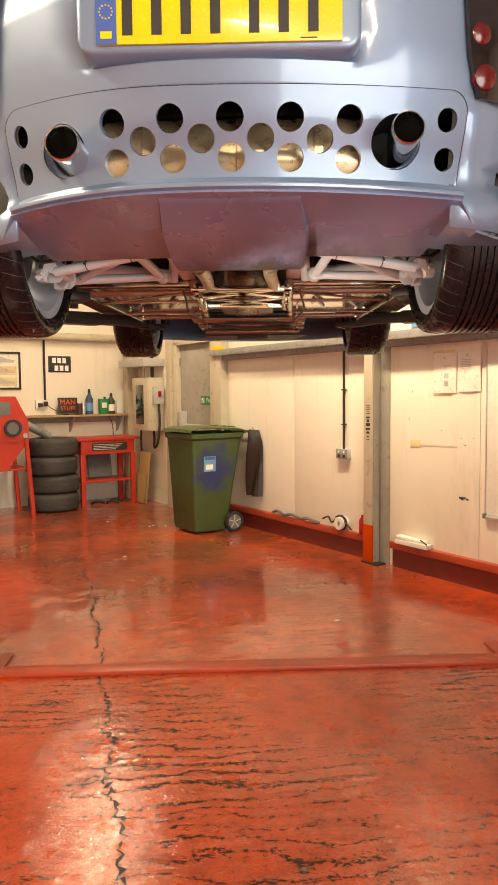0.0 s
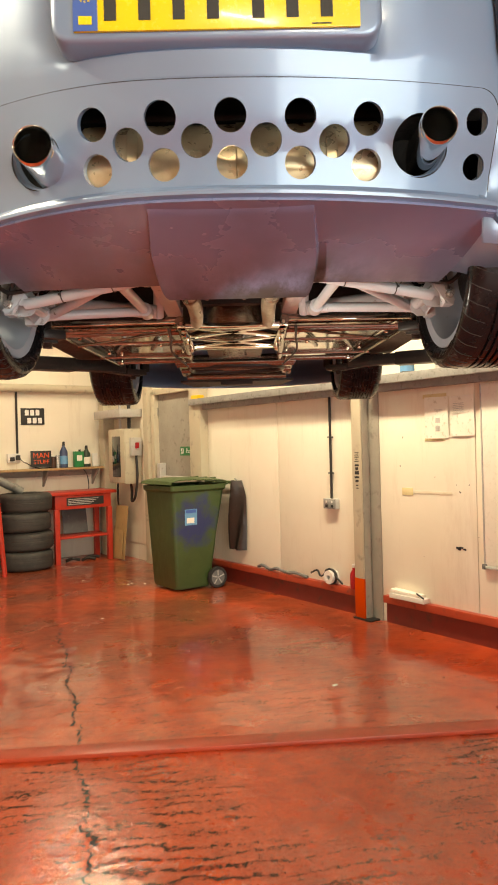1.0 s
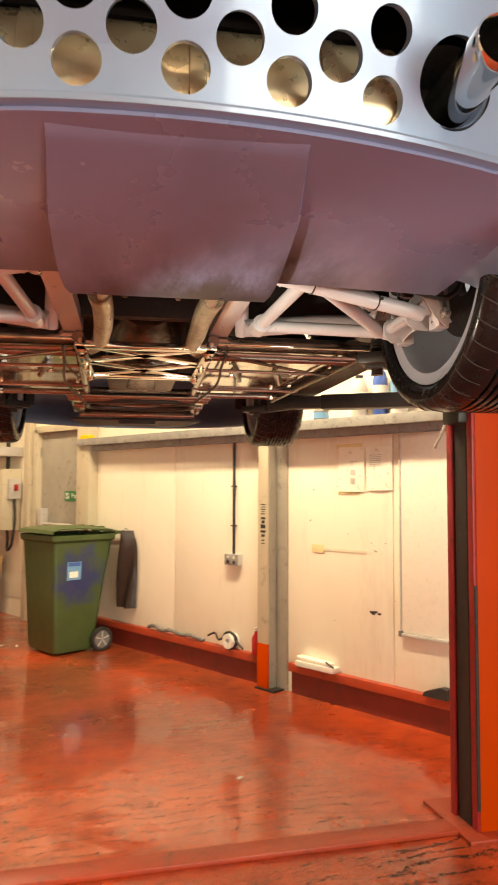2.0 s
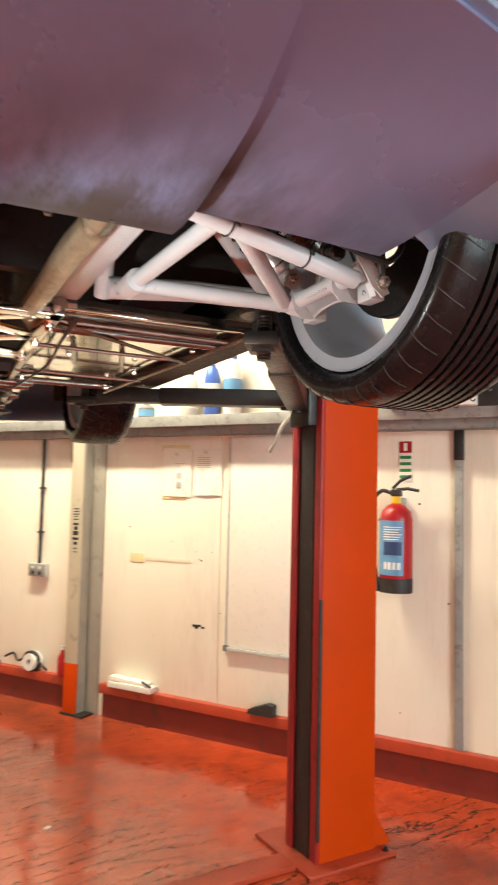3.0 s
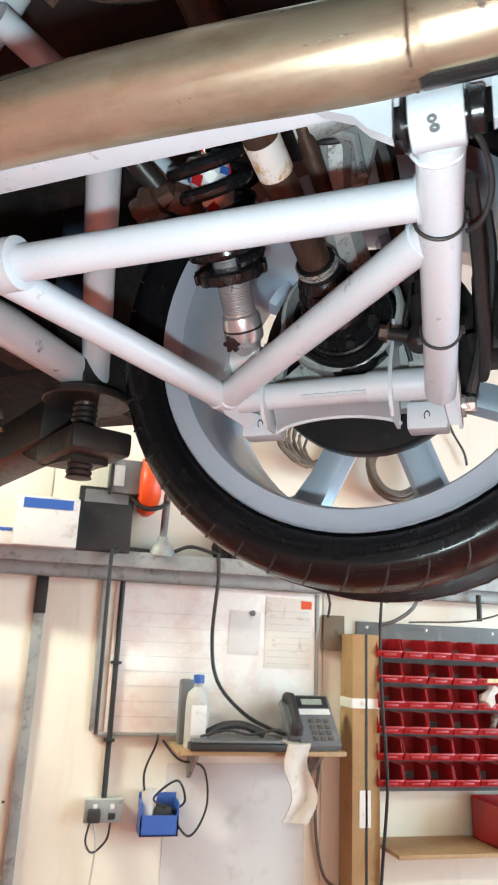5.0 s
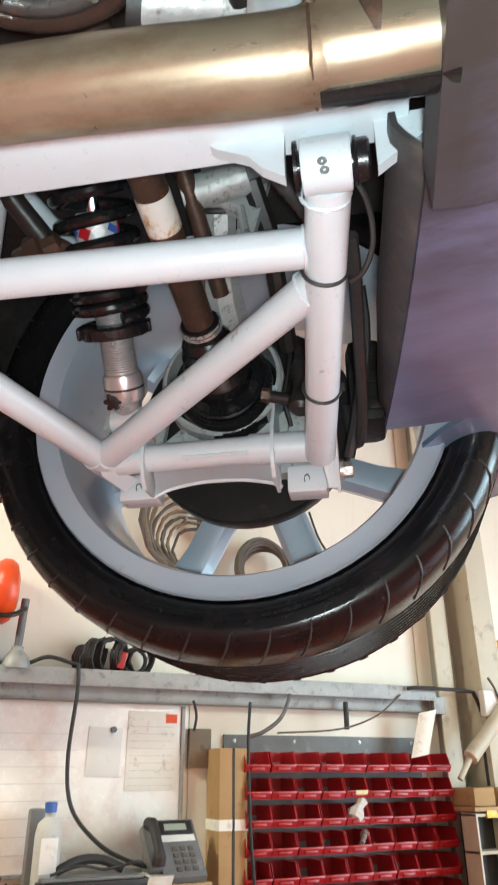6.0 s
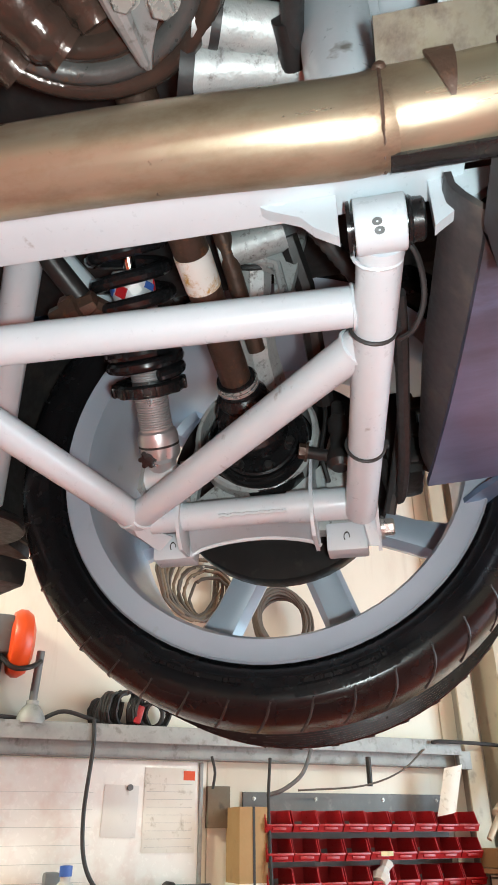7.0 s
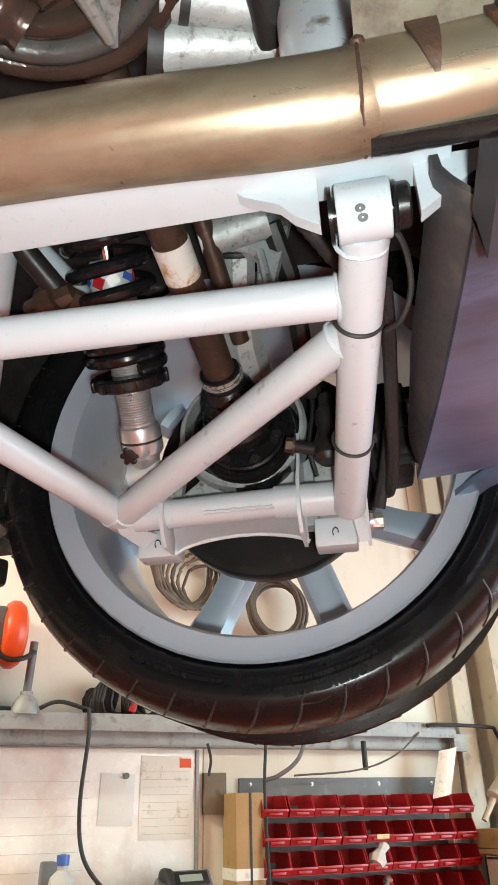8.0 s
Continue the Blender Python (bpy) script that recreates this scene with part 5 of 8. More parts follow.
    sp("bracket_ear", prism(ear2, -0.0885, -0.0850, pose(0, 0, 0, 90, 0, 0)), WHITEPAINT)
    end_ear = [(0.520, 1.806), (0.538, 1.812), (0.560, 1.790), (0.582, 1.756), (0.568, 1.748), (0.548, 1.764)]
    sp("bracket_ear", prism(end_ear, 0.1025, 0.1060, pose(0, 0, 0, 90, 0, 0)), WHITEPAINT, "end plate welded over the open tube")
    sp("corner_gusset", sheet([[(0.527, -0.078, 1.803), (0.536, -0.094, 1.803)], [(0.545, -0.088, 1.778), (0.551, -0.1005, 1.780)], [(0.556, -0.0935, 1.749), (0.560, -0.1025, 1.750)]], thick=0.004), WHITEPAINT, "white corner plate over the tube's end")
    # folded gusset below the outer node
    rows = [[nl + Vector((-0.006, 0.013, 0.004)), nl + Vector((0.010, 0.013, -0.006)), Vector((0.556, 0.127, 1.770))], [nl + Vector((-0.010, 0.002, -0.006)), nl + Vector((0.008, 0.001, -0.013)), Vector((0.554, 0.116, 1.762))], [nl + Vector((-0.004, -0.012, -0.004)), nl + Vector((0.010, -0.014, -0.009)), Vector((0.554, 0.104, 1.775))]]
    sp("node_gusset", sheet(rows, thick=0.003), WHITEPAINT)
    sp("bracket_bolt", bolt((0.566, -0.1065, 1.771), (0.566, -0.120, 1.771), 0.0085), BRIGHT)
    for k in range(2):
        c = bush + Vector((-0.0118, 0.0010 + 0.0010 * k, -0.0122)) + Vector((-0.0024, 0, 0.0031)) * (k - 0.5) * 1.25
        sp("pen_mark", lathe([(0.0006, -0.003), (0.0026, -0.003), (0.0026, 0.0004), (0.0006, 0.0004)], along(c, c + Vector((-0.70, 0, -0.72))) @ Matrix.Diagonal((1.15, 0.95, 1, 1)), 14, closed=True), INK)
    # cable ties and the hoses they hold
    for q in (0.238, 0.622):
        c = bush.lerp(end, q)
        sp("cable_tie", coil(c, end - bush + Vector((0, 0.03, 0)), MT + 0.0012, 1.0, 0.0015, 0, 6, 26), BLACK)
        sp("tie_lock", box(-0.003, 0.003, -0.0025, 0.0025, -0.002, 0.004, 0.0006, Matrix.Translation(c + Vector((0.006, -MT - 0.002, 0.002)))), BLACK)
    sp("brake_hose", cable([(0.300, -0.135, 1.842), (0.345, -0.136, 1.834), (0.415, -0.135, 1.820), (0.485, -0.134, 1.806), (0.540, -0.130, 1.797), (0.566, -0.126, 1.800), (0.592, -0.12, 1.825), (0.60, -0.115, 1.86)], 0.0055), BLACK, "black rubber brake hose")
    sp("sensor_cable", cable([(0.306, -0.132, 1.806), (0.296, -0.142, 1.806), (0.280, -0.149, 1.814), (0.262, -0.149, 1.824), (0.244, -0.143, 1.832), (0.240, -0.130, 1.845)], 0.0020, 6), BLACK)
    sp("ribbed_hose", tube([(0.288 + 0.0031 * i, -0.079 - 0.0021 * i, 1.907 - 0.0014 * i) for i in range(18)], 0.0072, 10, radii=[0.0076 if i % 2 else 0.0066 for i in range(18)]), BLACK, "black ribbed hose")
    # coil-over damper
    lo_, hi_ = Vector((0.508, 0.101, 1.824)), Vector((0.303, 0.095, 2.028))
    dv = (hi_ - lo_).normalized()
    dm = along(lo_, hi_)
    sp("damper_body", lathe([(0, -0.014), (0.010, -0.014), (0.0125, -0.004), (0.0150, 0.014), (0.0195, 0.019), (0.0200, 0.024), (0.0200, 0.040), (0.0185, 0.045), (0.0165, 0.047)] + [q for i in range(24) for q in ((0.0165, 0.049 + i * 0.0024), (0.0156, 0.0502 + i * 0.0024))] + [(0.0160, 0.110), (0, 0.110)], dm, 36), TURNED, "bright threaded alloy damper body", 20)
    sp("collar_groove", lathe([(0.0197, 0.030), (0.0202, 0.0305), (0.0202, 0.0325), (0.0197, 0.033)], dm, 36, closed=True), BLACKSTEEL)
    sp("spring_seat", lathe([(0.0165, 0.084), (0.0330, 0.084), (0.0350, 0.086), (0.0350, 0.094), (0.0320, 0.0965), (0.0165, 0.0965)], dm, 36, closed=True), OILBLACK, "notched black spring seat")
    for k in range(12):
        sp("seat_notch", box(0.0335, 0.0368, -0.0035, 0.0035, 0.0845, 0.0945, 0.0008, dm @ Matrix.Rotation(2 * math.pi * k / 12, 4, "Z")), OILBLACK)
    sp("coil_spring", coil(lo_ + dv * 0.103, dv, 0.0325, 2.0, 0.0058, 0.0118, 10, 28), SPRING, "black helper spring")
    sp("coil_spring", coil(lo_ + dv * 0.128, dv, 0.0335, 6.4, 0.0066, 0.0235, 10, 28, 0.8), SPRING, "black coil spring")
    sp("damper_shaft", rod(lo_ + dv * 0.10, hi_, 0.0060), CHROME)
    sp("bump_stop", lathe([(0, 0.140), (0.0190, 0.140), (0.0197, 0.143), (0.0197, 0.196), (0.016, 0.200), (0, 0.200)], dm, 28), ALLOY, "bright sleeve with blue and red maker's patches")
    for row in range(2):
        for k in range(9):
            c = dm @ Matrix.Rotation(2 * math.pi * (k + 0.3 * row) / 9, 4, "Z") @ Matrix.Translation((0.0195, 0, 0.154 + 0.028 * row)) @ Matrix.Rotation(0.5 if k % 2 else -0.5, 4, "X")
            sp("maker_patch", box(-0.001, 0.001, -0.0052, 0.0052, -0.0055 + 0.002 * (k % 3), 0.005, 0, c), (PLASTBLUE, PLASTRED, WHITEINK)[(k + row) % 3])
    sp("damper_eye", rod(lo_ + Vector((0, -0.016, -0.006)), lo_ + Vector((0, 0.016, -0.006)), 0.013, 20), ALLOY)
    kc = lo_ + Vector((-0.024, 0.008, 0.0045))
    bm = lathe([(0, 0), (0.0062, 0), (0.0068, 0.002), (0.0062, 0.008), (0, 0.0085)], along(kc, kc + Vector((-0.82, -0.1, -0.5))), 16)
    for k in range(6):
        lathe([(0, 0.0005), (0.0026, 0.0005), (0.0026, 0.007), (0, 0.0075)], along(kc, kc + Vector((-0.82, -0.1, -0.5))) @ Matrix.Rotation(math.pi / 3 * k, 4, "Z") @ Matrix.Translation((0.0066, 0, 0)), 10, bm)
    sp("adjuster_knob", bm, OILBLACK, "six-lobed black adjuster knob")
    for dy in (-0.022, 0.018):
        sp("damper_mount", prism([(0.490, 1.800), (0.524, 1.798), (0.528, 1.824), (0.512, 1.838), (0.498, 1.830)], -(0.101 + dy) - 0.002, -(0.101 + dy) + 0.002, pose(0, 0, 0, 90, 0, 0)), CASTALU)
    sp("mount_bolt", bolt((0.508, 0.080, 1.818), (0.504, 0.068, 1.818), 0.008), BRIGHT)
    # upright, hub carrier and drive shaft
    HC = Vector((0.560, 0.014, 1.880))
    hubm = pose(HC.x, HC.y, HC.z, 0, 90, 0)
    sp("upright", lathe([(0.0605, -0.016), (0.0640, -0.016), (0.0670, -0.012), (0.0670, 0.020), (0.0605, 0.020)], hubm, 44, closed=True), CASTALU, "corroded cast upright ring")
    foot = [(-0.094, 1.772), (0.100, 1.776), (0.098, 1.806), (0.076, 1.822), (0.060, 1.835), (-0.034, 1.832), (-0.052, 1.846), (-0.066, 1.890), (-0.082, 1.890), (-0.086, 1.826)]
    sp("upright_foot", prism(foot, 0.566, 0.584, YZ), CASTALU, "pale corroded lower casting")
    sp("upright_web", prism([(0.086, 1.800), (0.104, 1.806), (0.082, 1.900), (0.070, 1.900)], 0.566, 0.576, YZ), CASTALU)
    sp("upright_lug", box(0.548, 0.572, -0.086, -0.056, 1.800, 1.842, 0.005), CASTALU)
    # the casting over the shaft: cross tube, clamped column and a slanted leg
    sp("casting_tube", tube([(0.382, 0.016, 1.985), (0.382, -0.010, 1.989), (0.380, -0.046, 1.996)], 0.0165, 14), CASTALU, "corroded cast cross tube")
    sp("casting_column", tube([(0.405, -0.012, 2.000), (0.418, -0.010, 1.988), (0.450, -0.004, 1.966), (0.485, 0.000, 1.945), (0.530, 0.0, 1.930)], 0.022, 8, radii=[0.016, 0.0175, 0.0165, 0.0205, 0.024]), CASTALU)
    sp("column_clamp", coil((0.4120, -0.012, 1.9935), (0.6, 0.1, -0.5), 0.0188, 1.4, 0.0032, 0.002, 8, 22), BLACK, "black rubber clamp band")
    sp("casting_leg", prism([(0.004, 2.046), (-0.042, 2.036), (-0.066, 2.014), (-0.054, 1.966), (-0.044, 1.925), (-0.032, 1.925), (-0.033, 1.968), (-0.012, 1.982), (0.004, 1.984)], 0.397, 0.405, YZ), CASTALU, "corroded triangular casting web")
    sp("casting_rib", tube([(0.395, -0.010, 1.985), (0.395, -0.036, 1.972), (0.395, -0.043, 1.930)], 0.0045, 8), CASTALU)
    sp("casting_leg", tube([(0.384, -0.048, 1.994), (0.420, -0.058, 1.965), (0.47, -0.060, 1.93), (0.53, -0.062, 1.90)], 0.010, 8), BLACKSTEEL)
    fc = Vector((0.545, 0.010, 1.868))
    fm = pose(fc.x, fc.y, fc.z, 0, 90, 0)
    sp("hub_flange", lathe([(0, -0.004), (0.030, -0.004), (0.046, -0.002), (0.0545, 0.002), (0.0560, 0.006), (0.0560, 0.03), (0, 0.03)], fm, 40), OILBLACK, "oily drive flange")
    sp("flange_cup", lathe([(0.048, -0.012), (0.0515, -0.013), (0.0530, -0.010), (0.0530, 0.004), (0.048, 0.004)], fm, 44, closed=True), OILBLACK)
    sp("flange_ring", lathe([(0.0375, -0.0090), (0.0400, -0.0100), (0.0425, -0.0090), (0.0425, 0.0), (0.0375, 0.0)], fm, 40, closed=True), OILBLACK)
    for k in range(6):
        a = math.pi / 3 * k + 0.2
        p0 = fc + Vector((-0.002, 0.0345 * math.cos(a), 0.0345 * math.sin(a)))
        sp("flange_bolt", bolt(p0, p0 + Vector((-0.012, 0, 0)), 0.0055), BLACKSTEEL)
    sh0, sh1 = Vector((0.532, 0.0115, 1.870)), Vector((0.16, 0.0315, 1.966))
    sp("joint_boot", lathe([(0, 0), (0.034, 0.0), (0.036, 0.006), (0.036, 0.016), (0.030, 0.024), (0.033, 0.030), (0.0265, 0.038), (0.0295, 0.044), (0.023, 0.052), (0.0255, 0.058), (0.0195, 0.066), (0.0205, 0.070), (0.0190, 0.082), (0, 0.082)], along(sh0, sh1), 32), OILBLACK, "ribbed black rubber drive joint boot")
    for k in (0.072, 0.0765):
        sp("boot_clip", lathe([(0.0196, k), (0.0208, k + 0.0006), (0.0208, k + 0.003), (0.0196, k + 0.0036)], along(sh0, sh1), 28, closed=True), BRIGHT)
    sp("drive_shaft", rod(sh0 + (sh1 - sh0).normalized() * 0.08, sh1, 0.0150, 24), RUST, "rusty brown drive shaft")
    c, dsh = sh0.lerp(sh1, 0.535), (sh1 - sh0).normalized()
    sp("shaft_band", rod(c - dsh * 0.017, c + dsh * 0.017, 0.0156, 24), SHAFTBAND, "old flaking white paint band on the shaft")
    sp("stay_rod", tube([(0.345, 0.012, 2.000), (0.40, 0.004, 1.962), (0.46, -0.004, 1.925)], 0.0085, 12), RUST, "thin rusty stay behind the shaft")
    sp("caliper", box(0.60, 0.67, -0.160, -0.118, 1.842, 1.950, 0.014), BLACKSTEEL, "black brake caliper")
    for z in (1.862, 1.895, 1.928):
        sp("caliper_lug", box(0.596, 0.612, -0.168, -0.140, z - 0.008, z + 0.008, 0.004), BLACKSTEEL)
    sp("bleed_nipple", rod((0.60, -0.160, 1.850), (0.592, -0.172, 1.838), 0.005, 10), RUST)
    sp("joint_nut", bolt((0.502, -0.045, 1.829), (0.500, -0.036, 1.8305), 0.0075), RUST)
    sp("joint_stud", rod((0.502, -0.043, 1.829), (0.502, -0.070, 1.821), 0.0062, 14), BLACKSTEEL)
    sp("ball_joint", lathe([(0, -0.012), (0.008, -0.011), (0.0125, -0.006), (0.0132, 0.0), (0.0125, 0.006), (0.009, 0.012), (0.0085, 0.030), (0.0105, 0.034), (0.0105, 0.046), (0.007, 0.050), (0.0065, 0.066), (0, 0.067)], along((0.503, -0.075, 1.819), (0.512, -0.076, 1.886)), 20), BLACKSTEEL, "greasy black ball joint and stem")
    sp("caliper_pipe", cable([(0.478, -0.140, 1.93), (0.50, -0.142, 1.901), (0.520, -0.138, 1.865), (0.545, -0.127, 1.820), (0.560, -0.116, 1.782)], 0.0060, 8), BLACK, "black hose behind the wishbone")
    sp("thin_pipe", cable([(0.535, -0.058, 1.93), (0.532, -0.062, 1.885), (0.536, -0.055, 1.845), (0.545, -0.060, 1.815)], 0.0025, 6), BLACKSTEEL)
    sp("anti_roll_drop", tube([(0.300, 0.168, 1.985), (0.335, 0.158, 1.957), (0.368, 0.134, 1.928)], 0.0105, 12), BLACKSTEEL)
    sp("drop_joint", lathe([(0, -0.024), (0.010, -0.022), (0.012, -0.008), (0.017, -0.006), (0.017, 0.008), (0.012, 0.010), (0.012, 0.022), (0, 0.024)], along((0.366, 0.145, 1.924), (0.370, 0.165, 1.919)), 8), RUST)
    sp("drop_arm", tube([(0.366, 0.130, 1.926), (0.40, 0.105, 1.925)], 0.012, 10), RUST)
    sp("upper_arm", tube([(0.20, 0.20, 1.99), (0.45, 0.14, 1.975)], 0.012, 14), WHITEPAINT)
    # chassis legs above the wishbone
    sp("chassis_leg", tube([(0.235, 0.36, 1.815), (0.21, 0.20, 2.03)], 0.017, 16), WHITEPAINT)
    sp("chassis_post", tube([(0.622, 0.364, 1.850), (0.355, 0.200, 2.00), (0.30, 0.17, 2.03)], 0.018, 18), WHITEPAINT)
    sp("chassis_cross", tube([(0.235, 0.33, 1.825), (0.42, 0.345, 1.848), (0.600, 0.366, 1.860)], 0.022, 20), WHITEPAINT)
    rail = box(0.168, 0.221, -0.175, 0.52, 1.842, 1.880, 0.004)
    sp("chassis_rail", rail, WHITEPAINT, "white square chassis rail")
    sp("weld_blob", lathe([(0, -0.003), (0.004, -0.001), (0.005, 0.002), (0, 0.003)], along((0.205, -0.066, 1.842), (0.15, -0.066, 1.80)), 10), WHITEPAINT)
    for pts in (((-0.100, 1.846), (-0.050, 1.846), (-0.058, 1.838), (-0.078, 1.828), (-0.086, 1.818), (-0.100, 1.808)), ((-0.1535, 1.846), (-0.200, 1.846), (-0.196, 1.838), (-0.166, 1.816), (-0.1535, 1.806))):
        sp("bush_bracket", prism(pts, 0.203, 0.211, YZ), WHITEPAINT)

# ---- exhaust and final drive ----
for s in (1, -1):
    rows = []
    for i in range(15):
        a = radians(40 + 6 * i)
        rows.append([(x, 0.008 + (0.362 + 0.010 * k) * math.cos(a), 1.889 + (0.362 + 0.010 * k) * math.sin(a)) for k, x in enumerate((0.44, 0.50, 0.60, 0.70))])
    part("arch_liner", flip(sheet(rows, thick=0.003), s), ARCHGREY, car, "pale grey soiled liner round the rear wheel")
    x = 0.111 if s > 0 else 0.104
    part("exhaust_pipe", flip(tube(smooth_path([(0.20, 0.95, 1.87), (0.135, 0.62, 1.83), (x + 0.005, 0.30, 1.800), (x - 0.005, 0.03, 1.785), (x - 0.003, -0.104, 1.778), (x - 0.003, -0.128, 1.780)], 6), 0.0212, 32), s), STEEL, car, "heat-tinted stainless exhaust pipe")
    c0 = Vector((x - 0.003, 0, 1.780))
    part("pipe_bend", flip(tube(smooth_path([(c0.x, -0.1225, 1.780), (c0.x, -0.165, 1.781), (c0.x, -0.21, 1.790), (x, -0.28, 1.84), (x + 0.01, -0.38, 1.92)], 6), 0.0211, 32), s), STEEL, car, "end of the exhaust pipe past its weld")
    part("weld_bead", flip(coil((c0.x, -0.1245, 1.7795), (0, 1, 0.02), 0.0215, 1.0, 0.0009, 0, 6, 60, 0, 0.05), s), RUST, car)
    wd = Vector((c0.x + 0.0213 * math.cos(radians(163)), -0.125, 1.781 + 0.0213 * math.sin(radians(163))))
    part("weld_drop", flip(lathe([(0, -0.0022), (0.0024, -0.0012), (0.0034, 0.0012), (0, 0.0014)], along(wd, Vector((c0.x, -0.125, 1.781))), 12), s), RUST, car)

    def ray(deg, r):
        return c0 + r * Vector((math.cos(radians(deg)), 0, math.sin(radians(deg))))

    rows = [[ray(d, 0.0222) + Vector((0, y, 0.001)) for d in (-24, -40, -56, -72, -88)] for y in (-0.1265, -0.155, -0.186)]
    part("pipe_clamp", flip(sheet(rows, thick=0.0015), s), OILBLACK, car, "black clamp strap along the pipe")
    rows = [[ray(152, r) + Vector((0, y, 0.001)) for r in (0.0195, 0.029, 0.039)] for y in (-0.124, -0.155, -0.186)]
    part("pipe_strap", flip(sheet(rows, thick=0.002), s), STAINED, car, "flat tan strap welded to the pipe")
    for y in (-0.143, -0.172):
        rows = [[ray(d, r) + Vector((0, y - k0, 0)), ray(d, r) + Vector((0, y - k1, 0))] for d, r, k0, k1 in ((158, 0.0245, 0.0, 0.012), (174, 0.0240, 0.0015, 0.012), (190, 0.0235, 0.0035, 0.0118), (206, 0.0230, 0.006, 0.0113), (220, 0.0222, 0.0085, 0.0105))]
        bm = sheet(rows, thick=0.002)
        part("strap_gusset", flip(bm, s), RUST, car, "small rusty triangular gusset")
    part("mount_plate", flip(box(0.050, 0.115, -0.186, -0.158, 1.853, 1.857, 0.001), s), WHITEPAINT, car)
part("final_drive", lathe([(0, -0.13), (0.06, -0.13), (0.085, -0.10), (0.09, -0.02), (0.105, 0.0), (0.105, 0.02), (0.09, 0.03), (0.07, 0.12), (0.045, 0.16), (0, 0.16)], pose(0, 0.07, 1.965, -90, 0, 0), 36), OILYCAST, car, "rust-stained final drive housing")
DC = pose(0.070, 0.020, 1.900, 0, 180, 0)
part("drive_cover", lathe([(0, -0.03), (0.070, -0.03), (0.083, -0.02), (0.084, 0.0), (0.081, 0.004), (0.060, 0.006), (0, 0.006)], DC, 44), OILBROWN, car, "oil-soaked brown ribbed cover")
for r0, h0, mt in ((0.0775, 0.002, OILBROWN), (0.0655, 0.005, OILYCAST), (0.0500, 0.006, OILBROWN)):
    part("cover_rib", lathe([(r0 - 0.0085, h0), (r0 - 0.0060, h0 + 0.005), (r0 - 0.0010, h0 + 0.0075), (r0 + 0.0035, h0 + 0.005), (r0 + 0.0055, h0)], DC, 44, closed=True), mt, car, "", 60)
for k, (pa, pb, pc, r0) in enumerate((((0.05, 0.06, 1.895), (0.085, 0.045, 1.878), (0.105, 0.030, 1.872), 0.022), ((0.03, 0.10, 1.90), (0.075, 0.08, 1.880), (0.11, 0.060, 1.872), 0.020), ((0.06, 0.03, 1.905), (0.085, 0.018, 1.89), (0.10, 0.012, 1.882), 0.018))):
    part("casting_web", tube(smooth_path([pa, pb, pc], 5), r0, 14, radii=[r0 * (1.1 - 0.05 * i + 0.06 * math.sin(1.9 * i + k)) for i in range(11)]), OILBROWN, car, "oily brown casting web")
outline = [(0.040, 0.010), (0.046, -0.034), (0.084, -0.036), (0.096, -0.028), (0.100, -0.017), (0.116, -0.012), (0.128, -0.009), (0.127, -0.004), (0.108, -0.001), (0.088, 0.004), (0.066, 0.008)]
bm = prism(outline, 1.876, 1.890)
bmesh.ops.bevel(bm, geom=bm.edges[:], offset=0.003, segments=2, affect="EDGES", profile=0.6)
part("cast_bracket", bm, DULLCAST, car, "grey cast mounting bracket")
part("bracket_rib", tube([(0.050, 0.004, 1.874), (0.090, -0.003, 1.872), (0.122, -0.006, 1.876)], 0.006, 10, radii=[0.007, 0.006, 0.003]), DULLCAST, car)
for x, y in ((0.083, -0.008), (0.090, -0.026)):
    part("bracket_bolt", bolt((x, y, 1.877), (x - 0.002, y - 0.001, 1.862), 0.0068), BRIGHT, car)
for s in (1, -1):
    part("mount_tube", flip(tube([(0.120, -0.032, 1.905), (0.136, -0.078, 1.905)], 0.0135, 20), s), CASTALU, car)
    part("tube_band", flip(rod((0.123, -0.042, 1.905), (0.125, -0.047, 1.905), 0.0142, 20), s), BLACK, car)
    part("mount_cone", flip(tube([(0.146, -0.026, 1.900), (0.152, -0.060, 1.900), (0.158, -0.085, 1.900), (0.162, -0.105, 1.900)], 0.015, 20, radii=[0.0150, 0.0115, 0.0105, 0.0100]), s), CASTALU, car)
    part("mount_bush", flip(rod((0.143, -0.018, 1.900), (0.146, -0.026, 1.900), 0.018, 20), s), BLACK, car)
    part("mount_bolt", flip(rod((0.124, -0.083, 1.895), (0.152, -0.084, 1.895), 0.0075, 12), s), BLACKSTEEL, car)
    part("vertical_hose", flip(tube([(0.078, -0.094, 1.885), (0.105, -0.090, 1.890), (0.140, -0.085, 1.895)], 0.0065, 12), s), BLACK, car, "short black hose beside the mount")
part("cross_member", tube([(-0.19, -0.155, 2.00), (0.19, -0.155, 2.00)], 0.024, 20), WHITEPAINT, car, "white tubular cross member")
for s in (1, -1):
    part("rear_stay", flip(tube([(0.116, -0.112, 1.798), (0.128, -0.110, 1.840), (0.160, -0.109, 1.95), (0.165, -0.108, 2.06)], 0.020, 24, radii=[0.015, 0.0185, 0.0225, 0.024]), s), WHITEPAINT, car)
    part("stay_plate", flip(box(0.150, 0.154, -0.136, -0.128, 1.85, 1.96, 0.001), s), WHITEPAINT, car)

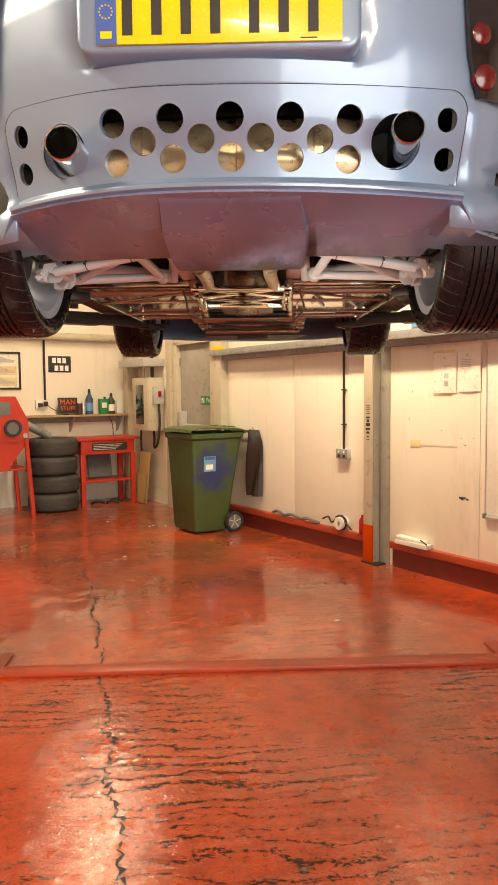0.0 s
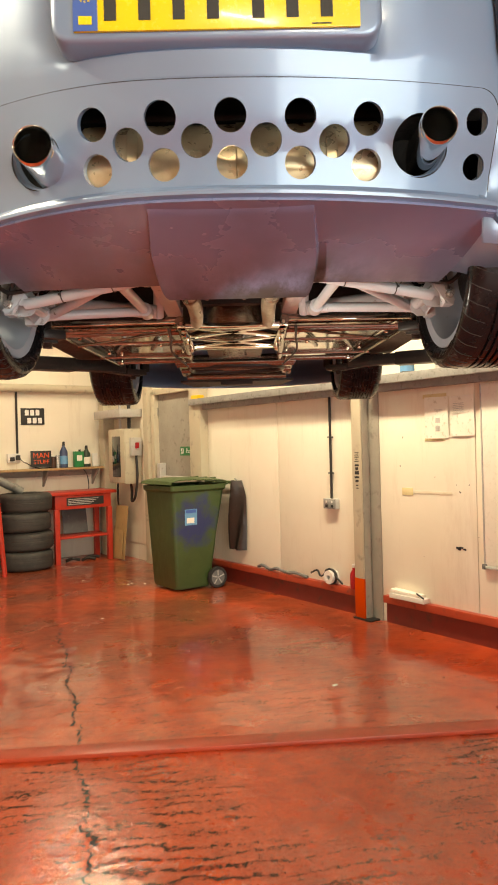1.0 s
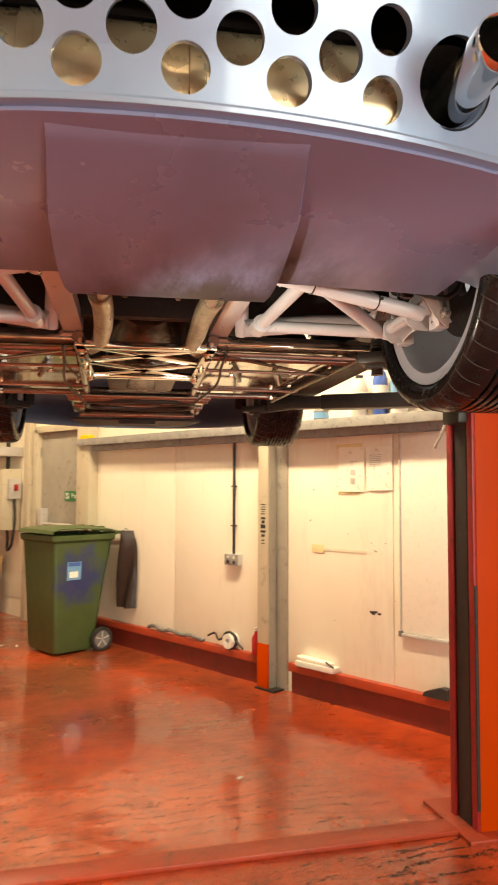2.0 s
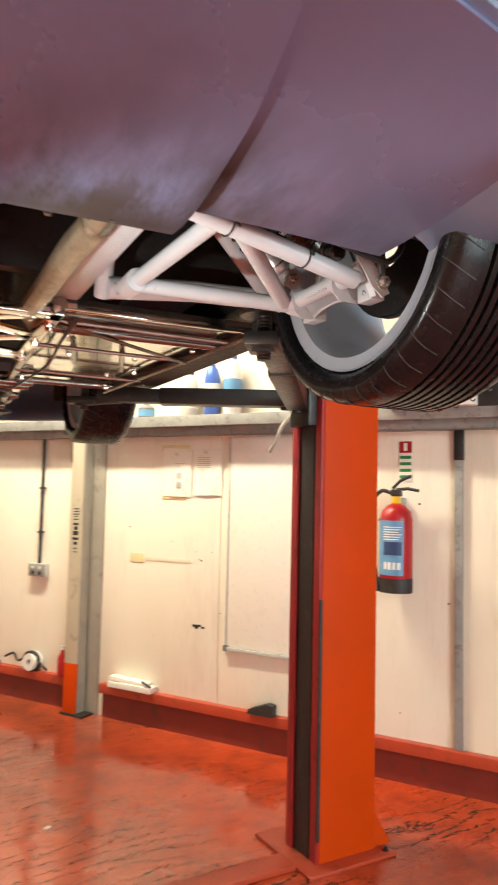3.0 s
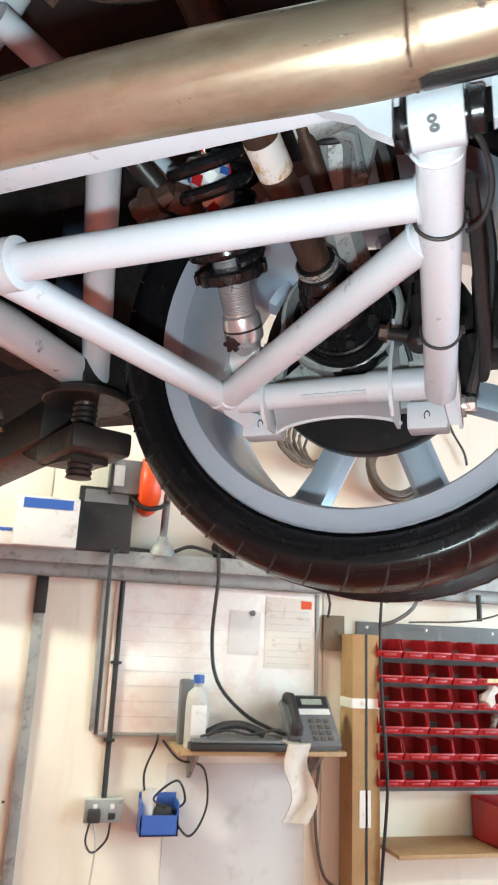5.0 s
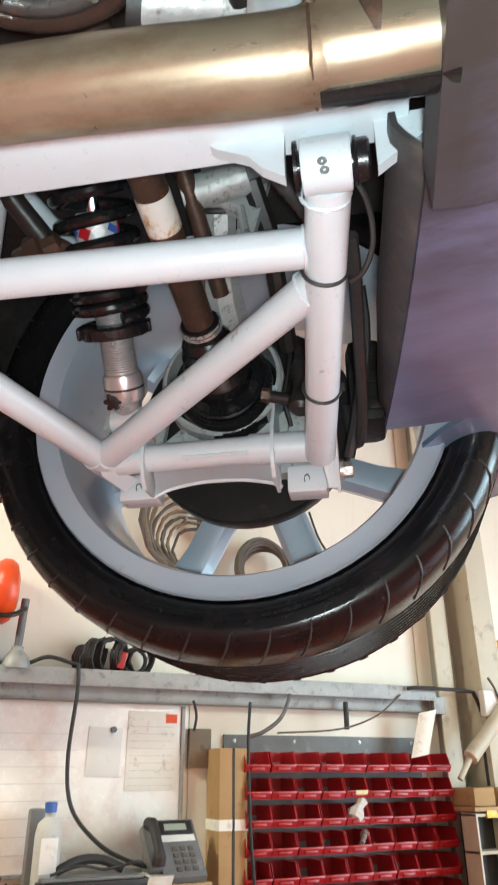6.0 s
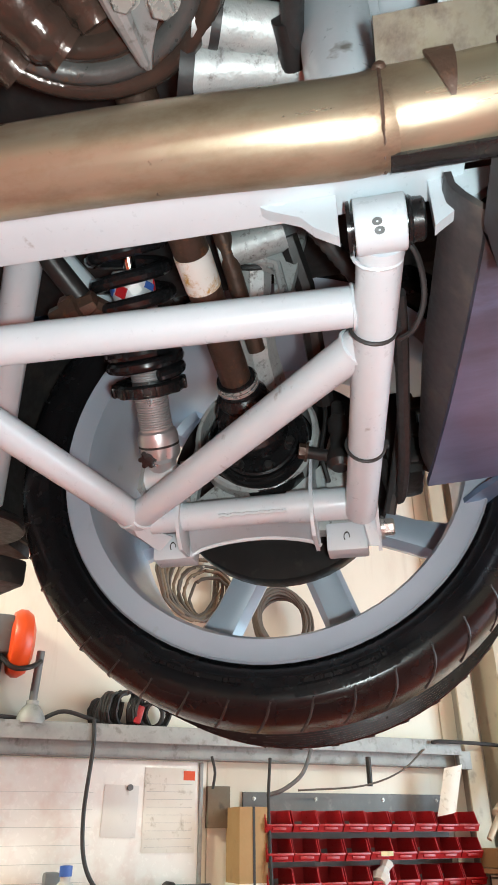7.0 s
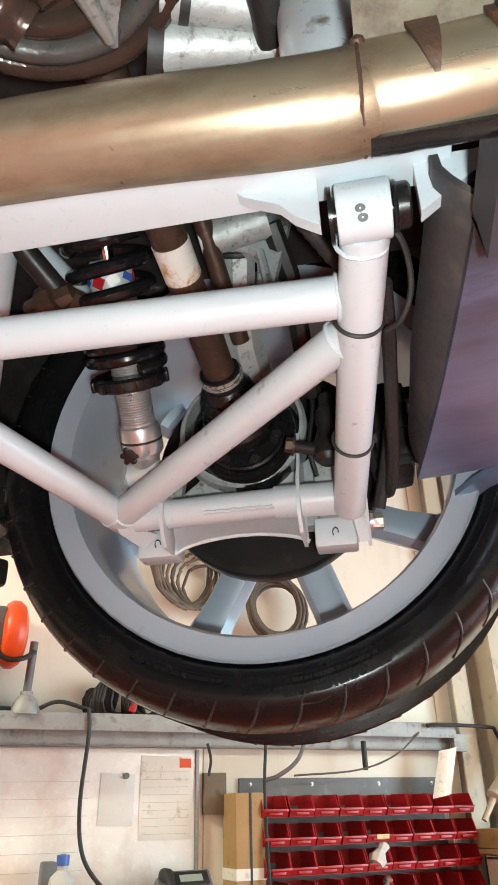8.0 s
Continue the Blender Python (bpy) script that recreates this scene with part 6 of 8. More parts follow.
# ---- two-post lift ----
LIFT_A = radians(-31.0)
lc = CAR @ Vector((0.02, 1.43, 0))
LIFT = Matrix.Translation((lc.x, lc.y, 0)) @ Matrix.Rotation(LIFT_A, 4, "Z")
lift = empty("car_lift", LIFT, "orange-red two-post car lift with black arms, raised", "car lift")
strip = part("cable_cover", box(-1.30, 1.30, -0.09, 0.02, 0.0, 0.022, 0.006), REDKICK, lift, "red-painted raised cable cover on the floor")
for s in (1, -1):
    col = part("column", flip(box(1.386, 1.660, -0.115, -0.105, 0.012, 2.9, 0.003), s), LIFTRED, lift, "orange-red enamelled lift column")
    part("column_side", flip(box(1.650, 1.660, -0.105, 0.075, 0.012, 2.9), s), LIFTRED, col)
    part("column_back", flip(box(1.375, 1.660, 0.075, 0.085, 0.012, 2.9, 0.003), s), LIFTRED, col)
    part("column_flange", flip(box(1.372, 1.386, -0.113, -0.070, 0.012, 2.9, 0.002), s), LIFTDARK, col)
    part("column_flange", flip(box(1.362, 1.374, 0.045, 0.083, 0.012, 2.9, 0.002), s), LIFTDARK, col)
    part("slot_liner", flip(box(1.40, 1.41, -0.10, 0.074, 0.012, 2.9), s), UNDERBLACK, col)
    part("slide_channel", flip(box(1.374, 1.40, -0.060, 0.040, 0.012, 2.9, 0.003), s), BLACK, col)
    part("hose", flip(tube([(1.378, -0.116, 0.10), (1.378, -0.116, 1.02)], 0.008, 8), s), BLACK, col)
    part("base_plate", flip(box(1.30, 1.72, -0.18, 0.22, 0.0, 0.014, 0.003), s), REDKICK, col)
    part("gusset", flip(prism([(0, 0), (0.10, 0), (0, 0.16)], -0.005, 0.005, Matrix.Translation((1.655, -0.10, 0.014)) @ pose(0, 0, 0, 90, 0, 0)), s), LIFTRED, col)
    for x, y in ((1.69, -0.15), (1.69, 0.19)):
        part("anchor_bolt", flip(bolt((x, y, 0.014), (x, y, 0.030), 0.009), s), BLACKSTEEL, col)
    car_ = part("carriage", flip(box(1.33, 1.40, -0.08, 0.06, 1.71, 1.98, 0.01), s), BLACKSTEEL, lift, "greasy black lift carriage")
    inv = LIFT.inverted() @ CAR
    rp, fp = inv @ Vector((0.592 if s > 0 else -0.592, 0.354, 0)), inv @ Vector((0.56 if s > 0 else -0.56, 1.95, 0))
    for px, py, y0, zt in ((rp.x, rp.y, -0.04, 1.806), (fp.x, fp.y, 0.05, 1.826)):
        p0, p1 = Vector((s * 1.30, y0, zt)), Vector((px, py, zt))
        dvec = (p1 - p0).normalized()
        L = (p1 - p0).length
        am = Matrix.Translation(p0) @ Matrix.Rotation(math.atan2(dvec.y, dvec.x), 4, "Z")
        arm = part("arm", box(-0.04, L * 0.62, -0.042, 0.042, -0.034, 0.034, 0.006, am), BLACKSTEEL, lift, "black steel swing arm")
        part("arm_extension", box(L * 0.55, L - 0.06, -0.034, 0.034, -0.028, 0.028, 0.005, am), BLACKSTEEL, arm)
        zb = 1.768 - zt if y0 < 0 else -0.014
        part("pad_block", box(-0.056, 0.064, -0.038, 0.038, zb - 0.024, zb + 0.006, 0.006, Matrix.Translation(p1) @ Matrix.Rotation(math.atan2(dvec.y, dvec.x), 4, "Z")), BLACKSTEEL, arm, "greasy steel socket block")
        part("pad_bracket", prism([(-0.15, -0.030), (-0.06, zb - 0.024), (0.030, zb - 0.032), (0.030, zb - 0.022), (-0.04, zb + 0.004), (-0.15, 0.028)], -0.024, 0.024, Matrix.Translation(p1) @ Matrix.Rotation(math.atan2(dvec.y, dvec.x), 4, "Z") @ pose(0, 0, 0, 90, 0, 0)), BLACKSTEEL, arm, "angled casting at the arm's end")
        th = lathe([(0, zb - 0.048)] + [q for i in range(13) for q in ((0.0165, zb - 0.046 + i * 0.0074), (0.0142, zb - 0.0425 + i * 0.0074))] + [(0.0165, zb + 0.053), (0, zb + 0.053)], Matrix.Translation(p1), 20)
        part("pad_screw", th, BLACKSTEEL, arm, "threaded pad screw")
        part("pad", lathe([(0, zb + 0.050), (0.053, zb + 0.050), (0.055, zb + 0.052), (0.055, zb + 0.058), (0.053, zb + 0.060), (0.044, zb + 0.060), (0.042, zb + 0.066), (0, zb + 0.066)], Matrix.Translation(p1), 36), BLACKSTEEL, arm, "flat round lift pad")
        part("arm_pin", lathe([(0, -0.046), (0.020, -0.046), (0.020, 0.036), (0.034, 0.038), (0.034, 0.070), (0.030, 0.074), (0.030, 0.082), (0, 0.082)], Matrix.Translation(p0), 24), BLACKSTEEL, arm, "black pivot pin with a wide cap")

# ---- along the boarded wall ----
def socket_box(y, z, name="wall_socket", label="grey metal double wall socket", conduit_top=1.77):
    s = empty(name, pose(XW - 0.004, y, z), label, "socket")
    part("back_box", box(-0.040, 0.0, -0.075, 0.075, -0.043, 0.043, 0.004), LIGHTGREY, s)
    part("face_plate", box(-0.046, -0.040, -0.073, 0.073, -0.041, 0.041, 0.003), GALV, s)
    for dy in (-0.033, 0.033):
        part("switch", box(-0.051, -0.046, dy - 0.008, dy + 0.008, 0.008, 0.026, 0.002), WHITEPLAST, s)
        part("outlet", box(-0.0475, -0.046, dy - 0.014, dy + 0.014, -0.030, -0.006, 0.0005), INK, s)
    if conduit_top:
        part("conduit", rod((-0.016, 0.0, 0.043), (-0.016, 0.0, conduit_top - z), 0.011, 12), BLACK, s, "black conduit")
        for k in (0.25, 0.55):
            part("saddle", box(-0.03, -0.002, -0.022, 0.022, k, k + 0.012, 0.002), BLACK, s)
    return s


socket_box(4.885, 0.88)
single("conduit_stub", rod((XW - 0.012, 4.63, 1.61), (XW - 0.012, 4.63, 1.74), 0.009, 10), BLACK, "short black conduit stub under the ledge", "conduit")


def sheet_on_wall(name, y0, y1, z0, z1, mat_, label, tilt=0.0, off=0.004, bars=(), cat="paper"):
    rows = [[(-(off + 0.006 * math.sin(3 * u + 2 * v) ** 2), u * (y1 - y0), v * (z1 - z0)) for u in [i / 6 for i in range(7)]] for v in [i / 6 for i in range(7)]]
    ob = single(name, sheet(rows, thick=0.0008), mat_, label, cat, "", pose(XW - 0.003, y0, z0, tilt, 0, 0))
    for (a, b, c, d) in bars:
        part("text_bar", box(-(off + 0.0078), -(off + 0.0068), a, b, c, d), LIGHTGREY, ob)
    return ob


sheet_on_wall("paper_notice", 3.675, 3.885, 1.40, 1.695, PAPER, "creased cream paper notice taped to the wall", 1, 0.004, [(0.07, 0.11, 0.05, 0.09), (0.07, 0.11, 0.11, 0.145), (0.05, 0.12, 0.2, 0.204)])
sheet_on_wall("paper_notice", 3.455, 3.655, 1.415, 1.695, PAPER, "white printed paper notice pinned to the wall", -1, 0.004, [(0.08, 0.17, 0.225 - 0.012 * i, 0.229 - 0.012 * i) for i in range(6)])
single("tape_strip", box(XW - 0.006, XW - 0.003, 3.69, 3.90, 1.69, 1.72, 0.001), YELLOWPAPER, "yellowed sticky tape over a paper notice", "tape")
single("tape_strip", box(XW - 0.006, XW - 0.003, 3.71, 3.89, 1.385, 1.405, 0.001), YELLOWPAPER, "yellowed sticky tape under a paper notice", "tape")
single("tape_strip", box(XW - 0.006, XW - 0.003, 4.015, 4.12, 0.985, 1.04, 0.001, None), YELLOWPAPER, "torn brown sticky tape stuck to the wall", "tape")
single("tape_residue", box(XW - 0.0042, XW - 0.003, 3.66, 4.01, 1.0, 1.022, 0.0004), surf("faded_tape_glue", (0.66, 0.58, 0.44), (0.74, 0.67, 0.54), None, 9, 90, (0.6, 0.8), 0, 0.0), "faded strip of tape residue on the wall", "tape")
rw = random.Random(11)
st = tagged(part("wall_scuffs", box(XW - 0.0035, XW - 0.0025, 3.60, 3.64, 0.63, 0.645), INK), "dark scuffs and chips in the wall paint", "scuff", "", "structure")
for i in range(46):
    y, z = (rw.uniform(3.5, 3.7), rw.uniform(0.9, 1.12)) if i < 4 else ((rw.uniform(0.9, 1.5), rw.uniform(0.23, 0.33)) if i < 18 else (rw.uniform(0.9, 4.2), rw.uniform(0.25, 1.7)))
    w, h = rw.uniform(0.0015, 0.006), rw.uniform(0.0015, 0.007)
    part("chip", box(XW - 0.0035, XW - 0.0022, y - w, y + w, z - h, z + h, 0, pose(0, 0, 0) ), RUST if i % 3 else INK, st)
for y, z in ((3.568, 0.632), (3.593, 0.641), (3.613, 0.628)):
    part("chip", box(XW - 0.0035, XW - 0.0022, y - 0.012, y + 0.012, z - 0.006, z + 0.006), INK, st)

wb = empty("whiteboard", pose(XW - 0.004, 2.695, 0.548), "plain white wall board with a grey tray edge", "whiteboard")
part("board", box(-0.012, 0.0, 0.0, 0.70, 0.0, 1.21, 0.003), PLAINBOARD, wb)
part("tray", box(-0.028, -0.001, 0.0, 0.70, -0.022, -0.002, 0.004), LIGHTGREY, wb)
part("side_trim", box(-0.016, -0.001, 0.70, 0.71, -0.02, 1.21, 0.002), LIGHTGREY, wb)
part("corner", box(-0.030, -0.001, 0.69, 0.716, -0.026, 0.008, 0.004), PLASTGREY, wb)

# packets and odds on the rail
pk = empty("paper_stack", pose(XW - 0.05, 4.05, 0.213, 0, 0, 0), "stack of white papers lying on the red rail", "papers")
part("packet", box(-0.03, 0.045, -0.17, 0.16, 0.0, 0.035, 0.004), WHITEPLAST, pk)
part("packet", box(-0.02, 0.045, -0.12, 0.16, 0.036, 0.060, 0.004, pose(0, 0, 0, 2, 0, 0)), PAPER, pk)
part("pen", tube([(-0.02, -0.10, 0.066), (-0.025, -0.17, 0.040)], 0.006, 8), BLACK, pk)
single("rubber_wedge", prism([(0, 0), (0.16, 0.0), (0.15, 0.025), (0.04, 0.065), (0.0, 0.06)], -0.03, 0.02, pose(XW - 0.045, 3.06, 0.213, 90, 0, 90)), BLACK, "dark rubber wedge standing on the red rail", "wedge")
cb = empty("cable_heap", pose(XW - 0.03, 4.95, 0.213), "black cables and a white roll lying on the rail", "cables")
part("roll", lathe([(0.02, -0.05), (0.055, -0.05), (0.055, 0.05), (0.02, 0.05)], pose(0.0, -0.06, 0.058, 0, 90, 0), 24, closed=True), WHITEPLAST, cb)
part("cable", coil((-0.03, -0.06, 0.062), (1, 0.2, 0), 0.062, 1.6, 0.008, 0.01), BLACK, cb)
part("cable", cable([(-0.02, -0.2, 0.02), (-0.02, -0.05, 0.10), (-0.02, 0.06, 0.05), (-0.01, 0.12, 0.09), (-0.01, 0.2, 0.06)], 0.008), BLACK, cb)
part("hose", cable([(-0.01, 0.25, 0.012), (-0.02, 0.4, 0.03), (0.0, 0.55, 0.014), (-0.02, 0.66, 0.035), (-0.01, 0.78, 0.014), (-0.02, 0.88, 0.04), (0.0, 0.98, 0.016)], 0.014), PLASTGREY, cb, "dark wrinkled hose")
bt = empty("red_bottle", pose(XW - 0.045, 4.62, 0.213), "small red bottle on the rail", "bottle")
part("bottle_body", lathe([(0, 0), (0.028, 0), (0.030, 0.01), (0.030, 0.12), (0.012, 0.15), (0.012, 0.17), (0, 0.17)], Matrix(), 20), PLASTRED, bt)
part("cap", lathe([(0, 0.17), (0.014, 0.17), (0.014, 0.195), (0, 0.195)], Matrix(), 16), WHITEPLAST, bt)

# fire extinguisher
fe = empty("fire_extinguisher", pose(XW - 0.10, 2.368, 0.958), "red foam fire extinguisher with a blue label, hung on the wall", "fire extinguisher")
part("cylinder", lathe([(0, 0), (0.078, 0), (0.082, 0.01), (0.082, 0.36), (0.074, 0.40), (0.045, 0.43), (0.020, 0.44), (0.020, 0.455), (0, 0.455)], Matrix(), 36), PLASTRED, fe, "red cylinder")
part("foot_ring", lathe([(0.0, -0.002), (0.083, -0.002), (0.0835, 0.07), (0.0825, 0.07), (0, 0.0)], Matrix(), 36), BLACK, fe, "black foot")
def round_label(a0, a1, z0, z1, r):
    """A curved patch on the cylinder between two angles."""
    return sheet([[(r * math.cos(radians(a0 + (a1 - a0) * k / 10)), r * math.sin(radians(a0 + (a1 - a0) * k / 10)), z) for k in range(11)] for z in (z0, z1)], thick=0.0004)


lab = part("label", round_label(100, 222, 0.085, 0.355, 0.0828), BLUELABEL, fe, "pale blue instruction label")
part("label_panel", round_label(150, 216, 0.185, 0.250, 0.0836), surf("navy_label_print", (0.03, 0.06, 0.16), (0.025, 0.05, 0.14), None, 8, 120, (0.4, 0.6), 0, 0), lab)
for i in range(6):
    part("label_bar", round_label(150, 205 + 5 * (i % 3), 0.260 + 0.012 * i, 0.265 + 0.012 * i, 0.0836), WHITEINK, lab)
for i in range(4):
    part("label_bar", round_label(152 + 16 * i, 163 + 16 * i, 0.115, 0.150, 0.0836), WHITEINK, lab)
part("neck", lathe([(0, 0.44), (0.022, 0.44), (0.022, 0.475), (0, 0.475)], Matrix(), 16), YELLOWPLAST, fe)
part("valve", box(-0.022, 0.022, -0.025, 0.025, 0.475, 0.51, 0.005), BLACK, fe)
part("handle", tube([(0, 0.0, 0.51), (0, -0.06, 0.515), (0, -0.115, 0.505)], 0.008, 8), BLACK, fe)
part("lever", tube([(0, 0.02, 0.515), (0, -0.02, 0.555), (0, -0.075, 0.58)], 0.008, 8), BLACK, fe)
part("hose", cable([(0, 0.02, 0.49), (-0.01, 0.08, 0.50), (-0.02, 0.125, 0.42), (-0.02, 0.13, 0.25), (-0.03, 0.10, 0.12), (-0.04, 0.09, 0.06)], 0.010), BLACK, fe, "black discharge hose")
part("nozzle", rod((-0.04, 0.09, 0.07), (-0.045, 0.088, 0.0), 0.013, 12, None, 0.016), BLACK, fe)
part("wall_hook", box(0.05, 0.098, -0.02, 0.02, 0.40, 0.47, 0.003), GALV, fe)
es = tagged(part("extinguisher_sign", box(-0.003, 0.0, -0.034, 0.034, 0.0, 0.205), PAPER), "small red and white fire extinguisher sign", "sign")
es.matrix_world = pose(XW - 0.004, 2.35, 1.515)
part("red_head", box(-0.0042, -0.003, -0.033, 0.033, 0.145, 0.204), PLASTRED, es)
part("flame", box(-0.0052, -0.0042, -0.008, 0.010, 0.155, 0.195), WHITEINK, es)
for i in range(4):
    part("green_bar", box(-0.0042, -0.003, -0.030, 0.030, 0.012 + 0.034 * i, 0.028 + 0.034 * i), GREENSIGN, es)

# cover strips, trunking and the lower sockets
single("trim_5", box(XW - 0.022, XW - 0.003, 2.055, 2.098, 0.213, 1.62, 0.003), GALV, "grey steel joint strip on the wall", "strip", "structure")
single("trim_6", box(XW - 0.026, XW - 0.003, 2.052, 2.101, 1.62, 1.77, 0.003), BLACKSTEEL, "black top length of a joint strip", "strip", "structure")
tk = single("trunking", box(XW - 0.024, XW - 0.003, 1.795, 1.830, 1.17, 1.77, 0.003), GALV, "grey steel cable trunking beside a notice board", "trunking")
sb = socket_box(1.745, 0.88, label="metal double wall socket with a black plug", conduit_top=1.80)
part("plug", box(-0.085, -0.048, 0.012, 0.062, -0.035, 0.012, 0.008), BLACK, sb)
part("flex", cable([(-0.07, 0.037, -0.03), (-0.06, 0.02, -0.12), (-0.03, 0.03, -0.3), (-0.02, 0.025, -0.5), (-0.02, 0.045, -0.66)], 0.004), CABLEWHITE, sb, "thin pale flex hanging to the floor rail")
part("flex", cable([(-0.07, 0.05, -0.03), (-0.07, 0.06, -0.10), (-0.06, 0.03, -0.14), (-0.05, -0.02, -0.10), (-0.05, -0.03, -0.04)], 0.004), BLACK, sb)

nb_ = empty("notice_board", pose(XW - 0.004, 0.87, 1.165), "glossy white planner board with faint writing and pinned papers", "notice board")
part("board", box(-0.010, 0.0, 0.0, 0.90, 0.0, 0.60, 0.002), WHITEBOARD, nb_)
part("lower_rim", box(-0.018, 0.0, 0.0, 0.93, -0.014, 0.0, 0.003), GALV, nb_)
part("side_rim", box(-0.018, 0.0, -0.016, 0.0, -0.014, 0.60, 0.003), GALV, nb_)
part("pinned_sheet", box(-0.0125, -0.011, 0.27, 0.41, 0.315, 0.50, 0.0003, pose(0, 0, 0, 1.5, 0, 0)), WHITEPLAST, nb_)
part("pinned_sheet", box(-0.0125, -0.011, 0.015, 0.235, 0.27, 0.575, 0.0003), PAPER, nb_, "cream ruled sheet")
part("magnet", lathe([(0, 0), (0.012, 0), (0.012, 0.008), (0, 0.008)], pose(-0.0125, 0.295, 0.50, 0, -90, 0), 16), PLASTGREY, nb_)
part("red_tab", box(-0.0135, -0.0128, 0.02, 0.07, 0.53, 0.565), ORANGE, nb_)
for i in range(9):
    part("ruled_line", box(-0.0135, -0.0126, 0.03, 0.225, 0.29 + 0.028 * i, 0.2912 + 0.028 * i), LIGHTGREY, nb_)
for i in range(8):
    part("ruled_line", box(-0.0112, -0.0102, 0.44, 0.88, 0.06 + 0.06 * i, 0.0612 + 0.06 * i), LIGHTGREY, nb_)

bb = empty("blue_tray", pose(XW - 0.005, 1.53, 0.80), "small blue plastic tray on the wall full of chargers", "tray")
bm = box(-0.10, 0.0, -0.075, 0.075, 0.0, 0.006)
for a in ((-0.10, -0.094, -0.075, 0.075, 0.0, 0.075), (-0.10, 0.0, -0.075, -0.069, 0.0, 0.12), (-0.10, 0.0, 0.069, 0.075, 0.0, 0.12), (-0.006, 0.0, -0.075, 0.075, 0.0, 0.14)):
    box(*a, bm=bm)
part("tray_body", bm, PLASTBLUE, bb)
part("charger", box(-0.08, -0.02, -0.05, 0.02, 0.02, 0.10, 0.006), BLACK, bb)
part("cup", lathe([(0, 0.03), (0.025, 0.03), (0.032, 0.16), (0.029, 0.16), (0.023, 0.035), (0, 0.035)], pose(-0.05, 0.04, 0), 20), WHITEPLAST, bb)
for k, pts in enumerate((((-0.06, 0.05, 0.1), (-0.07, 0.07, 0.22), (-0.05, 0.03, 0.32), (-0.03, 0.02, 0.36)), ((-0.08, -0.04, 0.08), (-0.10, -0.12, 0.0), (-0.07, -0.19, 0.10), (-0.06, -0.17, 0.24), (-0.05, -0.07, 0.27), (-0.03, 0.0, 0.34)), ((-0.08, -0.02, 0.10), (-0.11, 0.03, 0.14), (-0.10, -0.06, 0.20), (-0.07, -0.10, 0.12), (-0.06, -0.05, 0.08)))):
    part("lead", cable(pts, 0.0045), BLACK, bb)
single("wall_patch", box(XW - 0.0045, XW - 0.003, 0.90, 1.50, 0.28, 1.05, 0.001), surf("pale_grey_patch_paint", (0.66, 0.63, 0.60), (0.62, 0.59, 0.56), (0.5, 0.46, 0.42), 3, 120, (0.45, 0.6)), "rectangular greyer patch of wall paint under a shelf", "wall patch", "structure")

sh = empty("wall_shelf", pose(XW - 0.003, 1.16, 1.115), "small pine wall shelf", "shelf")
part("board", box(-0.27, 0.0, -0.34, 0.34, 0.0, 0.018, 0.003), WOOD, sh)
for y in (-0.27, 0.25):
    part("bracket", prism([(0, 0), (-0.2, 0), (-0.18, -0.015), (-0.015, -0.12), (0, -0.12)], -0.008, 0.008, Matrix.Translation((0, y, 0)) @ pose(0, 0, 0, 90, 0, 0)), GALV, sh)
ZS = 1.134
ob_ = empty("oil_bottle", pose(3.80, 1.425, ZS), "silver-grey oil bottle with a blue cap on the shelf", "bottle")
part("bottle_body", lathe([(0, 0), (0.044, 0), (0.047, 0.01), (0.047, 0.17), (0.040, 0.205), (0.018, 0.225), (0.018, 0.24), (0, 0.24)], Matrix.Diagonal((0.8, 1, 1, 1)), 28), LIGHTGREY, ob_)
part("cap", lathe([(0, 0.24), (0.022, 0.24), (0.022, 0.272), (0, 0.275)], Matrix(), 24), PLASTBLUE, ob_)
part("label", box(-0.040, -0.038, -0.03, 0.03, 0.05, 0.16, 0.001), WHITEPLAST, ob_)
b2 = single("grey_canister", box(-0.03, 0.03, -0.028, 0.028, 0.0, 0.25, 0.012), PLASTGREY, "dark grey canister on the shelf", "canister", "", pose(3.90, 1.455, ZS))
rt = empty("console", pose(3.83, 1.27, ZS), "flat black laptop-like console on the shelf", "console")
part("base", box(-0.13, 0.12, -0.19, 0.19, 0.0, 0.028, 0.006), BLACKSTEEL, rt)
part("lid", box(-0.12, 0.11, -0.18, 0.18, 0.029, 0.040, 0.004), PLASTGREY, rt)
part("handset", tube(smooth_path([(-0.05, -0.12, 0.055), (-0.04, -0.04, 0.085), (-0.04, 0.04, 0.085), (-0.05, 0.12, 0.055)]), 0.016, 10), BLACK, rt)
part("lead", cable([(-0.10, 0.15, 0.05), (-0.12, 0.05, 0.075), (-0.10, -0.05, 0.06), (-0.12, -0.15, 0.08), (-0.06, -0.2, 0.06)], 0.005), BLACK, rt)
ph = empty("desk_phone", pose(3.83, 0.955, ZS, 0, 0, 8), "grey desk telephone with its handset on the shelf", "telephone")
part("body", prism([(-0.10, 0.02), (-0.085, 0.0), (0.09, 0.0), (0.09, 0.14), (0.055, 0.20), (0.035, 0.20)], -0.07, 0.11, pose(0, 0, 0, 90, 0, 0)), PLASTGREY, ph)
FACE = pose(-0.10, 0, 0.02, 0, -53, 0)
scr = part("screen", box(0.165, 0.218, -0.098, 0.055, 0.0, 0.008, 0.003, FACE), BLACKSTEEL, ph)
part("display", box(0.178, 0.204, -0.070, 0.025, 0.008, 0.0095, 0.0, FACE), surf("grey_green_display", (0.30, 0.34, 0.28), (0.27, 0.31, 0.25), None, 8, 90, (0.2, 0.3), 0, 0), scr)
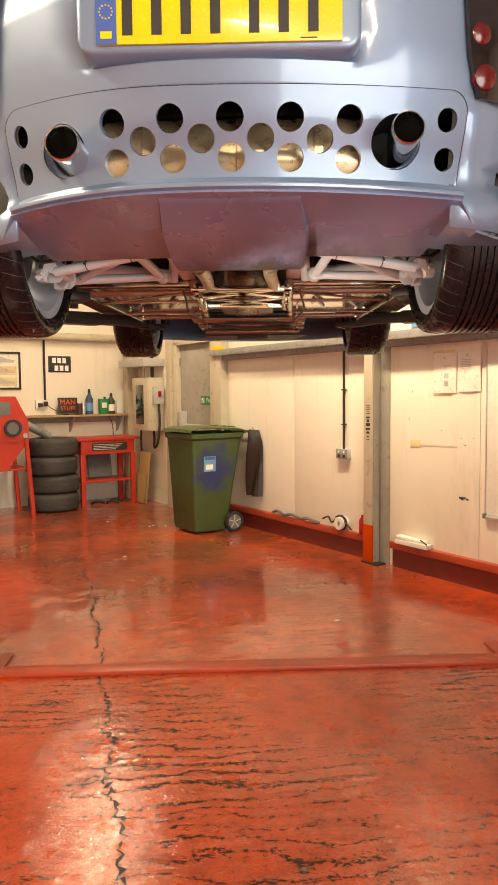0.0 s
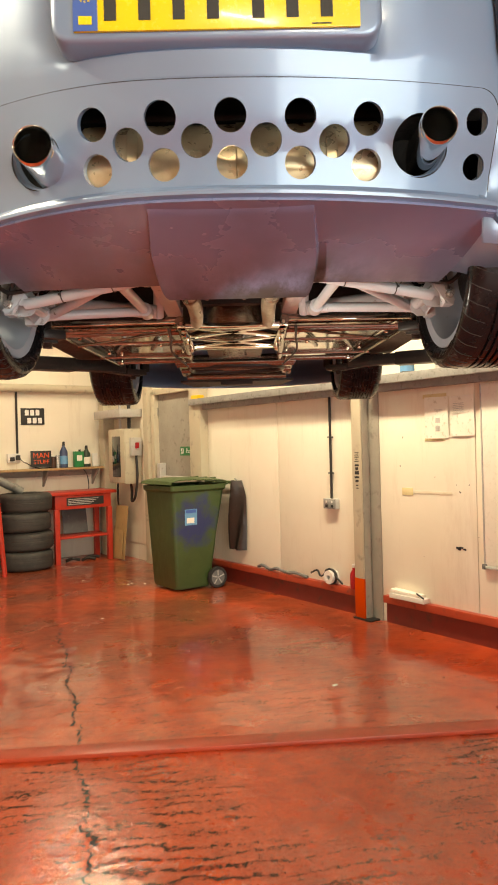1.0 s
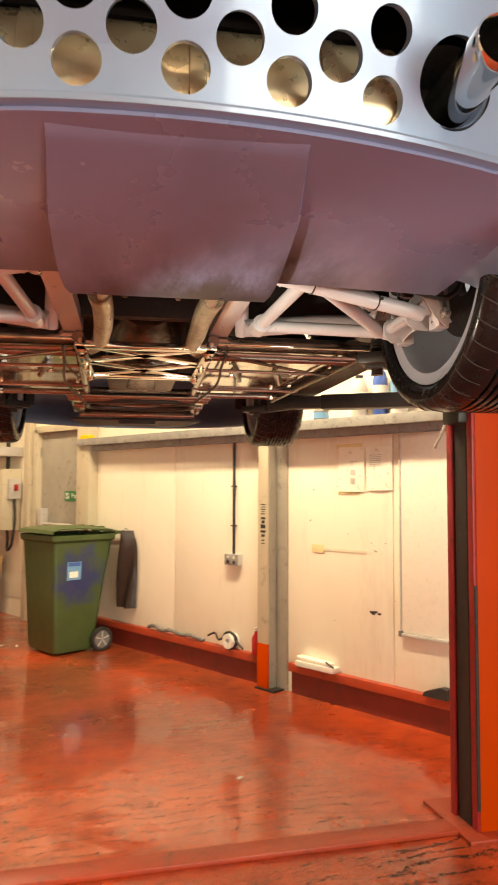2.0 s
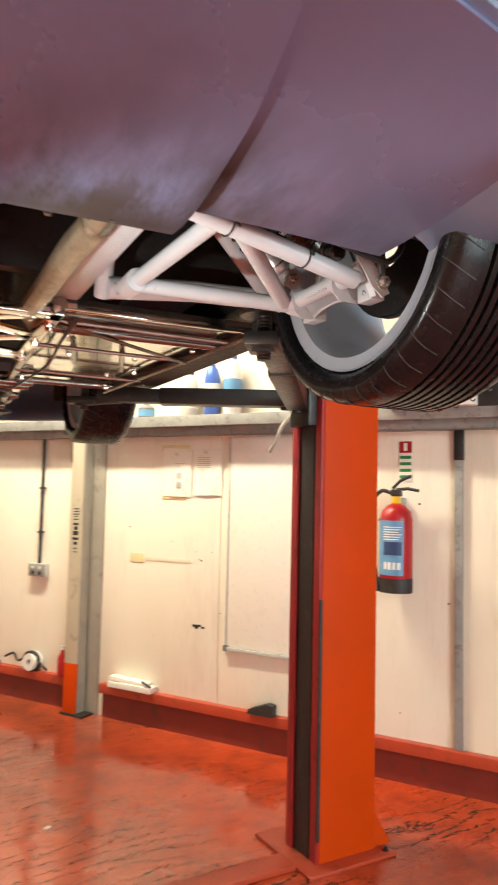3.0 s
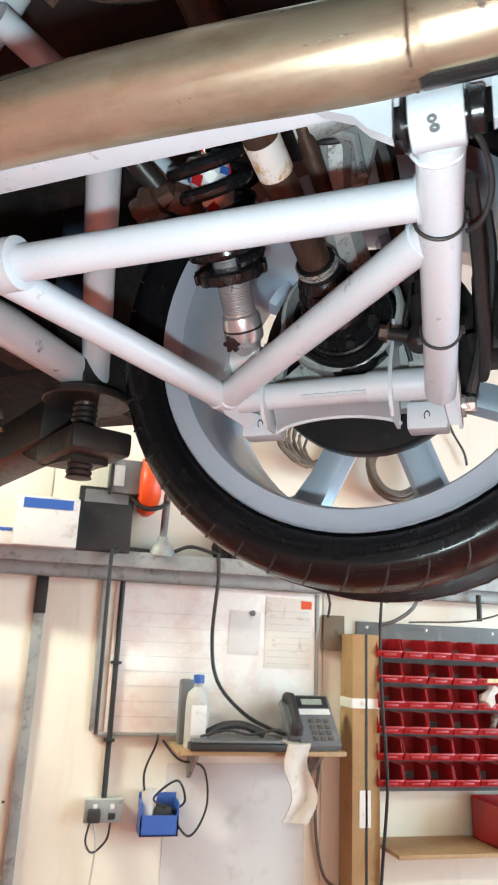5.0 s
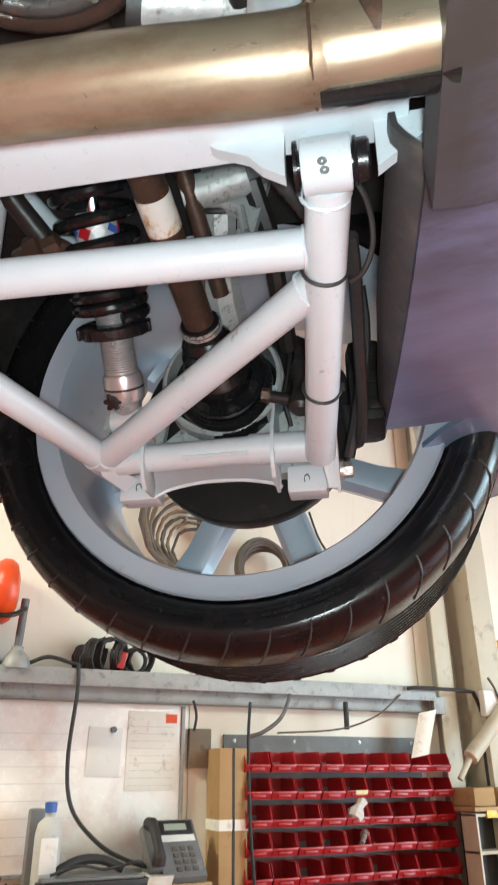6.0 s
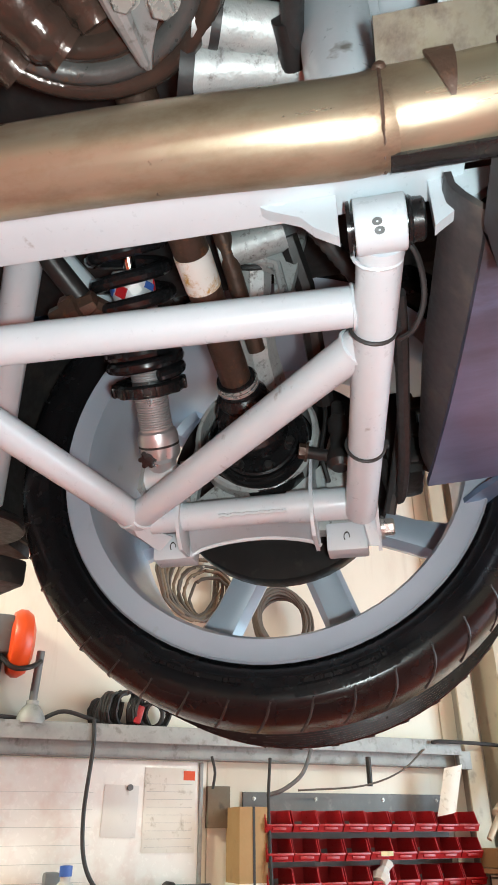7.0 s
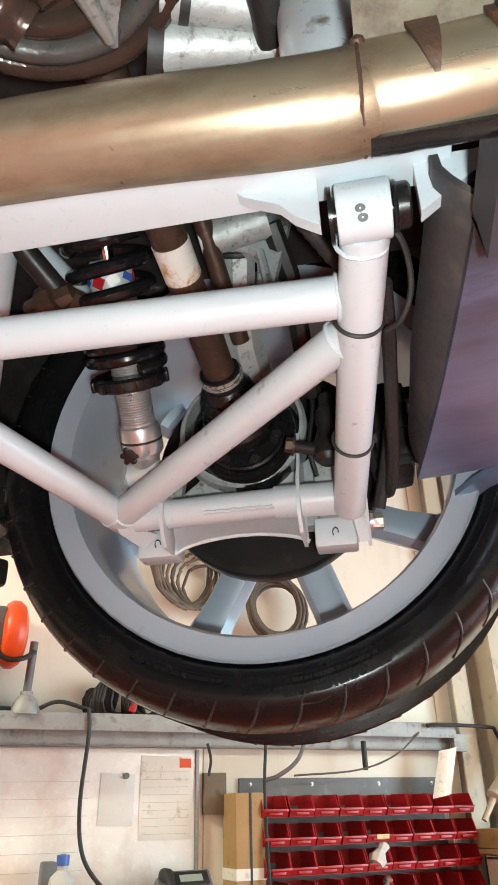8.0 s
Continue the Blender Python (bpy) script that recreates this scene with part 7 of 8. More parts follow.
part("note", box(0.137, 0.163, -0.100, 0.050, 0.0, 0.0012, 0.0, FACE), WHITEPLAST, ph)
part("cradle", box(0.03, 0.20, 0.062, 0.120, -0.020, 0.014, 0.008, FACE), PLASTGREY, ph)
hp = [FACE @ Vector(p) for p in ((0.040, 0.092, 0.020), (0.055, 0.092, 0.040), (0.085, 0.092, 0.050), (0.155, 0.092, 0.050), (0.185, 0.092, 0.040), (0.200, 0.092, 0.020))]
part("handset", tube(hp, 0.020, 12, radii=[0.024, 0.025, 0.018, 0.018, 0.025, 0.024]), BLACK, ph, "dark telephone handset")
for i in range(4):
    for j in range(3):
        part("key", box(0.022 + 0.026 * i, 0.038 + 0.026 * i, -0.080 + 0.034 * j, -0.058 + 0.034 * j, 0.0, 0.004, 0.001, FACE), STONE, ph)
rows = [[(3.70 - 0.015 * math.sin(5 * u + 4 * v), 1.075 - 0.10 * u + 0.02 * math.sin(7 * v), (ZS + 0.03 if v == 0 else ZS + 0.02 - 0.27 * v)) for u in [i / 8 for i in range(9)]] for v in [i / 10 for i in range(11)]]
rows.insert(0, [(3.80, p[1], ZS + 0.035) for p in rows[0]])
single("rag", sheet(rows, thick=0.004), CLOTH, "off-white rag hanging over the shelf edge", "rag")
single("hanging_cable", cable([(3.865, 1.36, 1.90), (3.86, 1.355, 1.80), (3.90, 1.36, 1.55), (3.89, 1.33, 1.38), (3.87, 1.22, 1.26), (3.85, 1.10, 1.20), (3.83, 1.02, 1.18)], 0.008), BLACK, "grey-black cable looping from the ledge to the phone", "cable")
single("hanging_cable", cable([(3.98, 0.84, 1.10), (3.975, 0.86, 0.85), (3.975, 0.83, 0.65), (3.975, 0.77, 0.58), (3.97, 0.70, 0.57)], 0.007), PLASTGREY, "grey cable drooping below the shelf", "cable")
single("wood_block", box(XW - 0.03, XW - 0.002, 0.735, 0.835, 1.52, 1.675, 0.003), surf("dull_brown_board", (0.20, 0.16, 0.11), (0.16, 0.12, 0.08), (0.1, 0.08, 0.06), 6, 90, (0.6, 0.8)), "brown wooden block screwed to the wall", "wood block")
cx = empty("long_carton", pose(3.90, 0.685, 0.21), "tall narrow brown cardboard carton standing against the wall", "carton")
part("carton_body", box(-0.055, 0.085, -0.062, 0.062, 0.0, 1.385, 0.003), CARD, cx)
part("tape_band", box(-0.057, 0.086, -0.064, 0.064, 1.08, 1.12), PAPER, cx)
part("label", box(-0.0575, -0.055, -0.02, 0.03, 0.62, 0.76), PAPER, cx)
part("edge_seam", box(-0.0575, -0.055, -0.006, 0.004, 0.0, 1.385), INK, cx)
single("hanging_cable", cable([(3.86, 0.60, 1.78), (3.85, 0.615, 1.60), (3.82, 0.62, 1.30), (3.82, 0.60, 1.0), (3.83, 0.62, 0.7), (3.84, 0.64, 0.4)], 0.007), BLACK, "black cable hanging beside the carton", "cable")
single("hanging_cable", cable([(3.86, 0.40, 1.82), (3.84, 0.46, 1.72), (3.86, 0.54, 1.66), (3.90, 0.60, 1.64)], 0.009), PLASTGREY, "short grey cable hanging under the ledge", "cable")
single("hanging_cable", cable([(3.87, 0.86, 1.78), (3.87, 0.845, 1.72), (3.88, 0.85, 1.66)], 0.006), BLACK, "short black cable end under the ledge", "cable")
single("hanging_cable", cable([(3.86, -0.20, 1.84), (3.86, -0.05, 1.74), (3.87, 0.15, 1.68), (3.9, 0.45, 1.66)], 0.004), STONE, "thin cable sagging over the parts rack", "cable")
single("pipe_stub", rod((3.88, 0.10, 1.68), (3.88, 0.10, 1.80), 0.012, 12), BLACKSTEEL, "short dark pipe stub under the ledge", "pipe")

# rack of red parts bins
rk = empty("louvre_panel", pose(XW - 0.003, 0.12, 0.94), "grey louvred steel rack panel on the wall", "rack panel")
part("panel", box(-0.012, 0.0, -0.50, 0.55, 0.0, 0.715, 0.002), PLASTGREY, rk)
for r in range(6):
    part("louvre", box(-0.03, -0.012, -0.50, 0.52, 0.052 + 0.1035 * r, 0.088 + 0.1035 * r, 0.003), PLASTGREY, rk)
for y in (-0.45, -0.15, 0.2, 0.5):
    part("screw", bolt((-0.012, y, 0.69), (-0.018, y, 0.69), 0.006), BRIGHT, rk)


def parts_bin():
    b = empty("parts_bin", pose(0, 0, 0), "small open-fronted red plastic parts bin hung on a rack", "parts bin", "red parts bins on the rack")
    w, dpt, h = 0.057, 0.145, 0.080
    bm = bmesh.new()
    t = 0.003
    prof = [(0.0, 0.0), (-dpt + 0.012, 0.0), (-dpt, 0.024), (-dpt + 0.004, 0.030), (-0.120, h), (0.0, h)]
    for y in (-w, w - t):
        lo = [bm.verts.new((x, y, z)) for x, z in prof]
        hi = [bm.verts.new((x, y + t, z)) for x, z in prof]
        bm.faces.new(lo)
        bm.faces.new(hi[::-1])
        for i in range(6):
            bm.faces.new((lo[i], lo[(i + 1) % 6], hi[(i + 1) % 6], hi[i]))
    box(-dpt + 0.012, 0.0, -w, w, 0.0, t, bm=bm)
    box(-t, 0.0, -w, w, 0.0, h, bm=bm)
    sheet([[(-dpt + 0.012, -w, 0.001), (-dpt + 0.012, w, 0.001)], [(-dpt, -w, 0.024), (-dpt, w, 0.024)], [(-dpt + 0.004, -w, 0.028), (-dpt + 0.004, w, 0.028)]], bm)
    part("shell", bm, PLASTRED, b)
    part("front_lip", box(-dpt - 0.004, -dpt + 0.003, -w, w, 0.021, 0.030, 0.002), PLASTRED, b)
    part("label_slot", box(-dpt - 0.001, -dpt + 0.006, -0.030, 0.030, 0.008, 0.018, 0.001), PLASTRED, b)
    return b


first = None
rb = random.Random(9)
for r in range(6):
    for c in range(9):
        m = pose(XW - 0.03, 0.577 - 0.119 * c + rb.uniform(-0.002, 0.002), 0.985 + 0.1035 * r + rb.uniform(-0.0015, 0.0015), 0, 0, rb.uniform(-1, 1))
        if first is None:
            first = parts_bin()
            first.matrix_world = m
        else:
            copy_thing(first, m)
cl = single("plastic_wrap", lathe([(0, 0), (0.03, 0.005), (0.04, 0.03), (0.02, 0.07), (0.03, 0.10), (0, 0.11)], pose(3.84, 0.12, 1.315, 40, 20, 0), 9), WHITEPLAST, "crumpled clear plastic wrap in a parts bin", "plastic wrap")
single("fitting", lathe([(0, 0), (0.012, 0), (0.012, 0.05), (0.02, 0.05), (0.02, 0.07), (0, 0.07)], pose(3.83, 0.09, 1.225, 60, 0, 40), 12), BRIGHT, "small metal fitting in a parts bin", "fitting")
single("bin_label", box(3.8195, 3.8225, 0.05, 0.11, 1.413, 1.43), YELLOWPAPER, "yellow paper label on a parts bin", "label")
big = empty("large_parts_bin", pose(3.96, 0.03, 0.76), "larger red plastic bin holding a yellow-capped bottle", "parts bin")
bm = box(-0.24, 0.0, -0.10, 0.10, 0.0, 0.004)
box(-0.24, 0.0, -0.10, -0.096, 0.0, 0.16, bm=bm)
box(-0.24, 0.0, 0.096, 0.10, 0.0, 0.16, bm=bm)
box(-0.24, -0.235, -0.10, 0.10, 0.0, 0.09, bm=bm)
box(-0.004, 0.0, -0.10, 0.10, 0.0, 0.17, bm=bm)
part("shell", bm, PLASTRED, big)
part("label_slot", box(-0.245, -0.238, -0.06, 0.06, 0.03, 0.06, 0.001), PLASTRED, big)
yb_ = empty("yellow_bottle", pose(3.86, 0.02, 0.765), "small bottle with a bright yellow top", "bottle")
part("bottle_body", lathe([(0, 0), (0.04, 0), (0.04, 0.10), (0.035, 0.12), (0, 0.12)], Matrix(), 20), WHITEPLAST, yb_)
part("top", lathe([(0, 0.12), (0.036, 0.12), (0.034, 0.17), (0.02, 0.20), (0, 0.20)], Matrix(), 20), YELLOWPLAST, yb_)
single("shelf_bracket_board", box(3.72, 3.997, -0.5, 0.60, 0.742, 0.758, 0.002), WOOD, "low timber shelf under the parts rack", "shelf")

# end post with pipes and packets
post(-0.52, "beige steel wall post beside the parts rack", 0.2)
single("trim_7", box(XW - 0.20, XW - 0.002, -0.80, -0.66, 0.0, ZC, 0.006), BEIGE, "beige steel boxed post", "post", "structure")
jb = empty("junction_box", pose(XW - 0.10, -0.70, 1.80), "white junction box with a cable on a post", "junction box")
part("box_body", box(-0.14, -0.10, -0.07, 0.07, -0.05, 0.07, 0.006), WHITEPLAST, jb)
part("lead", cable([(-0.05, 0.46, 0.07), (-0.06, 0.40, 0.075), (-0.06, 0.10, 0.07), (-0.06, 0.06, 0.05), (-0.06, 0.03, -0.04), (-0.06, 0.04, -0.20), (-0.06, 0.04, -0.36)], 0.009), BLACK, jb)
part("lead", cable([(-0.14, 0.03, 0.13), (-0.145, 0.0, 0.08), (-0.15, -0.02, 0.02)], 0.006), STONE, jb)
sb2 = single("small_junction_box", box(-0.03, 0.0, -0.035, 0.035, -0.04, 0.04, 0.004), GALV, "small grey junction box on the ledge end", "junction box", "", pose(XW - 0.10, -0.44, 1.80))
rows = [[(3.86 - 0.02 * math.sin(3 * u), -0.30 - 0.10 * u + 0.07 * v, 1.76 - 0.20 * v + 0.02 * u) for u in [i / 6 for i in range(7)]] for v in [i / 6 for i in range(7)]]
single("paper_bag", sheet(rows, thick=0.004), PAPER, "white paper packet hanging from the ledge end", "packet")
single("roll_tube", tube([(3.75, -0.80, 1.84), (3.73, -0.47, 1.56), (3.73, -0.465, 1.555), (3.735, -0.40, 1.47)], 0.035, 20, radii=[0.036, 0.036, 0.014, 0.013]), BEIGE, "light grey tube leaning by the post", "tube")
for (y, z, w, mat_, lb) in ((-0.50, 1.36, 0.06, CARD, "small brown carton on the shelf beside the rack"), (-0.66, 1.36, 0.08, CARD, "small brown carton on the shelf beside the rack")):
    single("small_carton", box(3.70, 3.86, y - w, y + w, z, z + 0.075, 0.003), mat_, lb, "carton")
single("carton_shelf", box(3.66, 3.80, -1.0, -0.40, 1.34, 1.358, 0.002), WOOD, "short timber shelf beside the rack", "shelf")
pg = empty("pigeonhole_unit", pose(3.66, -0.40, 0.74), "grey pigeonhole shelf unit with dark empty compartments", "shelf unit")
part("back", box(0.10, 0.11, -0.55, 0.0, 0.0, 0.595), BLACKSTEEL, pg)
for k in range(4):
    part("upright", box(0.0, 0.10, -0.55 + 0.18 * k, -0.54 + 0.18 * k, 0.0, 0.595, 0.002), BEIGE, pg)
for k in range(5):
    part("shelf", box(0.002, 0.10, -0.54, -0.0, 0.145 * k, 0.145 * k + 0.012, 0.002), BEIGE, pg)
single("shelf_tag", box(3.655, 3.659, -0.52, -0.46, 1.315, 1.345, 0.001), YELLOWPLAST, "yellow tag on the shelf edge", "tag")
single("yellow_marker", box(3.79, 3.80, -0.86, -0.80, 2.07, 2.13, 0.003), YELLOWPLAST, "small yellow tag on the post", "tag")

# ---- on the ledge ----
ZL = 1.874
wl = empty("work_light", pose(3.90, 1.60, ZL), "orange work light on a short metal stand on the ledge", "work light")
part("foot", lathe([(0, 0), (0.055, 0), (0.056, 0.02), (0.045, 0.045), (0.030, 0.065), (0.024, 0.07), (0.024, 0.085), (0, 0.085)], Matrix(), 24), GALV, wl)
part("stem", rod((0, 0, 0.08), (0, -0.008, 0.275), 0.016, 14), PLASTGREY, wl)
part("lamp_body", lathe([(0, -0.045), (0.075, -0.045), (0.115, -0.030), (0.132, -0.005), (0.132, 0.020), (0.118, 0.040), (0.085, 0.050), (0, 0.050)], pose(0.0, 0.075, 0.300, -90, 0, 0), 36), ORANGE, wl, "rounded red-orange lamp body")
part("lens_frame", box(-0.075, 0.075, 0.115, 0.245, 0.245, 0.395, 0.016), PLASTGREY, wl, "boxy grey lens hood")
part("lens", box(-0.0785, -0.075, 0.190, 0.235, 0.275, 0.365, 0.004), LIGHTGREY, wl)
part("hood_rim", box(-0.082, 0.082, 0.240, 0.252, 0.238, 0.402, 0.006), BLACKSTEEL, wl)
part("handle", cable([(-0.05, 0.15, 0.235), (-0.08, 0.10, 0.190), (-0.08, 0.04, 0.195), (-0.03, -0.008, 0.230)], 0.010), BLACKSTEEL, wl)
part("strut", rod((-0.03, 0.16, 0.19), (-0.03, 0.20, 0.0), 0.005, 8), BLACKSTEEL, wl)
part("lead", cable([(0.0, -0.04, 0.02), (-0.02, -0.12, 0.05), (-0.02, -0.22, 0.03), (0, -0.30, 0.015)], 0.008), BLACK, wl)
part("lead", cable([(0.0, 0.04, 0.02), (-0.03, 0.15, 0.02), (-0.06, 0.20, 0.0), (-0.075, 0.215, -0.06), (-0.072, 0.21, -0.7)], 0.008), BLACK, wl)
ch_ = empty("cable_coil", pose(3.91, 1.24, ZL), "heap of coiled black cable with red plugs on the ledge", "cable")
for i, (dy, rr_, tl) in enumerate(((0.03, 0.062, 0.3), (-0.03, 0.066, -0.2), (-0.08, 0.058, 0.5), (-0.16, 0.055, -0.4), (0.07, 0.050, 0.1))):
    part("coil", coil((-0.02 + 0.008 * i, dy, rr_ + 0.006), (0.6, tl + 0.5, 0.15), rr_, 4, 0.0065, 0.012, 8, 18, 0.5 * i, 0.14), BLACK, ch_)
part("coil", coil((-0.01, -0.12, 0.055), (1, -0.3, 0.1), 0.048, 3, 0.008, 0.012, 8, 18, 0, 0.12), BLACK, ch_)
part("plug", box(-0.05, 0.0, -0.06, -0.03, 0.03, 0.10, 0.006, pose(0, 0, 0, 15, 0, 0)), PLASTRED, ch_)
bxs = [("black_case", 3.90, 1.86, 0.12, 0.27, 0.05, BLACKSTEEL, "flat black case standing on the ledge", "case"),
       ("white_carton", 3.89, 2.09, 0.13, 0.20, 0.09, WHITEPLAST, "white carton with a blue lid on the ledge", "carton"),
       ("white_packet", 3.90, 2.30, 0.11, 0.07, 0.075, WHITEPLAST, "crumpled white packet on the ledge", "packet")]
for nm, x, y, w, h, dd, mt, lb, cat in bxs:
    e = empty(nm, pose(x, y, ZL), lb, cat)
    part("body", box(-dd, dd, -w, w * 0.9, 0.0, h, 0.006), mt, e)
    part("band", box(-dd - 0.002, -dd, -w * 0.8, w * 0.7, h * 0.75, h * 0.95), PLASTBLUE if nm != "black_case" else PLASTGREY, e)
for i, (y, h, r, mt, lb, cap) in enumerate(((3.50, 0.33, 0.045, PLASTBLUE, "blue plastic fluid bottle on the ledge", WHITEPLAST), (3.36, 0.36, 0.05, WHITEPLAST, "white plastic fluid bottle on the ledge", PLASTBLUE), (3.66, 0.28, 0.05, LIGHTGREY, "pale grey plastic fluid bottle on the ledge", BLACK), (3.98, 0.10, 0.05, PLASTGREY, "low dark tin on the ledge", LIGHTGREY))):
    e = empty("fluid_bottle" if h > 0.2 else "tin", pose(3.925, y, ZL), lb, "bottle" if h > 0.2 else "tin")
    part("bottle_body", lathe([(0, 0), (r, 0), (r * 1.04, 0.01), (r * 1.04, h * 0.7), (r * 0.8, h * 0.85), (r * 0.4, h * 0.92), (r * 0.4, h * 0.94), (0, h * 0.94)], Matrix(), 24), mt, e)
    part("cap", lathe([(0, h * 0.94), (r * 0.48, h * 0.94), (r * 0.48, h), (0, h)], Matrix(), 20), cap, e)
    part("label", lathe([(r * 1.05, h * 0.2), (r * 1.06, h * 0.2), (r * 1.06, h * 0.6), (r * 1.05, h * 0.6)], Matrix(), 24, closed=True), BLUELABEL if i % 2 else PAPER, e)
single("lamp_bracket", tube(smooth_path([(3.86, 2.95, 1.86), (3.82, 2.98, 1.80), (3.80, 3.02, 1.70), (3.83, 3.06, 1.66)]), 0.009, 10), GREYPAINT, "grey hook bracket under the ledge", "bracket")
yy = single("yellow_sponge", box(-0.04, 0.04, -0.07, 0.07, 0.0, 0.05, 0.008), YELLOWPLAST, "yellow box at the end of the ledge", "box", "", pose(3.91, 6.86, ZL))

# hoses hung on the wall behind the wheel
hk = empty("hose_coil", pose(XW - 0.06, 0.92, 2.50), "tangled tan air hoses hung in coils on the wall", "hose")
for i in range(9):
    part("hose", coil((-0.03 - 0.008 * i, 0.016 * i - 0.06, -0.05 + 0.012 * i), (1, 0.1 * (i - 2), 0.05), 0.10 + 0.014 * i, 1.9, 0.007, 0.01, 8, 22, 0.6 * i, 0.10), ROPE if i % 2 else STONE, hk)
part("hook", rod((0.055, 0, 0.07), (-0.08, 0, 0.08), 0.006, 8), GALV, hk)
hk2 = empty("hose_coil", pose(XW - 0.06, 0.50, 2.45), "dark brown cable hung in neat coils on the wall", "cable")
for i in range(11):
    part("cable", coil((-0.02 - 0.010 * i, 0.006 * (i - 3), -0.08), (1, 0.03 * (i - 3), 0), 0.125 + 0.010 * (i % 4), 1.6, 0.008, 0.006, 8, 26, 0.4 * i, 0.03), STONE, hk2)
part("hook", rod((0.055, 0, 0.06), (-0.10, 0, 0.07), 0.006, 8), GALV, hk2)
single("hanging_cable", cable([(3.97, 0.20, 2.75), (3.96, 0.16, 2.62), (3.96, 0.10, 2.52), (3.965, 0.08, 2.45)], 0.006), BLACK, "black cable end hanging on the wall", "cable")

# ---- bin and bag ----
def wheelie_bin():
    b = empty("wheelie_bin", pose(3.545, 6.60, 0, 0, 0, -90) @ Matrix.Diagonal((1.05, 1.05, 1.02, 1)), "dark green wheelie bin with blue spray paint and a torn sticker", "wheelie bin")
    rows = []
    for z, hx, hy0, hy1 in ((0.02, 0.215, -0.205, 0.150), (0.05, 0.225, -0.215, 0.160), (0.5, 0.245, -0.235, 0.225), (0.93, 0.265, -0.255, 0.300), (0.95, 0.285, -0.275, 0.320), (0.99, 0.287, -0.277, 0.322), (0.995, 0.275, -0.265, 0.310)):
        c = 0.035
        ring = []
        for sx, sy, a0 in ((1, 1, 0), (-1, 1, 90), (-1, -1, 180), (1, -1, 270)):
            y = hy1 if sy > 0 else hy0
            for k in range(5):
                a = radians(a0 + 22.5 * k)
                ring.append((sx * (hx - c) + c * math.cos(a), y - sy * c + c * math.sin(a), z))
        rows.append(ring + ring[:1])
    part("body", sheet(rows), BINBODY, b, "green plastic tub with scuffs and blue spray paint")
    lid = [[(x * (0.292 - 0.02 * k), -0.288 + 0.635 * (0.5 + y / 2), 0.997 + 0.05 * k - 0.012 * y + 0.016 * k * (1 - x * x)) for x in (-1, -0.6, -0.2, 0.2, 0.6, 1)] for k, y in ((0, -1), (0.5, -0.96), (0.9, -0.7), (1, -0.2), (1, 0.3), (0.9, 0.8), (0.5, 1.0))]
    part("lid", sheet(lid, thick=0.008), BINGREEN, b, "green ribbed lid, shut")
    for x in (-0.16, 0, 0.16):
        part("lid_rib", tube([(x, -0.24, 1.043), (x, 0.28, 1.050)], 0.006, 6), BINGREEN, b)
    part("handle_bar", tube([(-0.25, 0.385, 1.0), (0.25, 0.385, 1.0)], 0.014, 12), BINGREEN, b)
    for x in (-0.22, 0, 0.22):
        part("handle_stay", tube([(x, 0.295, 0.97), (x, 0.385, 1.0)], 0.012, 8), BINGREEN, b)
    part("axle", rod((-0.29, 0.195, 0.10), (0.29, 0.195, 0.10), 0.011, 10), GALV, b)
    for s in (-1, 1):
        w = part("wheel", lathe([(0.075, -0.022), (0.095, -0.022), (0.10, -0.012), (0.10, 0.012), (0.095, 0.022), (0.075, 0.022)], pose(s * 0.27, 0.195, 0.10, 0, 90, 0), 32, closed=True), BLACK, b, "black rubber wheel")
        part("wheel_hub", lathe([(0, -0.015), (0.074, -0.015), (0.074, 0.015), (0, 0.015)], pose(s * 0.27, 0.195, 0.10, 0, 90, 0), 24), PLASTGREY, w)
        for k in range(5):
            a = 2 * math.pi * k / 5
            part("hub_rib", box(-0.017, 0.017, -0.005, 0.005, 0.015, 0.07, 0.001, pose(s * 0.27, 0.195, 0.10) @ Matrix.Rotation(a, 4, "X")), LIGHTGREY, w)
    return b


wbn = wheelie_bin()
# spray patch and sticker on the side that faces the room
def bin_face(u, z, o):
    """A point on the bin's room side: u along it, o outwards."""
    hx = float(np.interp(z, [0.05, 0.5, 0.93], [0.225, 0.245, 0.265]))
    return (hx + o, u, z)


stk = part("sticker", sheet([[bin_face(u, z, 0.004) for u in (-0.13, -0.06, 0.0)] for z in (0.62, 0.70, 0.77)], thick=0.001), BLUELABEL, wbn, "torn blue paper sticker")
part("sticker_band", sheet([[bin_face(u, z, 0.0056) for u in (-0.12, -0.01)] for z in (0.735, 0.765)]), PLASTBLUE, stk)
part("sticker_mark", sheet([[bin_face(u, z, 0.0056) for u in (-0.11, -0.03)] for z in (0.64, 0.69)]), PAPER, stk)
bag = empty("black_bag", pose(XW - 0.01, 6.25, 0.36), "dark leather-like jacket hanging on the wall by the bin", "bag")
rows = []
for v in [i / 12 for i in range(13)]:
    z = 0.68 * v
    wdt = 0.135 * (0.9 + 0.1 * math.sin(3 * v)) * (1 if v < 0.8 else 1 - 2.2 * (v - 0.8))
    rows.append([(-0.01 - 0.11 * math.sin(math.pi * u) ** 0.7 * (0.7 + 0.3 * math.sin(9 * u + 5 * v)), (u - 0.5) * 2 * wdt, z) for u in [i / 14 for i in range(15)]])
part("leather", sheet(rows, thick=0.006), BLACKBAG, bag)
part("hook", rod((0.0, 0, 0.66), (-0.05, 0, 0.70), 0.006, 8), GALV, bag)

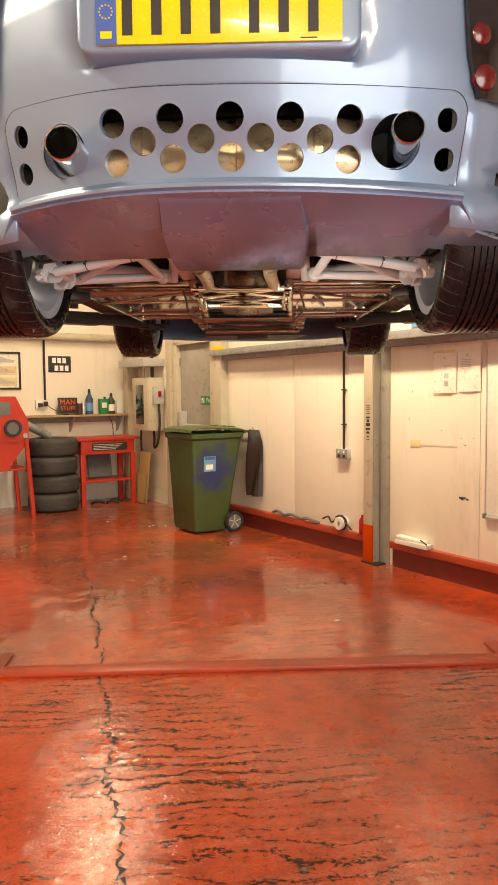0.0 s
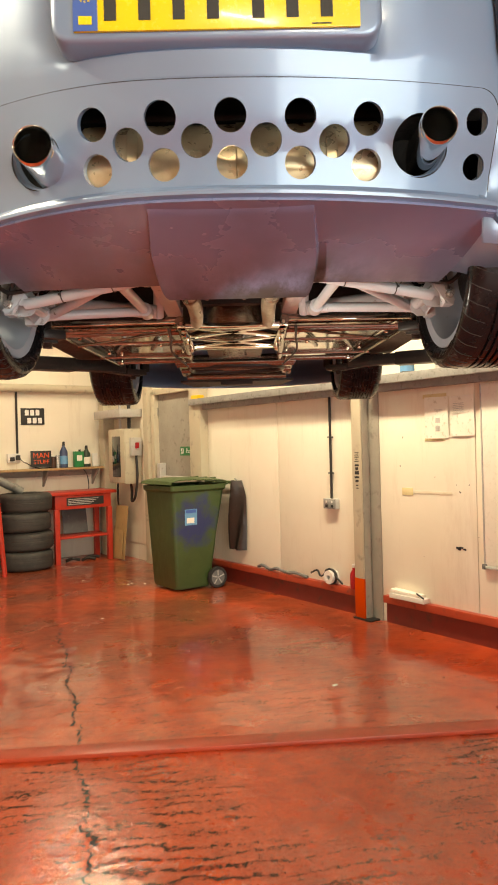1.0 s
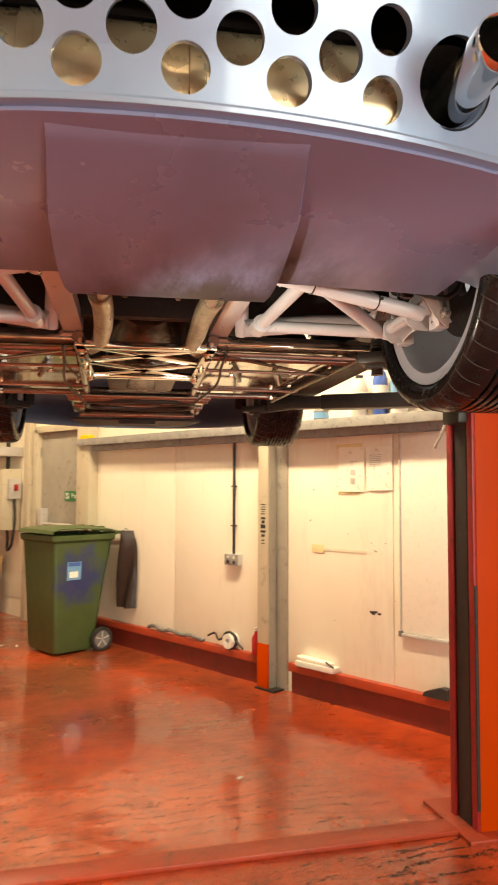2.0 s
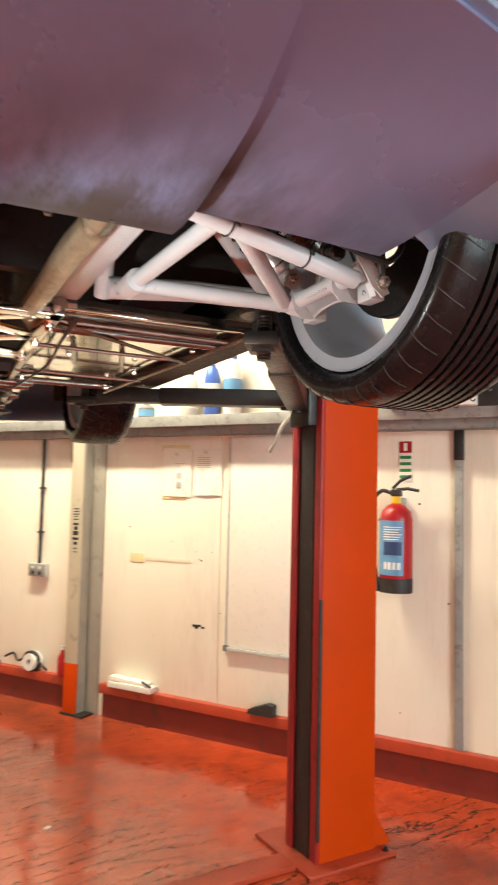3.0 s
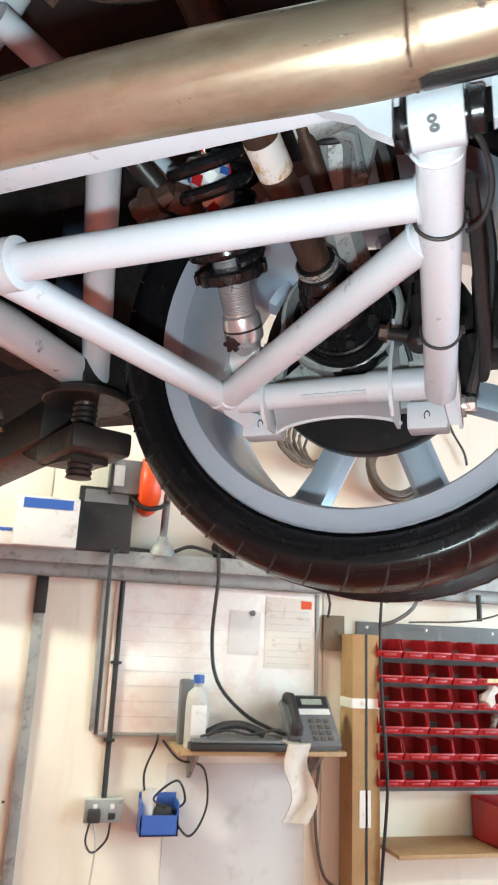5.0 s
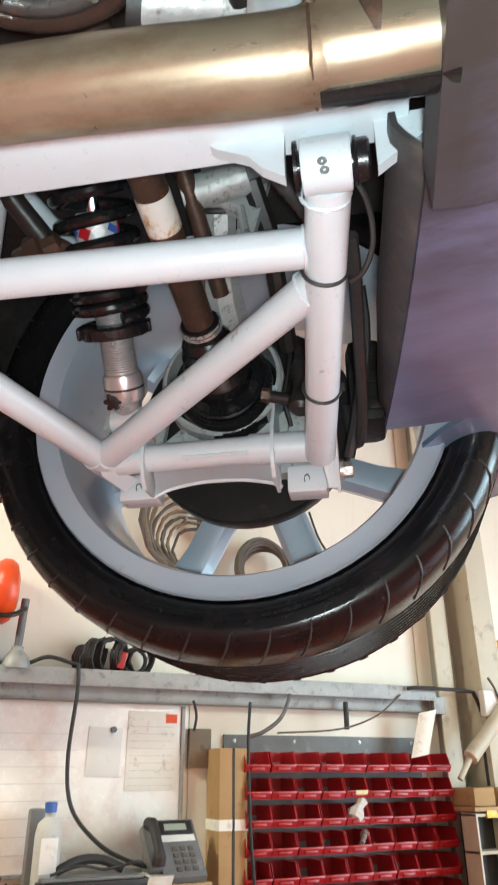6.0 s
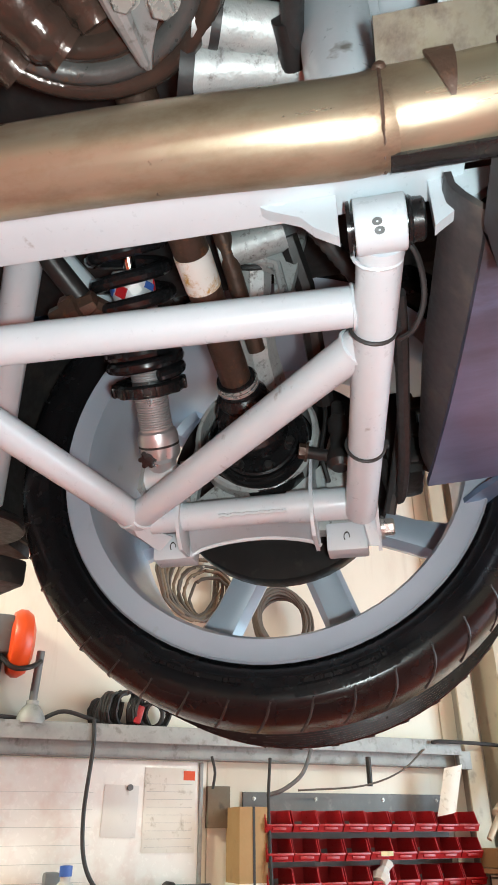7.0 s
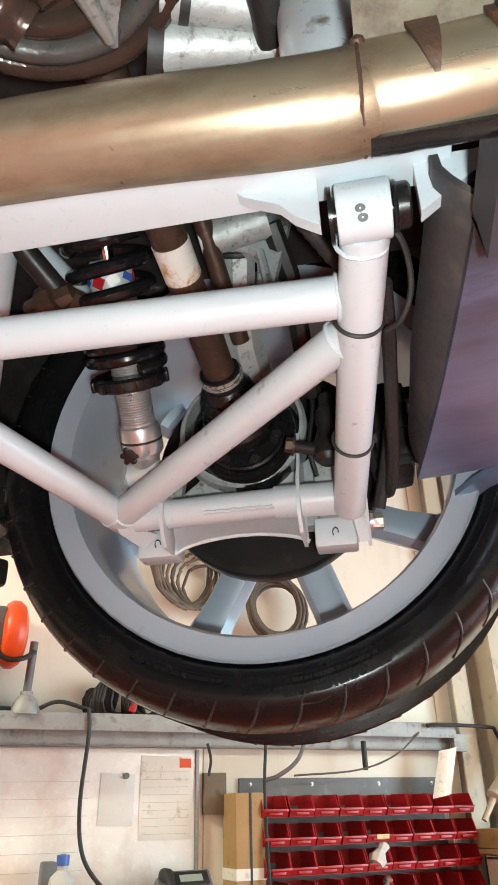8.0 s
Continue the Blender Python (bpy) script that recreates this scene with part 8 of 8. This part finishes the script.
# ---- the far corner ----
ec = empty("electrical_cabinet", pose(XW - 0.002, 8.52, 0.95), "beige metal distribution cabinet with a dark window", "electrical cabinet")
part("case", box(-0.22, 0.0, -0.20, 0.26, 0.0, 0.67, 0.006), BEIGE, ec)
part("door", box(-0.232, -0.221, -0.19, 0.25, 0.01, 0.66, 0.003), BEIGE, ec)
part("window", box(-0.236, -0.232, -0.08, 0.14, 0.08, 0.58, 0.002), GLOSSBLACK, ec)
part("switch_box", box(-0.17, -0.03, -0.26, -0.201, 0.34, 0.56, 0.006), LIGHTGREY, ec)
part("switch_lever", box(-0.12, -0.08, -0.285, -0.26, 0.43, 0.50, 0.005), PLASTRED, ec)
part("conduit", rod((-0.09, -0.05, 0.67), (-0.09, -0.05, 1.2), 0.022, 12), BLACK, ec)
part("conduit", rod((-0.15, 0.08, 0.67), (-0.15, 0.08, 1.2), 0.018, 12), LIGHTGREY, ec)
part("lead", cable([(-0.10, -0.24, 0.36), (-0.10, -0.26, 0.1), (-0.11, -0.22, -0.14), (-0.1, -0.1, -0.22), (-0.06, -0.02, -0.1), (-0.06, 0.0, 0.0)], 0.016), BLACK, ec)
part("lead", cable([(-0.16, 0.16, 0.0), (-0.16, 0.17, -0.18), (-0.12, 0.24, -0.28)], 0.013), BLACK, ec)
single("duct_box", box(XW - 0.30, XW - 0.002, 8.30, 9.05, 1.76, 1.86, 0.006), LIGHTGREY, "light grey duct box over the cabinet", "duct")
single("wall_pipe", tube([(1.0, YB - 0.08, 2.16), (3.8, YB - 0.08, 2.16)], 0.05, 16), BEIGE, "cream pipe along the end wall", "pipe")
cdb = empty("cardboard_sheets", pose(3.90, 8.62, 0.0), "flattened brown cardboard sheets leaning on the wall", "cardboard")
part("sheet", box(-0.10, -0.094, -0.14, 0.18, 0.0, 0.66, 0.001, pose(0, 0, 0, 0, 6, 0)), CARD, cdb)
part("sheet", box(-0.125, -0.118, -0.10, 0.16, 0.0, 0.36, 0.001, pose(0, 0, 0, 0, 6, 0)), CARD, cdb)

shf = empty("wall_shelf", pose(2.9, YB - 0.01, 1.10), "long timber shelf on the end wall", "shelf")
part("board", box(-0.9, 0.93, -0.24, 0.0, 0.03, 0.055, 0.003), WOOD, shf)
part("rail", box(-0.9, 0.93, -0.03, 0.0, -0.05, 0.03, 0.003), GREYPAINT, shf)
for x in (-0.5, 0.2, 0.86):
    part("bracket", prism([(0, 0.03), (-0.2, 0.03), (0, -0.18)], -0.012, 0.012, Matrix.Translation((x, 0, 0)) @ pose(0, 0, 0, 90, 0, 90) @ Matrix.Diagonal((1, 1, 1, 1))), GREYPAINT, shf)
ZB = 1.157
ms = tagged(part("slogan_sign", box(-0.13, 0.13, -0.014, 0.0, 0.0, 0.20, 0.003), INK), "small dark sign lettered MAN STUFF in red", "sign")
ms.matrix_world = pose(3.04, YB - 0.13, ZB + 0.02, -6, 0, 0)
letters("word", "MAN", 0.095, ORANGE, ms, pose(0, -0.0155, 0.138, 90, 0, 0))
letters("word", "STUFF", 0.075, ORANGE, ms, pose(0, -0.0155, 0.058, 90, 0, 0))
for x, h, r, mt, lb, cap in ((3.20, 0.14, 0.035, RUST, "brown tin on the shelf", BRIGHT), (3.255, 0.15, 0.03, BRIGHT, "bright can on the shelf", BRIGHT), (3.335, 0.30, 0.048, surf("dark_blue_plastic", (0.05, 0.07, 0.16), (0.04, 0.06, 0.13), None), "dark blue fluid bottle on the shelf", BLACK), (3.64, 0.25, 0.05, surf("dark_green_plastic", (0.03, 0.05, 0.03), (0.025, 0.04, 0.025), None), "dark green bottle on the shelf", BLACK)):
    e = empty("bottle" if h > 0.2 else "tin", pose(x, YB - 0.12, ZB), lb, "bottle" if h > 0.2 else "tin")
    part("bottle_body", lathe([(0, 0), (r, 0), (r * 1.03, 0.01), (r * 1.03, h * 0.66), (r * 0.55, h * 0.84), (r * 0.35, h * 0.9), (r * 0.35, h * 0.93), (0, h * 0.93)] if h > 0.2 else [(0, 0), (r, 0), (r, h), (0, h)], Matrix(), 20), mt, e)
    part("cap", lathe([(0, h * 0.93), (r * 0.42, h * 0.93), (r * 0.3, h * 1.1), (0, h * 1.1)] if h > 0.2 else [(0, h), (r * 0.95, h), (r * 0.95, h + 0.008), (0, h + 0.008)], Matrix(), 16), cap, e)
    if h > 0.2:
        part("label", lathe([(r * 1.04, h * 0.15), (r * 1.05, h * 0.15), (r * 1.05, h * 0.5), (r * 1.04, h * 0.5)], Matrix(), 20, closed=True), BLUELABEL if x < 3.5 else PAPER, e)
gc = empty("oil_can", pose(3.53, YB - 0.12, ZB), "dark green square oil can on the shelf", "can")
part("can_body", box(-0.06, 0.06, -0.04, 0.04, 0.0, 0.20, 0.008), GREENSIGN, gc)
part("can_label", box(-0.035, 0.035, -0.042, -0.04, 0.08, 0.15), PAPER, gc)
part("spout", rod((0.02, 0, 0.20), (0.02, 0, 0.225), 0.016, 12), BLACK, gc)
single("white_card", box(-0.035, 0.035, -0.02, 0.0, 0.0, 0.17, 0.002), WHITEPLAST, "white carton at the end of the shelf", "carton", "", pose(3.75, YB - 0.12, ZB))
sk = empty("wall_socket", pose(2.73, YB - 0.008, 1.30), "white double socket with black plugs on the end wall", "socket")
part("face_plate", box(-0.08, 0.08, -0.03, 0.0, -0.06, 0.05, 0.004), WHITEPLAST, sk)
part("plug", box(-0.05, 0.0, -0.07, -0.03, -0.04, 0.01, 0.006), BLACK, sk)
part("plug", box(0.02, 0.07, -0.07, -0.03, -0.03, 0.03, 0.006), BLACK, sk)
part("conduit", rod((0.05, -0.015, 0.05), (0.05, -0.015, 0.82), 0.014, 10), BLACK, sk)
part("lead", cable([(0.05, -0.06, 0.0), (0.12, -0.06, -0.06), (0.3, -0.06, -0.14), (0.5, -0.10, -0.13)], 0.005), BLACK, sk)
single("hanging_cable", cable([(3.55, YB - 0.2, 1.15), (3.60, YB - 0.22, 1.05), (3.62, YB - 0.22, 0.9), (3.60, YB - 0.2, 0.75)], 0.006), BLACK, "black lead hanging from the shelf", "cable")
# the lettered plate on the end wall is shown as plain bars
gp = tagged(part("wall_plate", box(-0.15, 0.15, -0.008, 0.0, -0.105, 0.105, 0.003), INK), "black plate with two rows of white characters on the wall", "plate")
gp.matrix_world = pose(2.985, YB - 0.008, 1.81, 0, 0, 0)
for row, z0 in ((0, 0.014), (1, -0.085)):
    for i in range(3):
        x = -0.075 + 0.068 * i + 0.03 * row
        part("character_bar", box(x - 0.024, x + 0.024, -0.0095, -0.008, z0, z0 + 0.068), WHITEINK, gp)
pf = empty("picture_frame", pose(2.16, YB - 0.008, 1.72), "black-framed print of three cars on the wall", "picture")
for a in ((-0.32, 0.32, 0.21, 0.235), (-0.32, 0.32, -0.235, -0.21), (-0.32, -0.295, -0.21, 0.21), (0.295, 0.32, -0.21, 0.21)):
    part("frame", box(a[0], a[1], -0.02, 0.0, a[2], a[3], 0.003), INK, pf)
part("print", box(-0.295, 0.295, -0.006, 0.0, -0.21, 0.21), PAPER, pf)
for i, (c1, z) in enumerate(((LIGHTGREY, 0.13), (BEIGE, 0.0), (LIGHTGREY, -0.14))):
    part("printed_band", box(-0.27, 0.27, -0.0075, -0.006, z - 0.055, z + 0.055), YELLOWPAPER if i else PAPER, pf)
    part("printed_car", prism([(-0.20, -0.03), (0.22, -0.03), (0.23, 0.0), (0.12, 0.02), (0.06, 0.045), (-0.05, 0.045), (-0.12, 0.015), (-0.21, 0.0)], 0, 0.0015, Matrix.Translation((0.02, -0.0075, z)) @ pose(0, 0, 0, 90, 0, 0)), c1, pf)

# tyres
def old_tyre():
    t = empty("old_tyre", pose(0, 0, 0), "worn black car tyre lying in a stack", "tyre", "stack of old tyres")
    part("rubber", lathe([(0.19, 0.03), (0.20, 0.012), (0.235, 0.003), (0.27, 0.008), (0.295, 0.025), (0.305, 0.05), (0.306, 0.115), (0.303, 0.118), (0.303, 0.122), (0.306, 0.125), (0.305, 0.175), (0.295, 0.20), (0.27, 0.217), (0.235, 0.222), (0.20, 0.213), (0.19, 0.195)], Matrix(), 48, closed=True), OLDTYRE, t)
    for z in (0.08, 0.15):
        part("groove", lathe([(0.3055, z), (0.3068, z), (0.3068, z + 0.007), (0.3055, z + 0.007)], Matrix(), 48, closed=True), BLACK, t)
    return t


t0 = old_tyre()
t0.matrix_world = pose(2.70, 8.80, 0.0)
for i in (1, 2, 3):
    copy_thing(t0, pose(2.70 + (0.012, -0.015, 0.006)[i - 1], 8.80 + 0.01 * (i % 2), 0.2225 * i, 0, 0, 40 * i))

# red parts washer table
rt_ = empty("tool_table", pose(3.40, 8.95, 0), "red-painted steel bench with a deep top tray and shelf", "bench")
part("top", box(-0.43, 0.43, -0.25, 0.25, 0.83, 0.87, 0.01), TOOLRED, rt_)
part("tray_front", box(-0.36, 0.36, -0.22, 0.22, 0.66, 0.83, 0.006), TOOLRED, rt_)
for x in (-0.34, 0.34):
    for y in (-0.20, 0.20):
        part("leg", box(x - 0.03, x + 0.03, y - 0.03, y + 0.03, 0.0, 0.66, 0.004), TOOLRED, rt_)
part("lower_shelf", box(-0.34, 0.34, -0.20, 0.20, 0.30, 0.325, 0.004), TOOLRED, rt_)
nlab = part("front_label", box(-0.22, 0.26, -0.224, -0.22, 0.70, 0.80), INK, rt_, "black instruction label")
for i in range(4):
    part("text_bar", box(-0.20, 0.10 + 0.03 * i, -0.2255, -0.224, 0.715 + 0.02 * i, 0.723 + 0.02 * i), LIGHTGREY, nlab)
single("grey_board", box(-0.16, 0.16, -0.01, 0.01, 0.0, 0.42, 0.004), PLASTGREY, "dark grey board leaning under the bench", "board", "", pose(3.42, 9.05, 0.33, -12, 0, 0))
for i, (x, y) in enumerate(((3.30, 8.86), (3.48, 8.80), (3.58, 8.92))):
    single("floor_clutter", tube(smooth_path([(x - 0.09, y, 0.02), (x, y + 0.03, 0.035), (x + 0.08, y - 0.02, 0.02)]), 0.018, 8), BLACKSTEEL, "dark tool lying on the floor under the bench", "tool")

# red blasting cabinet
bc = empty("blast_cabinet", pose(2.02, 8.72, 0), "red sheet-metal blasting cabinet on legs with round glove ports", "blast cabinet")
part("cabinet_body", prism([(-0.30, 0.88), (0.28, 0.88), (0.28, 1.12), (0.14, 1.40), (-0.30, 1.40)], -0.30, 0.30, pose(0, 0, 0, 90, 0, 0)), TOOLRED, bc)
part("hopper", prism([(-0.30, 0.88), (0.28, 0.88), (0.02, 0.55), (-0.08, 0.55)], -0.28, 0.28, pose(0, 0, 0, 90, 0, 0)), TOOLRED, bc)
part("window", box(-0.2, 0.08, -0.306, -0.300, 1.18, 1.34, 0.004), PLASTGREY, bc)
for x in (-0.16, 0.10):
    part("glove_port", lathe([(0.07, 0), (0.10, 0), (0.10, 0.025), (0.07, 0.025)], pose(x, -0.30, 1.04, 90, 0, 0), 28, closed=True), BLACK, bc)
    part("glove_cover", lathe([(0, 0), (0.07, 0), (0.07, 0.008), (0, 0.012)], pose(x, -0.30, 1.04, 90, 0, 0), 24), PLASTGREY, bc)
for x in (-0.26, 0.28):
    for y in (-0.28, 0.28):
        part("leg", tube([(x * 0.9, y, 0.92), (x * 1.12, y * 1.05, 0.0)], 0.028, 8), TOOLRED, bc)
part("shelf", box(-0.28, 0.29, -0.27, 0.27, 0.55, 0.57, 0.003), TOOLRED, bc)
part("gauge", lathe([(0, 0), (0.03, 0), (0.03, 0.02), (0, 0.02)], pose(0.24, -0.30, 0.95, 90, 0, 0), 18), BRIGHT, bc)
dp = single("dust_pipe", tube([(2.32, 8.85, 1.10), (2.66, 8.98, 0.93), (2.72, 9.0, 0.90)], 0.05, 16), GALV, "grey metal duct pipe leaning over the tyre stack", "pipe")
# litter on the floor
for i, (x, y) in enumerate(((3.15, 7.05), (3.22, 7.1), (3.30, 6.98), (2.9, 7.6), (2.35, 5.9), (2.7, 3.5), (1.9, 3.2))):
    single("litter", box(-0.012 - 0.004 * (i % 3), 0.012, -0.008, 0.010, 0.0, 0.004, 0.001), PAPER, "tiny scrap of pale paper on the floor", "litter", "", pose(x, y, 0.001, 0, 0, 37 * i))
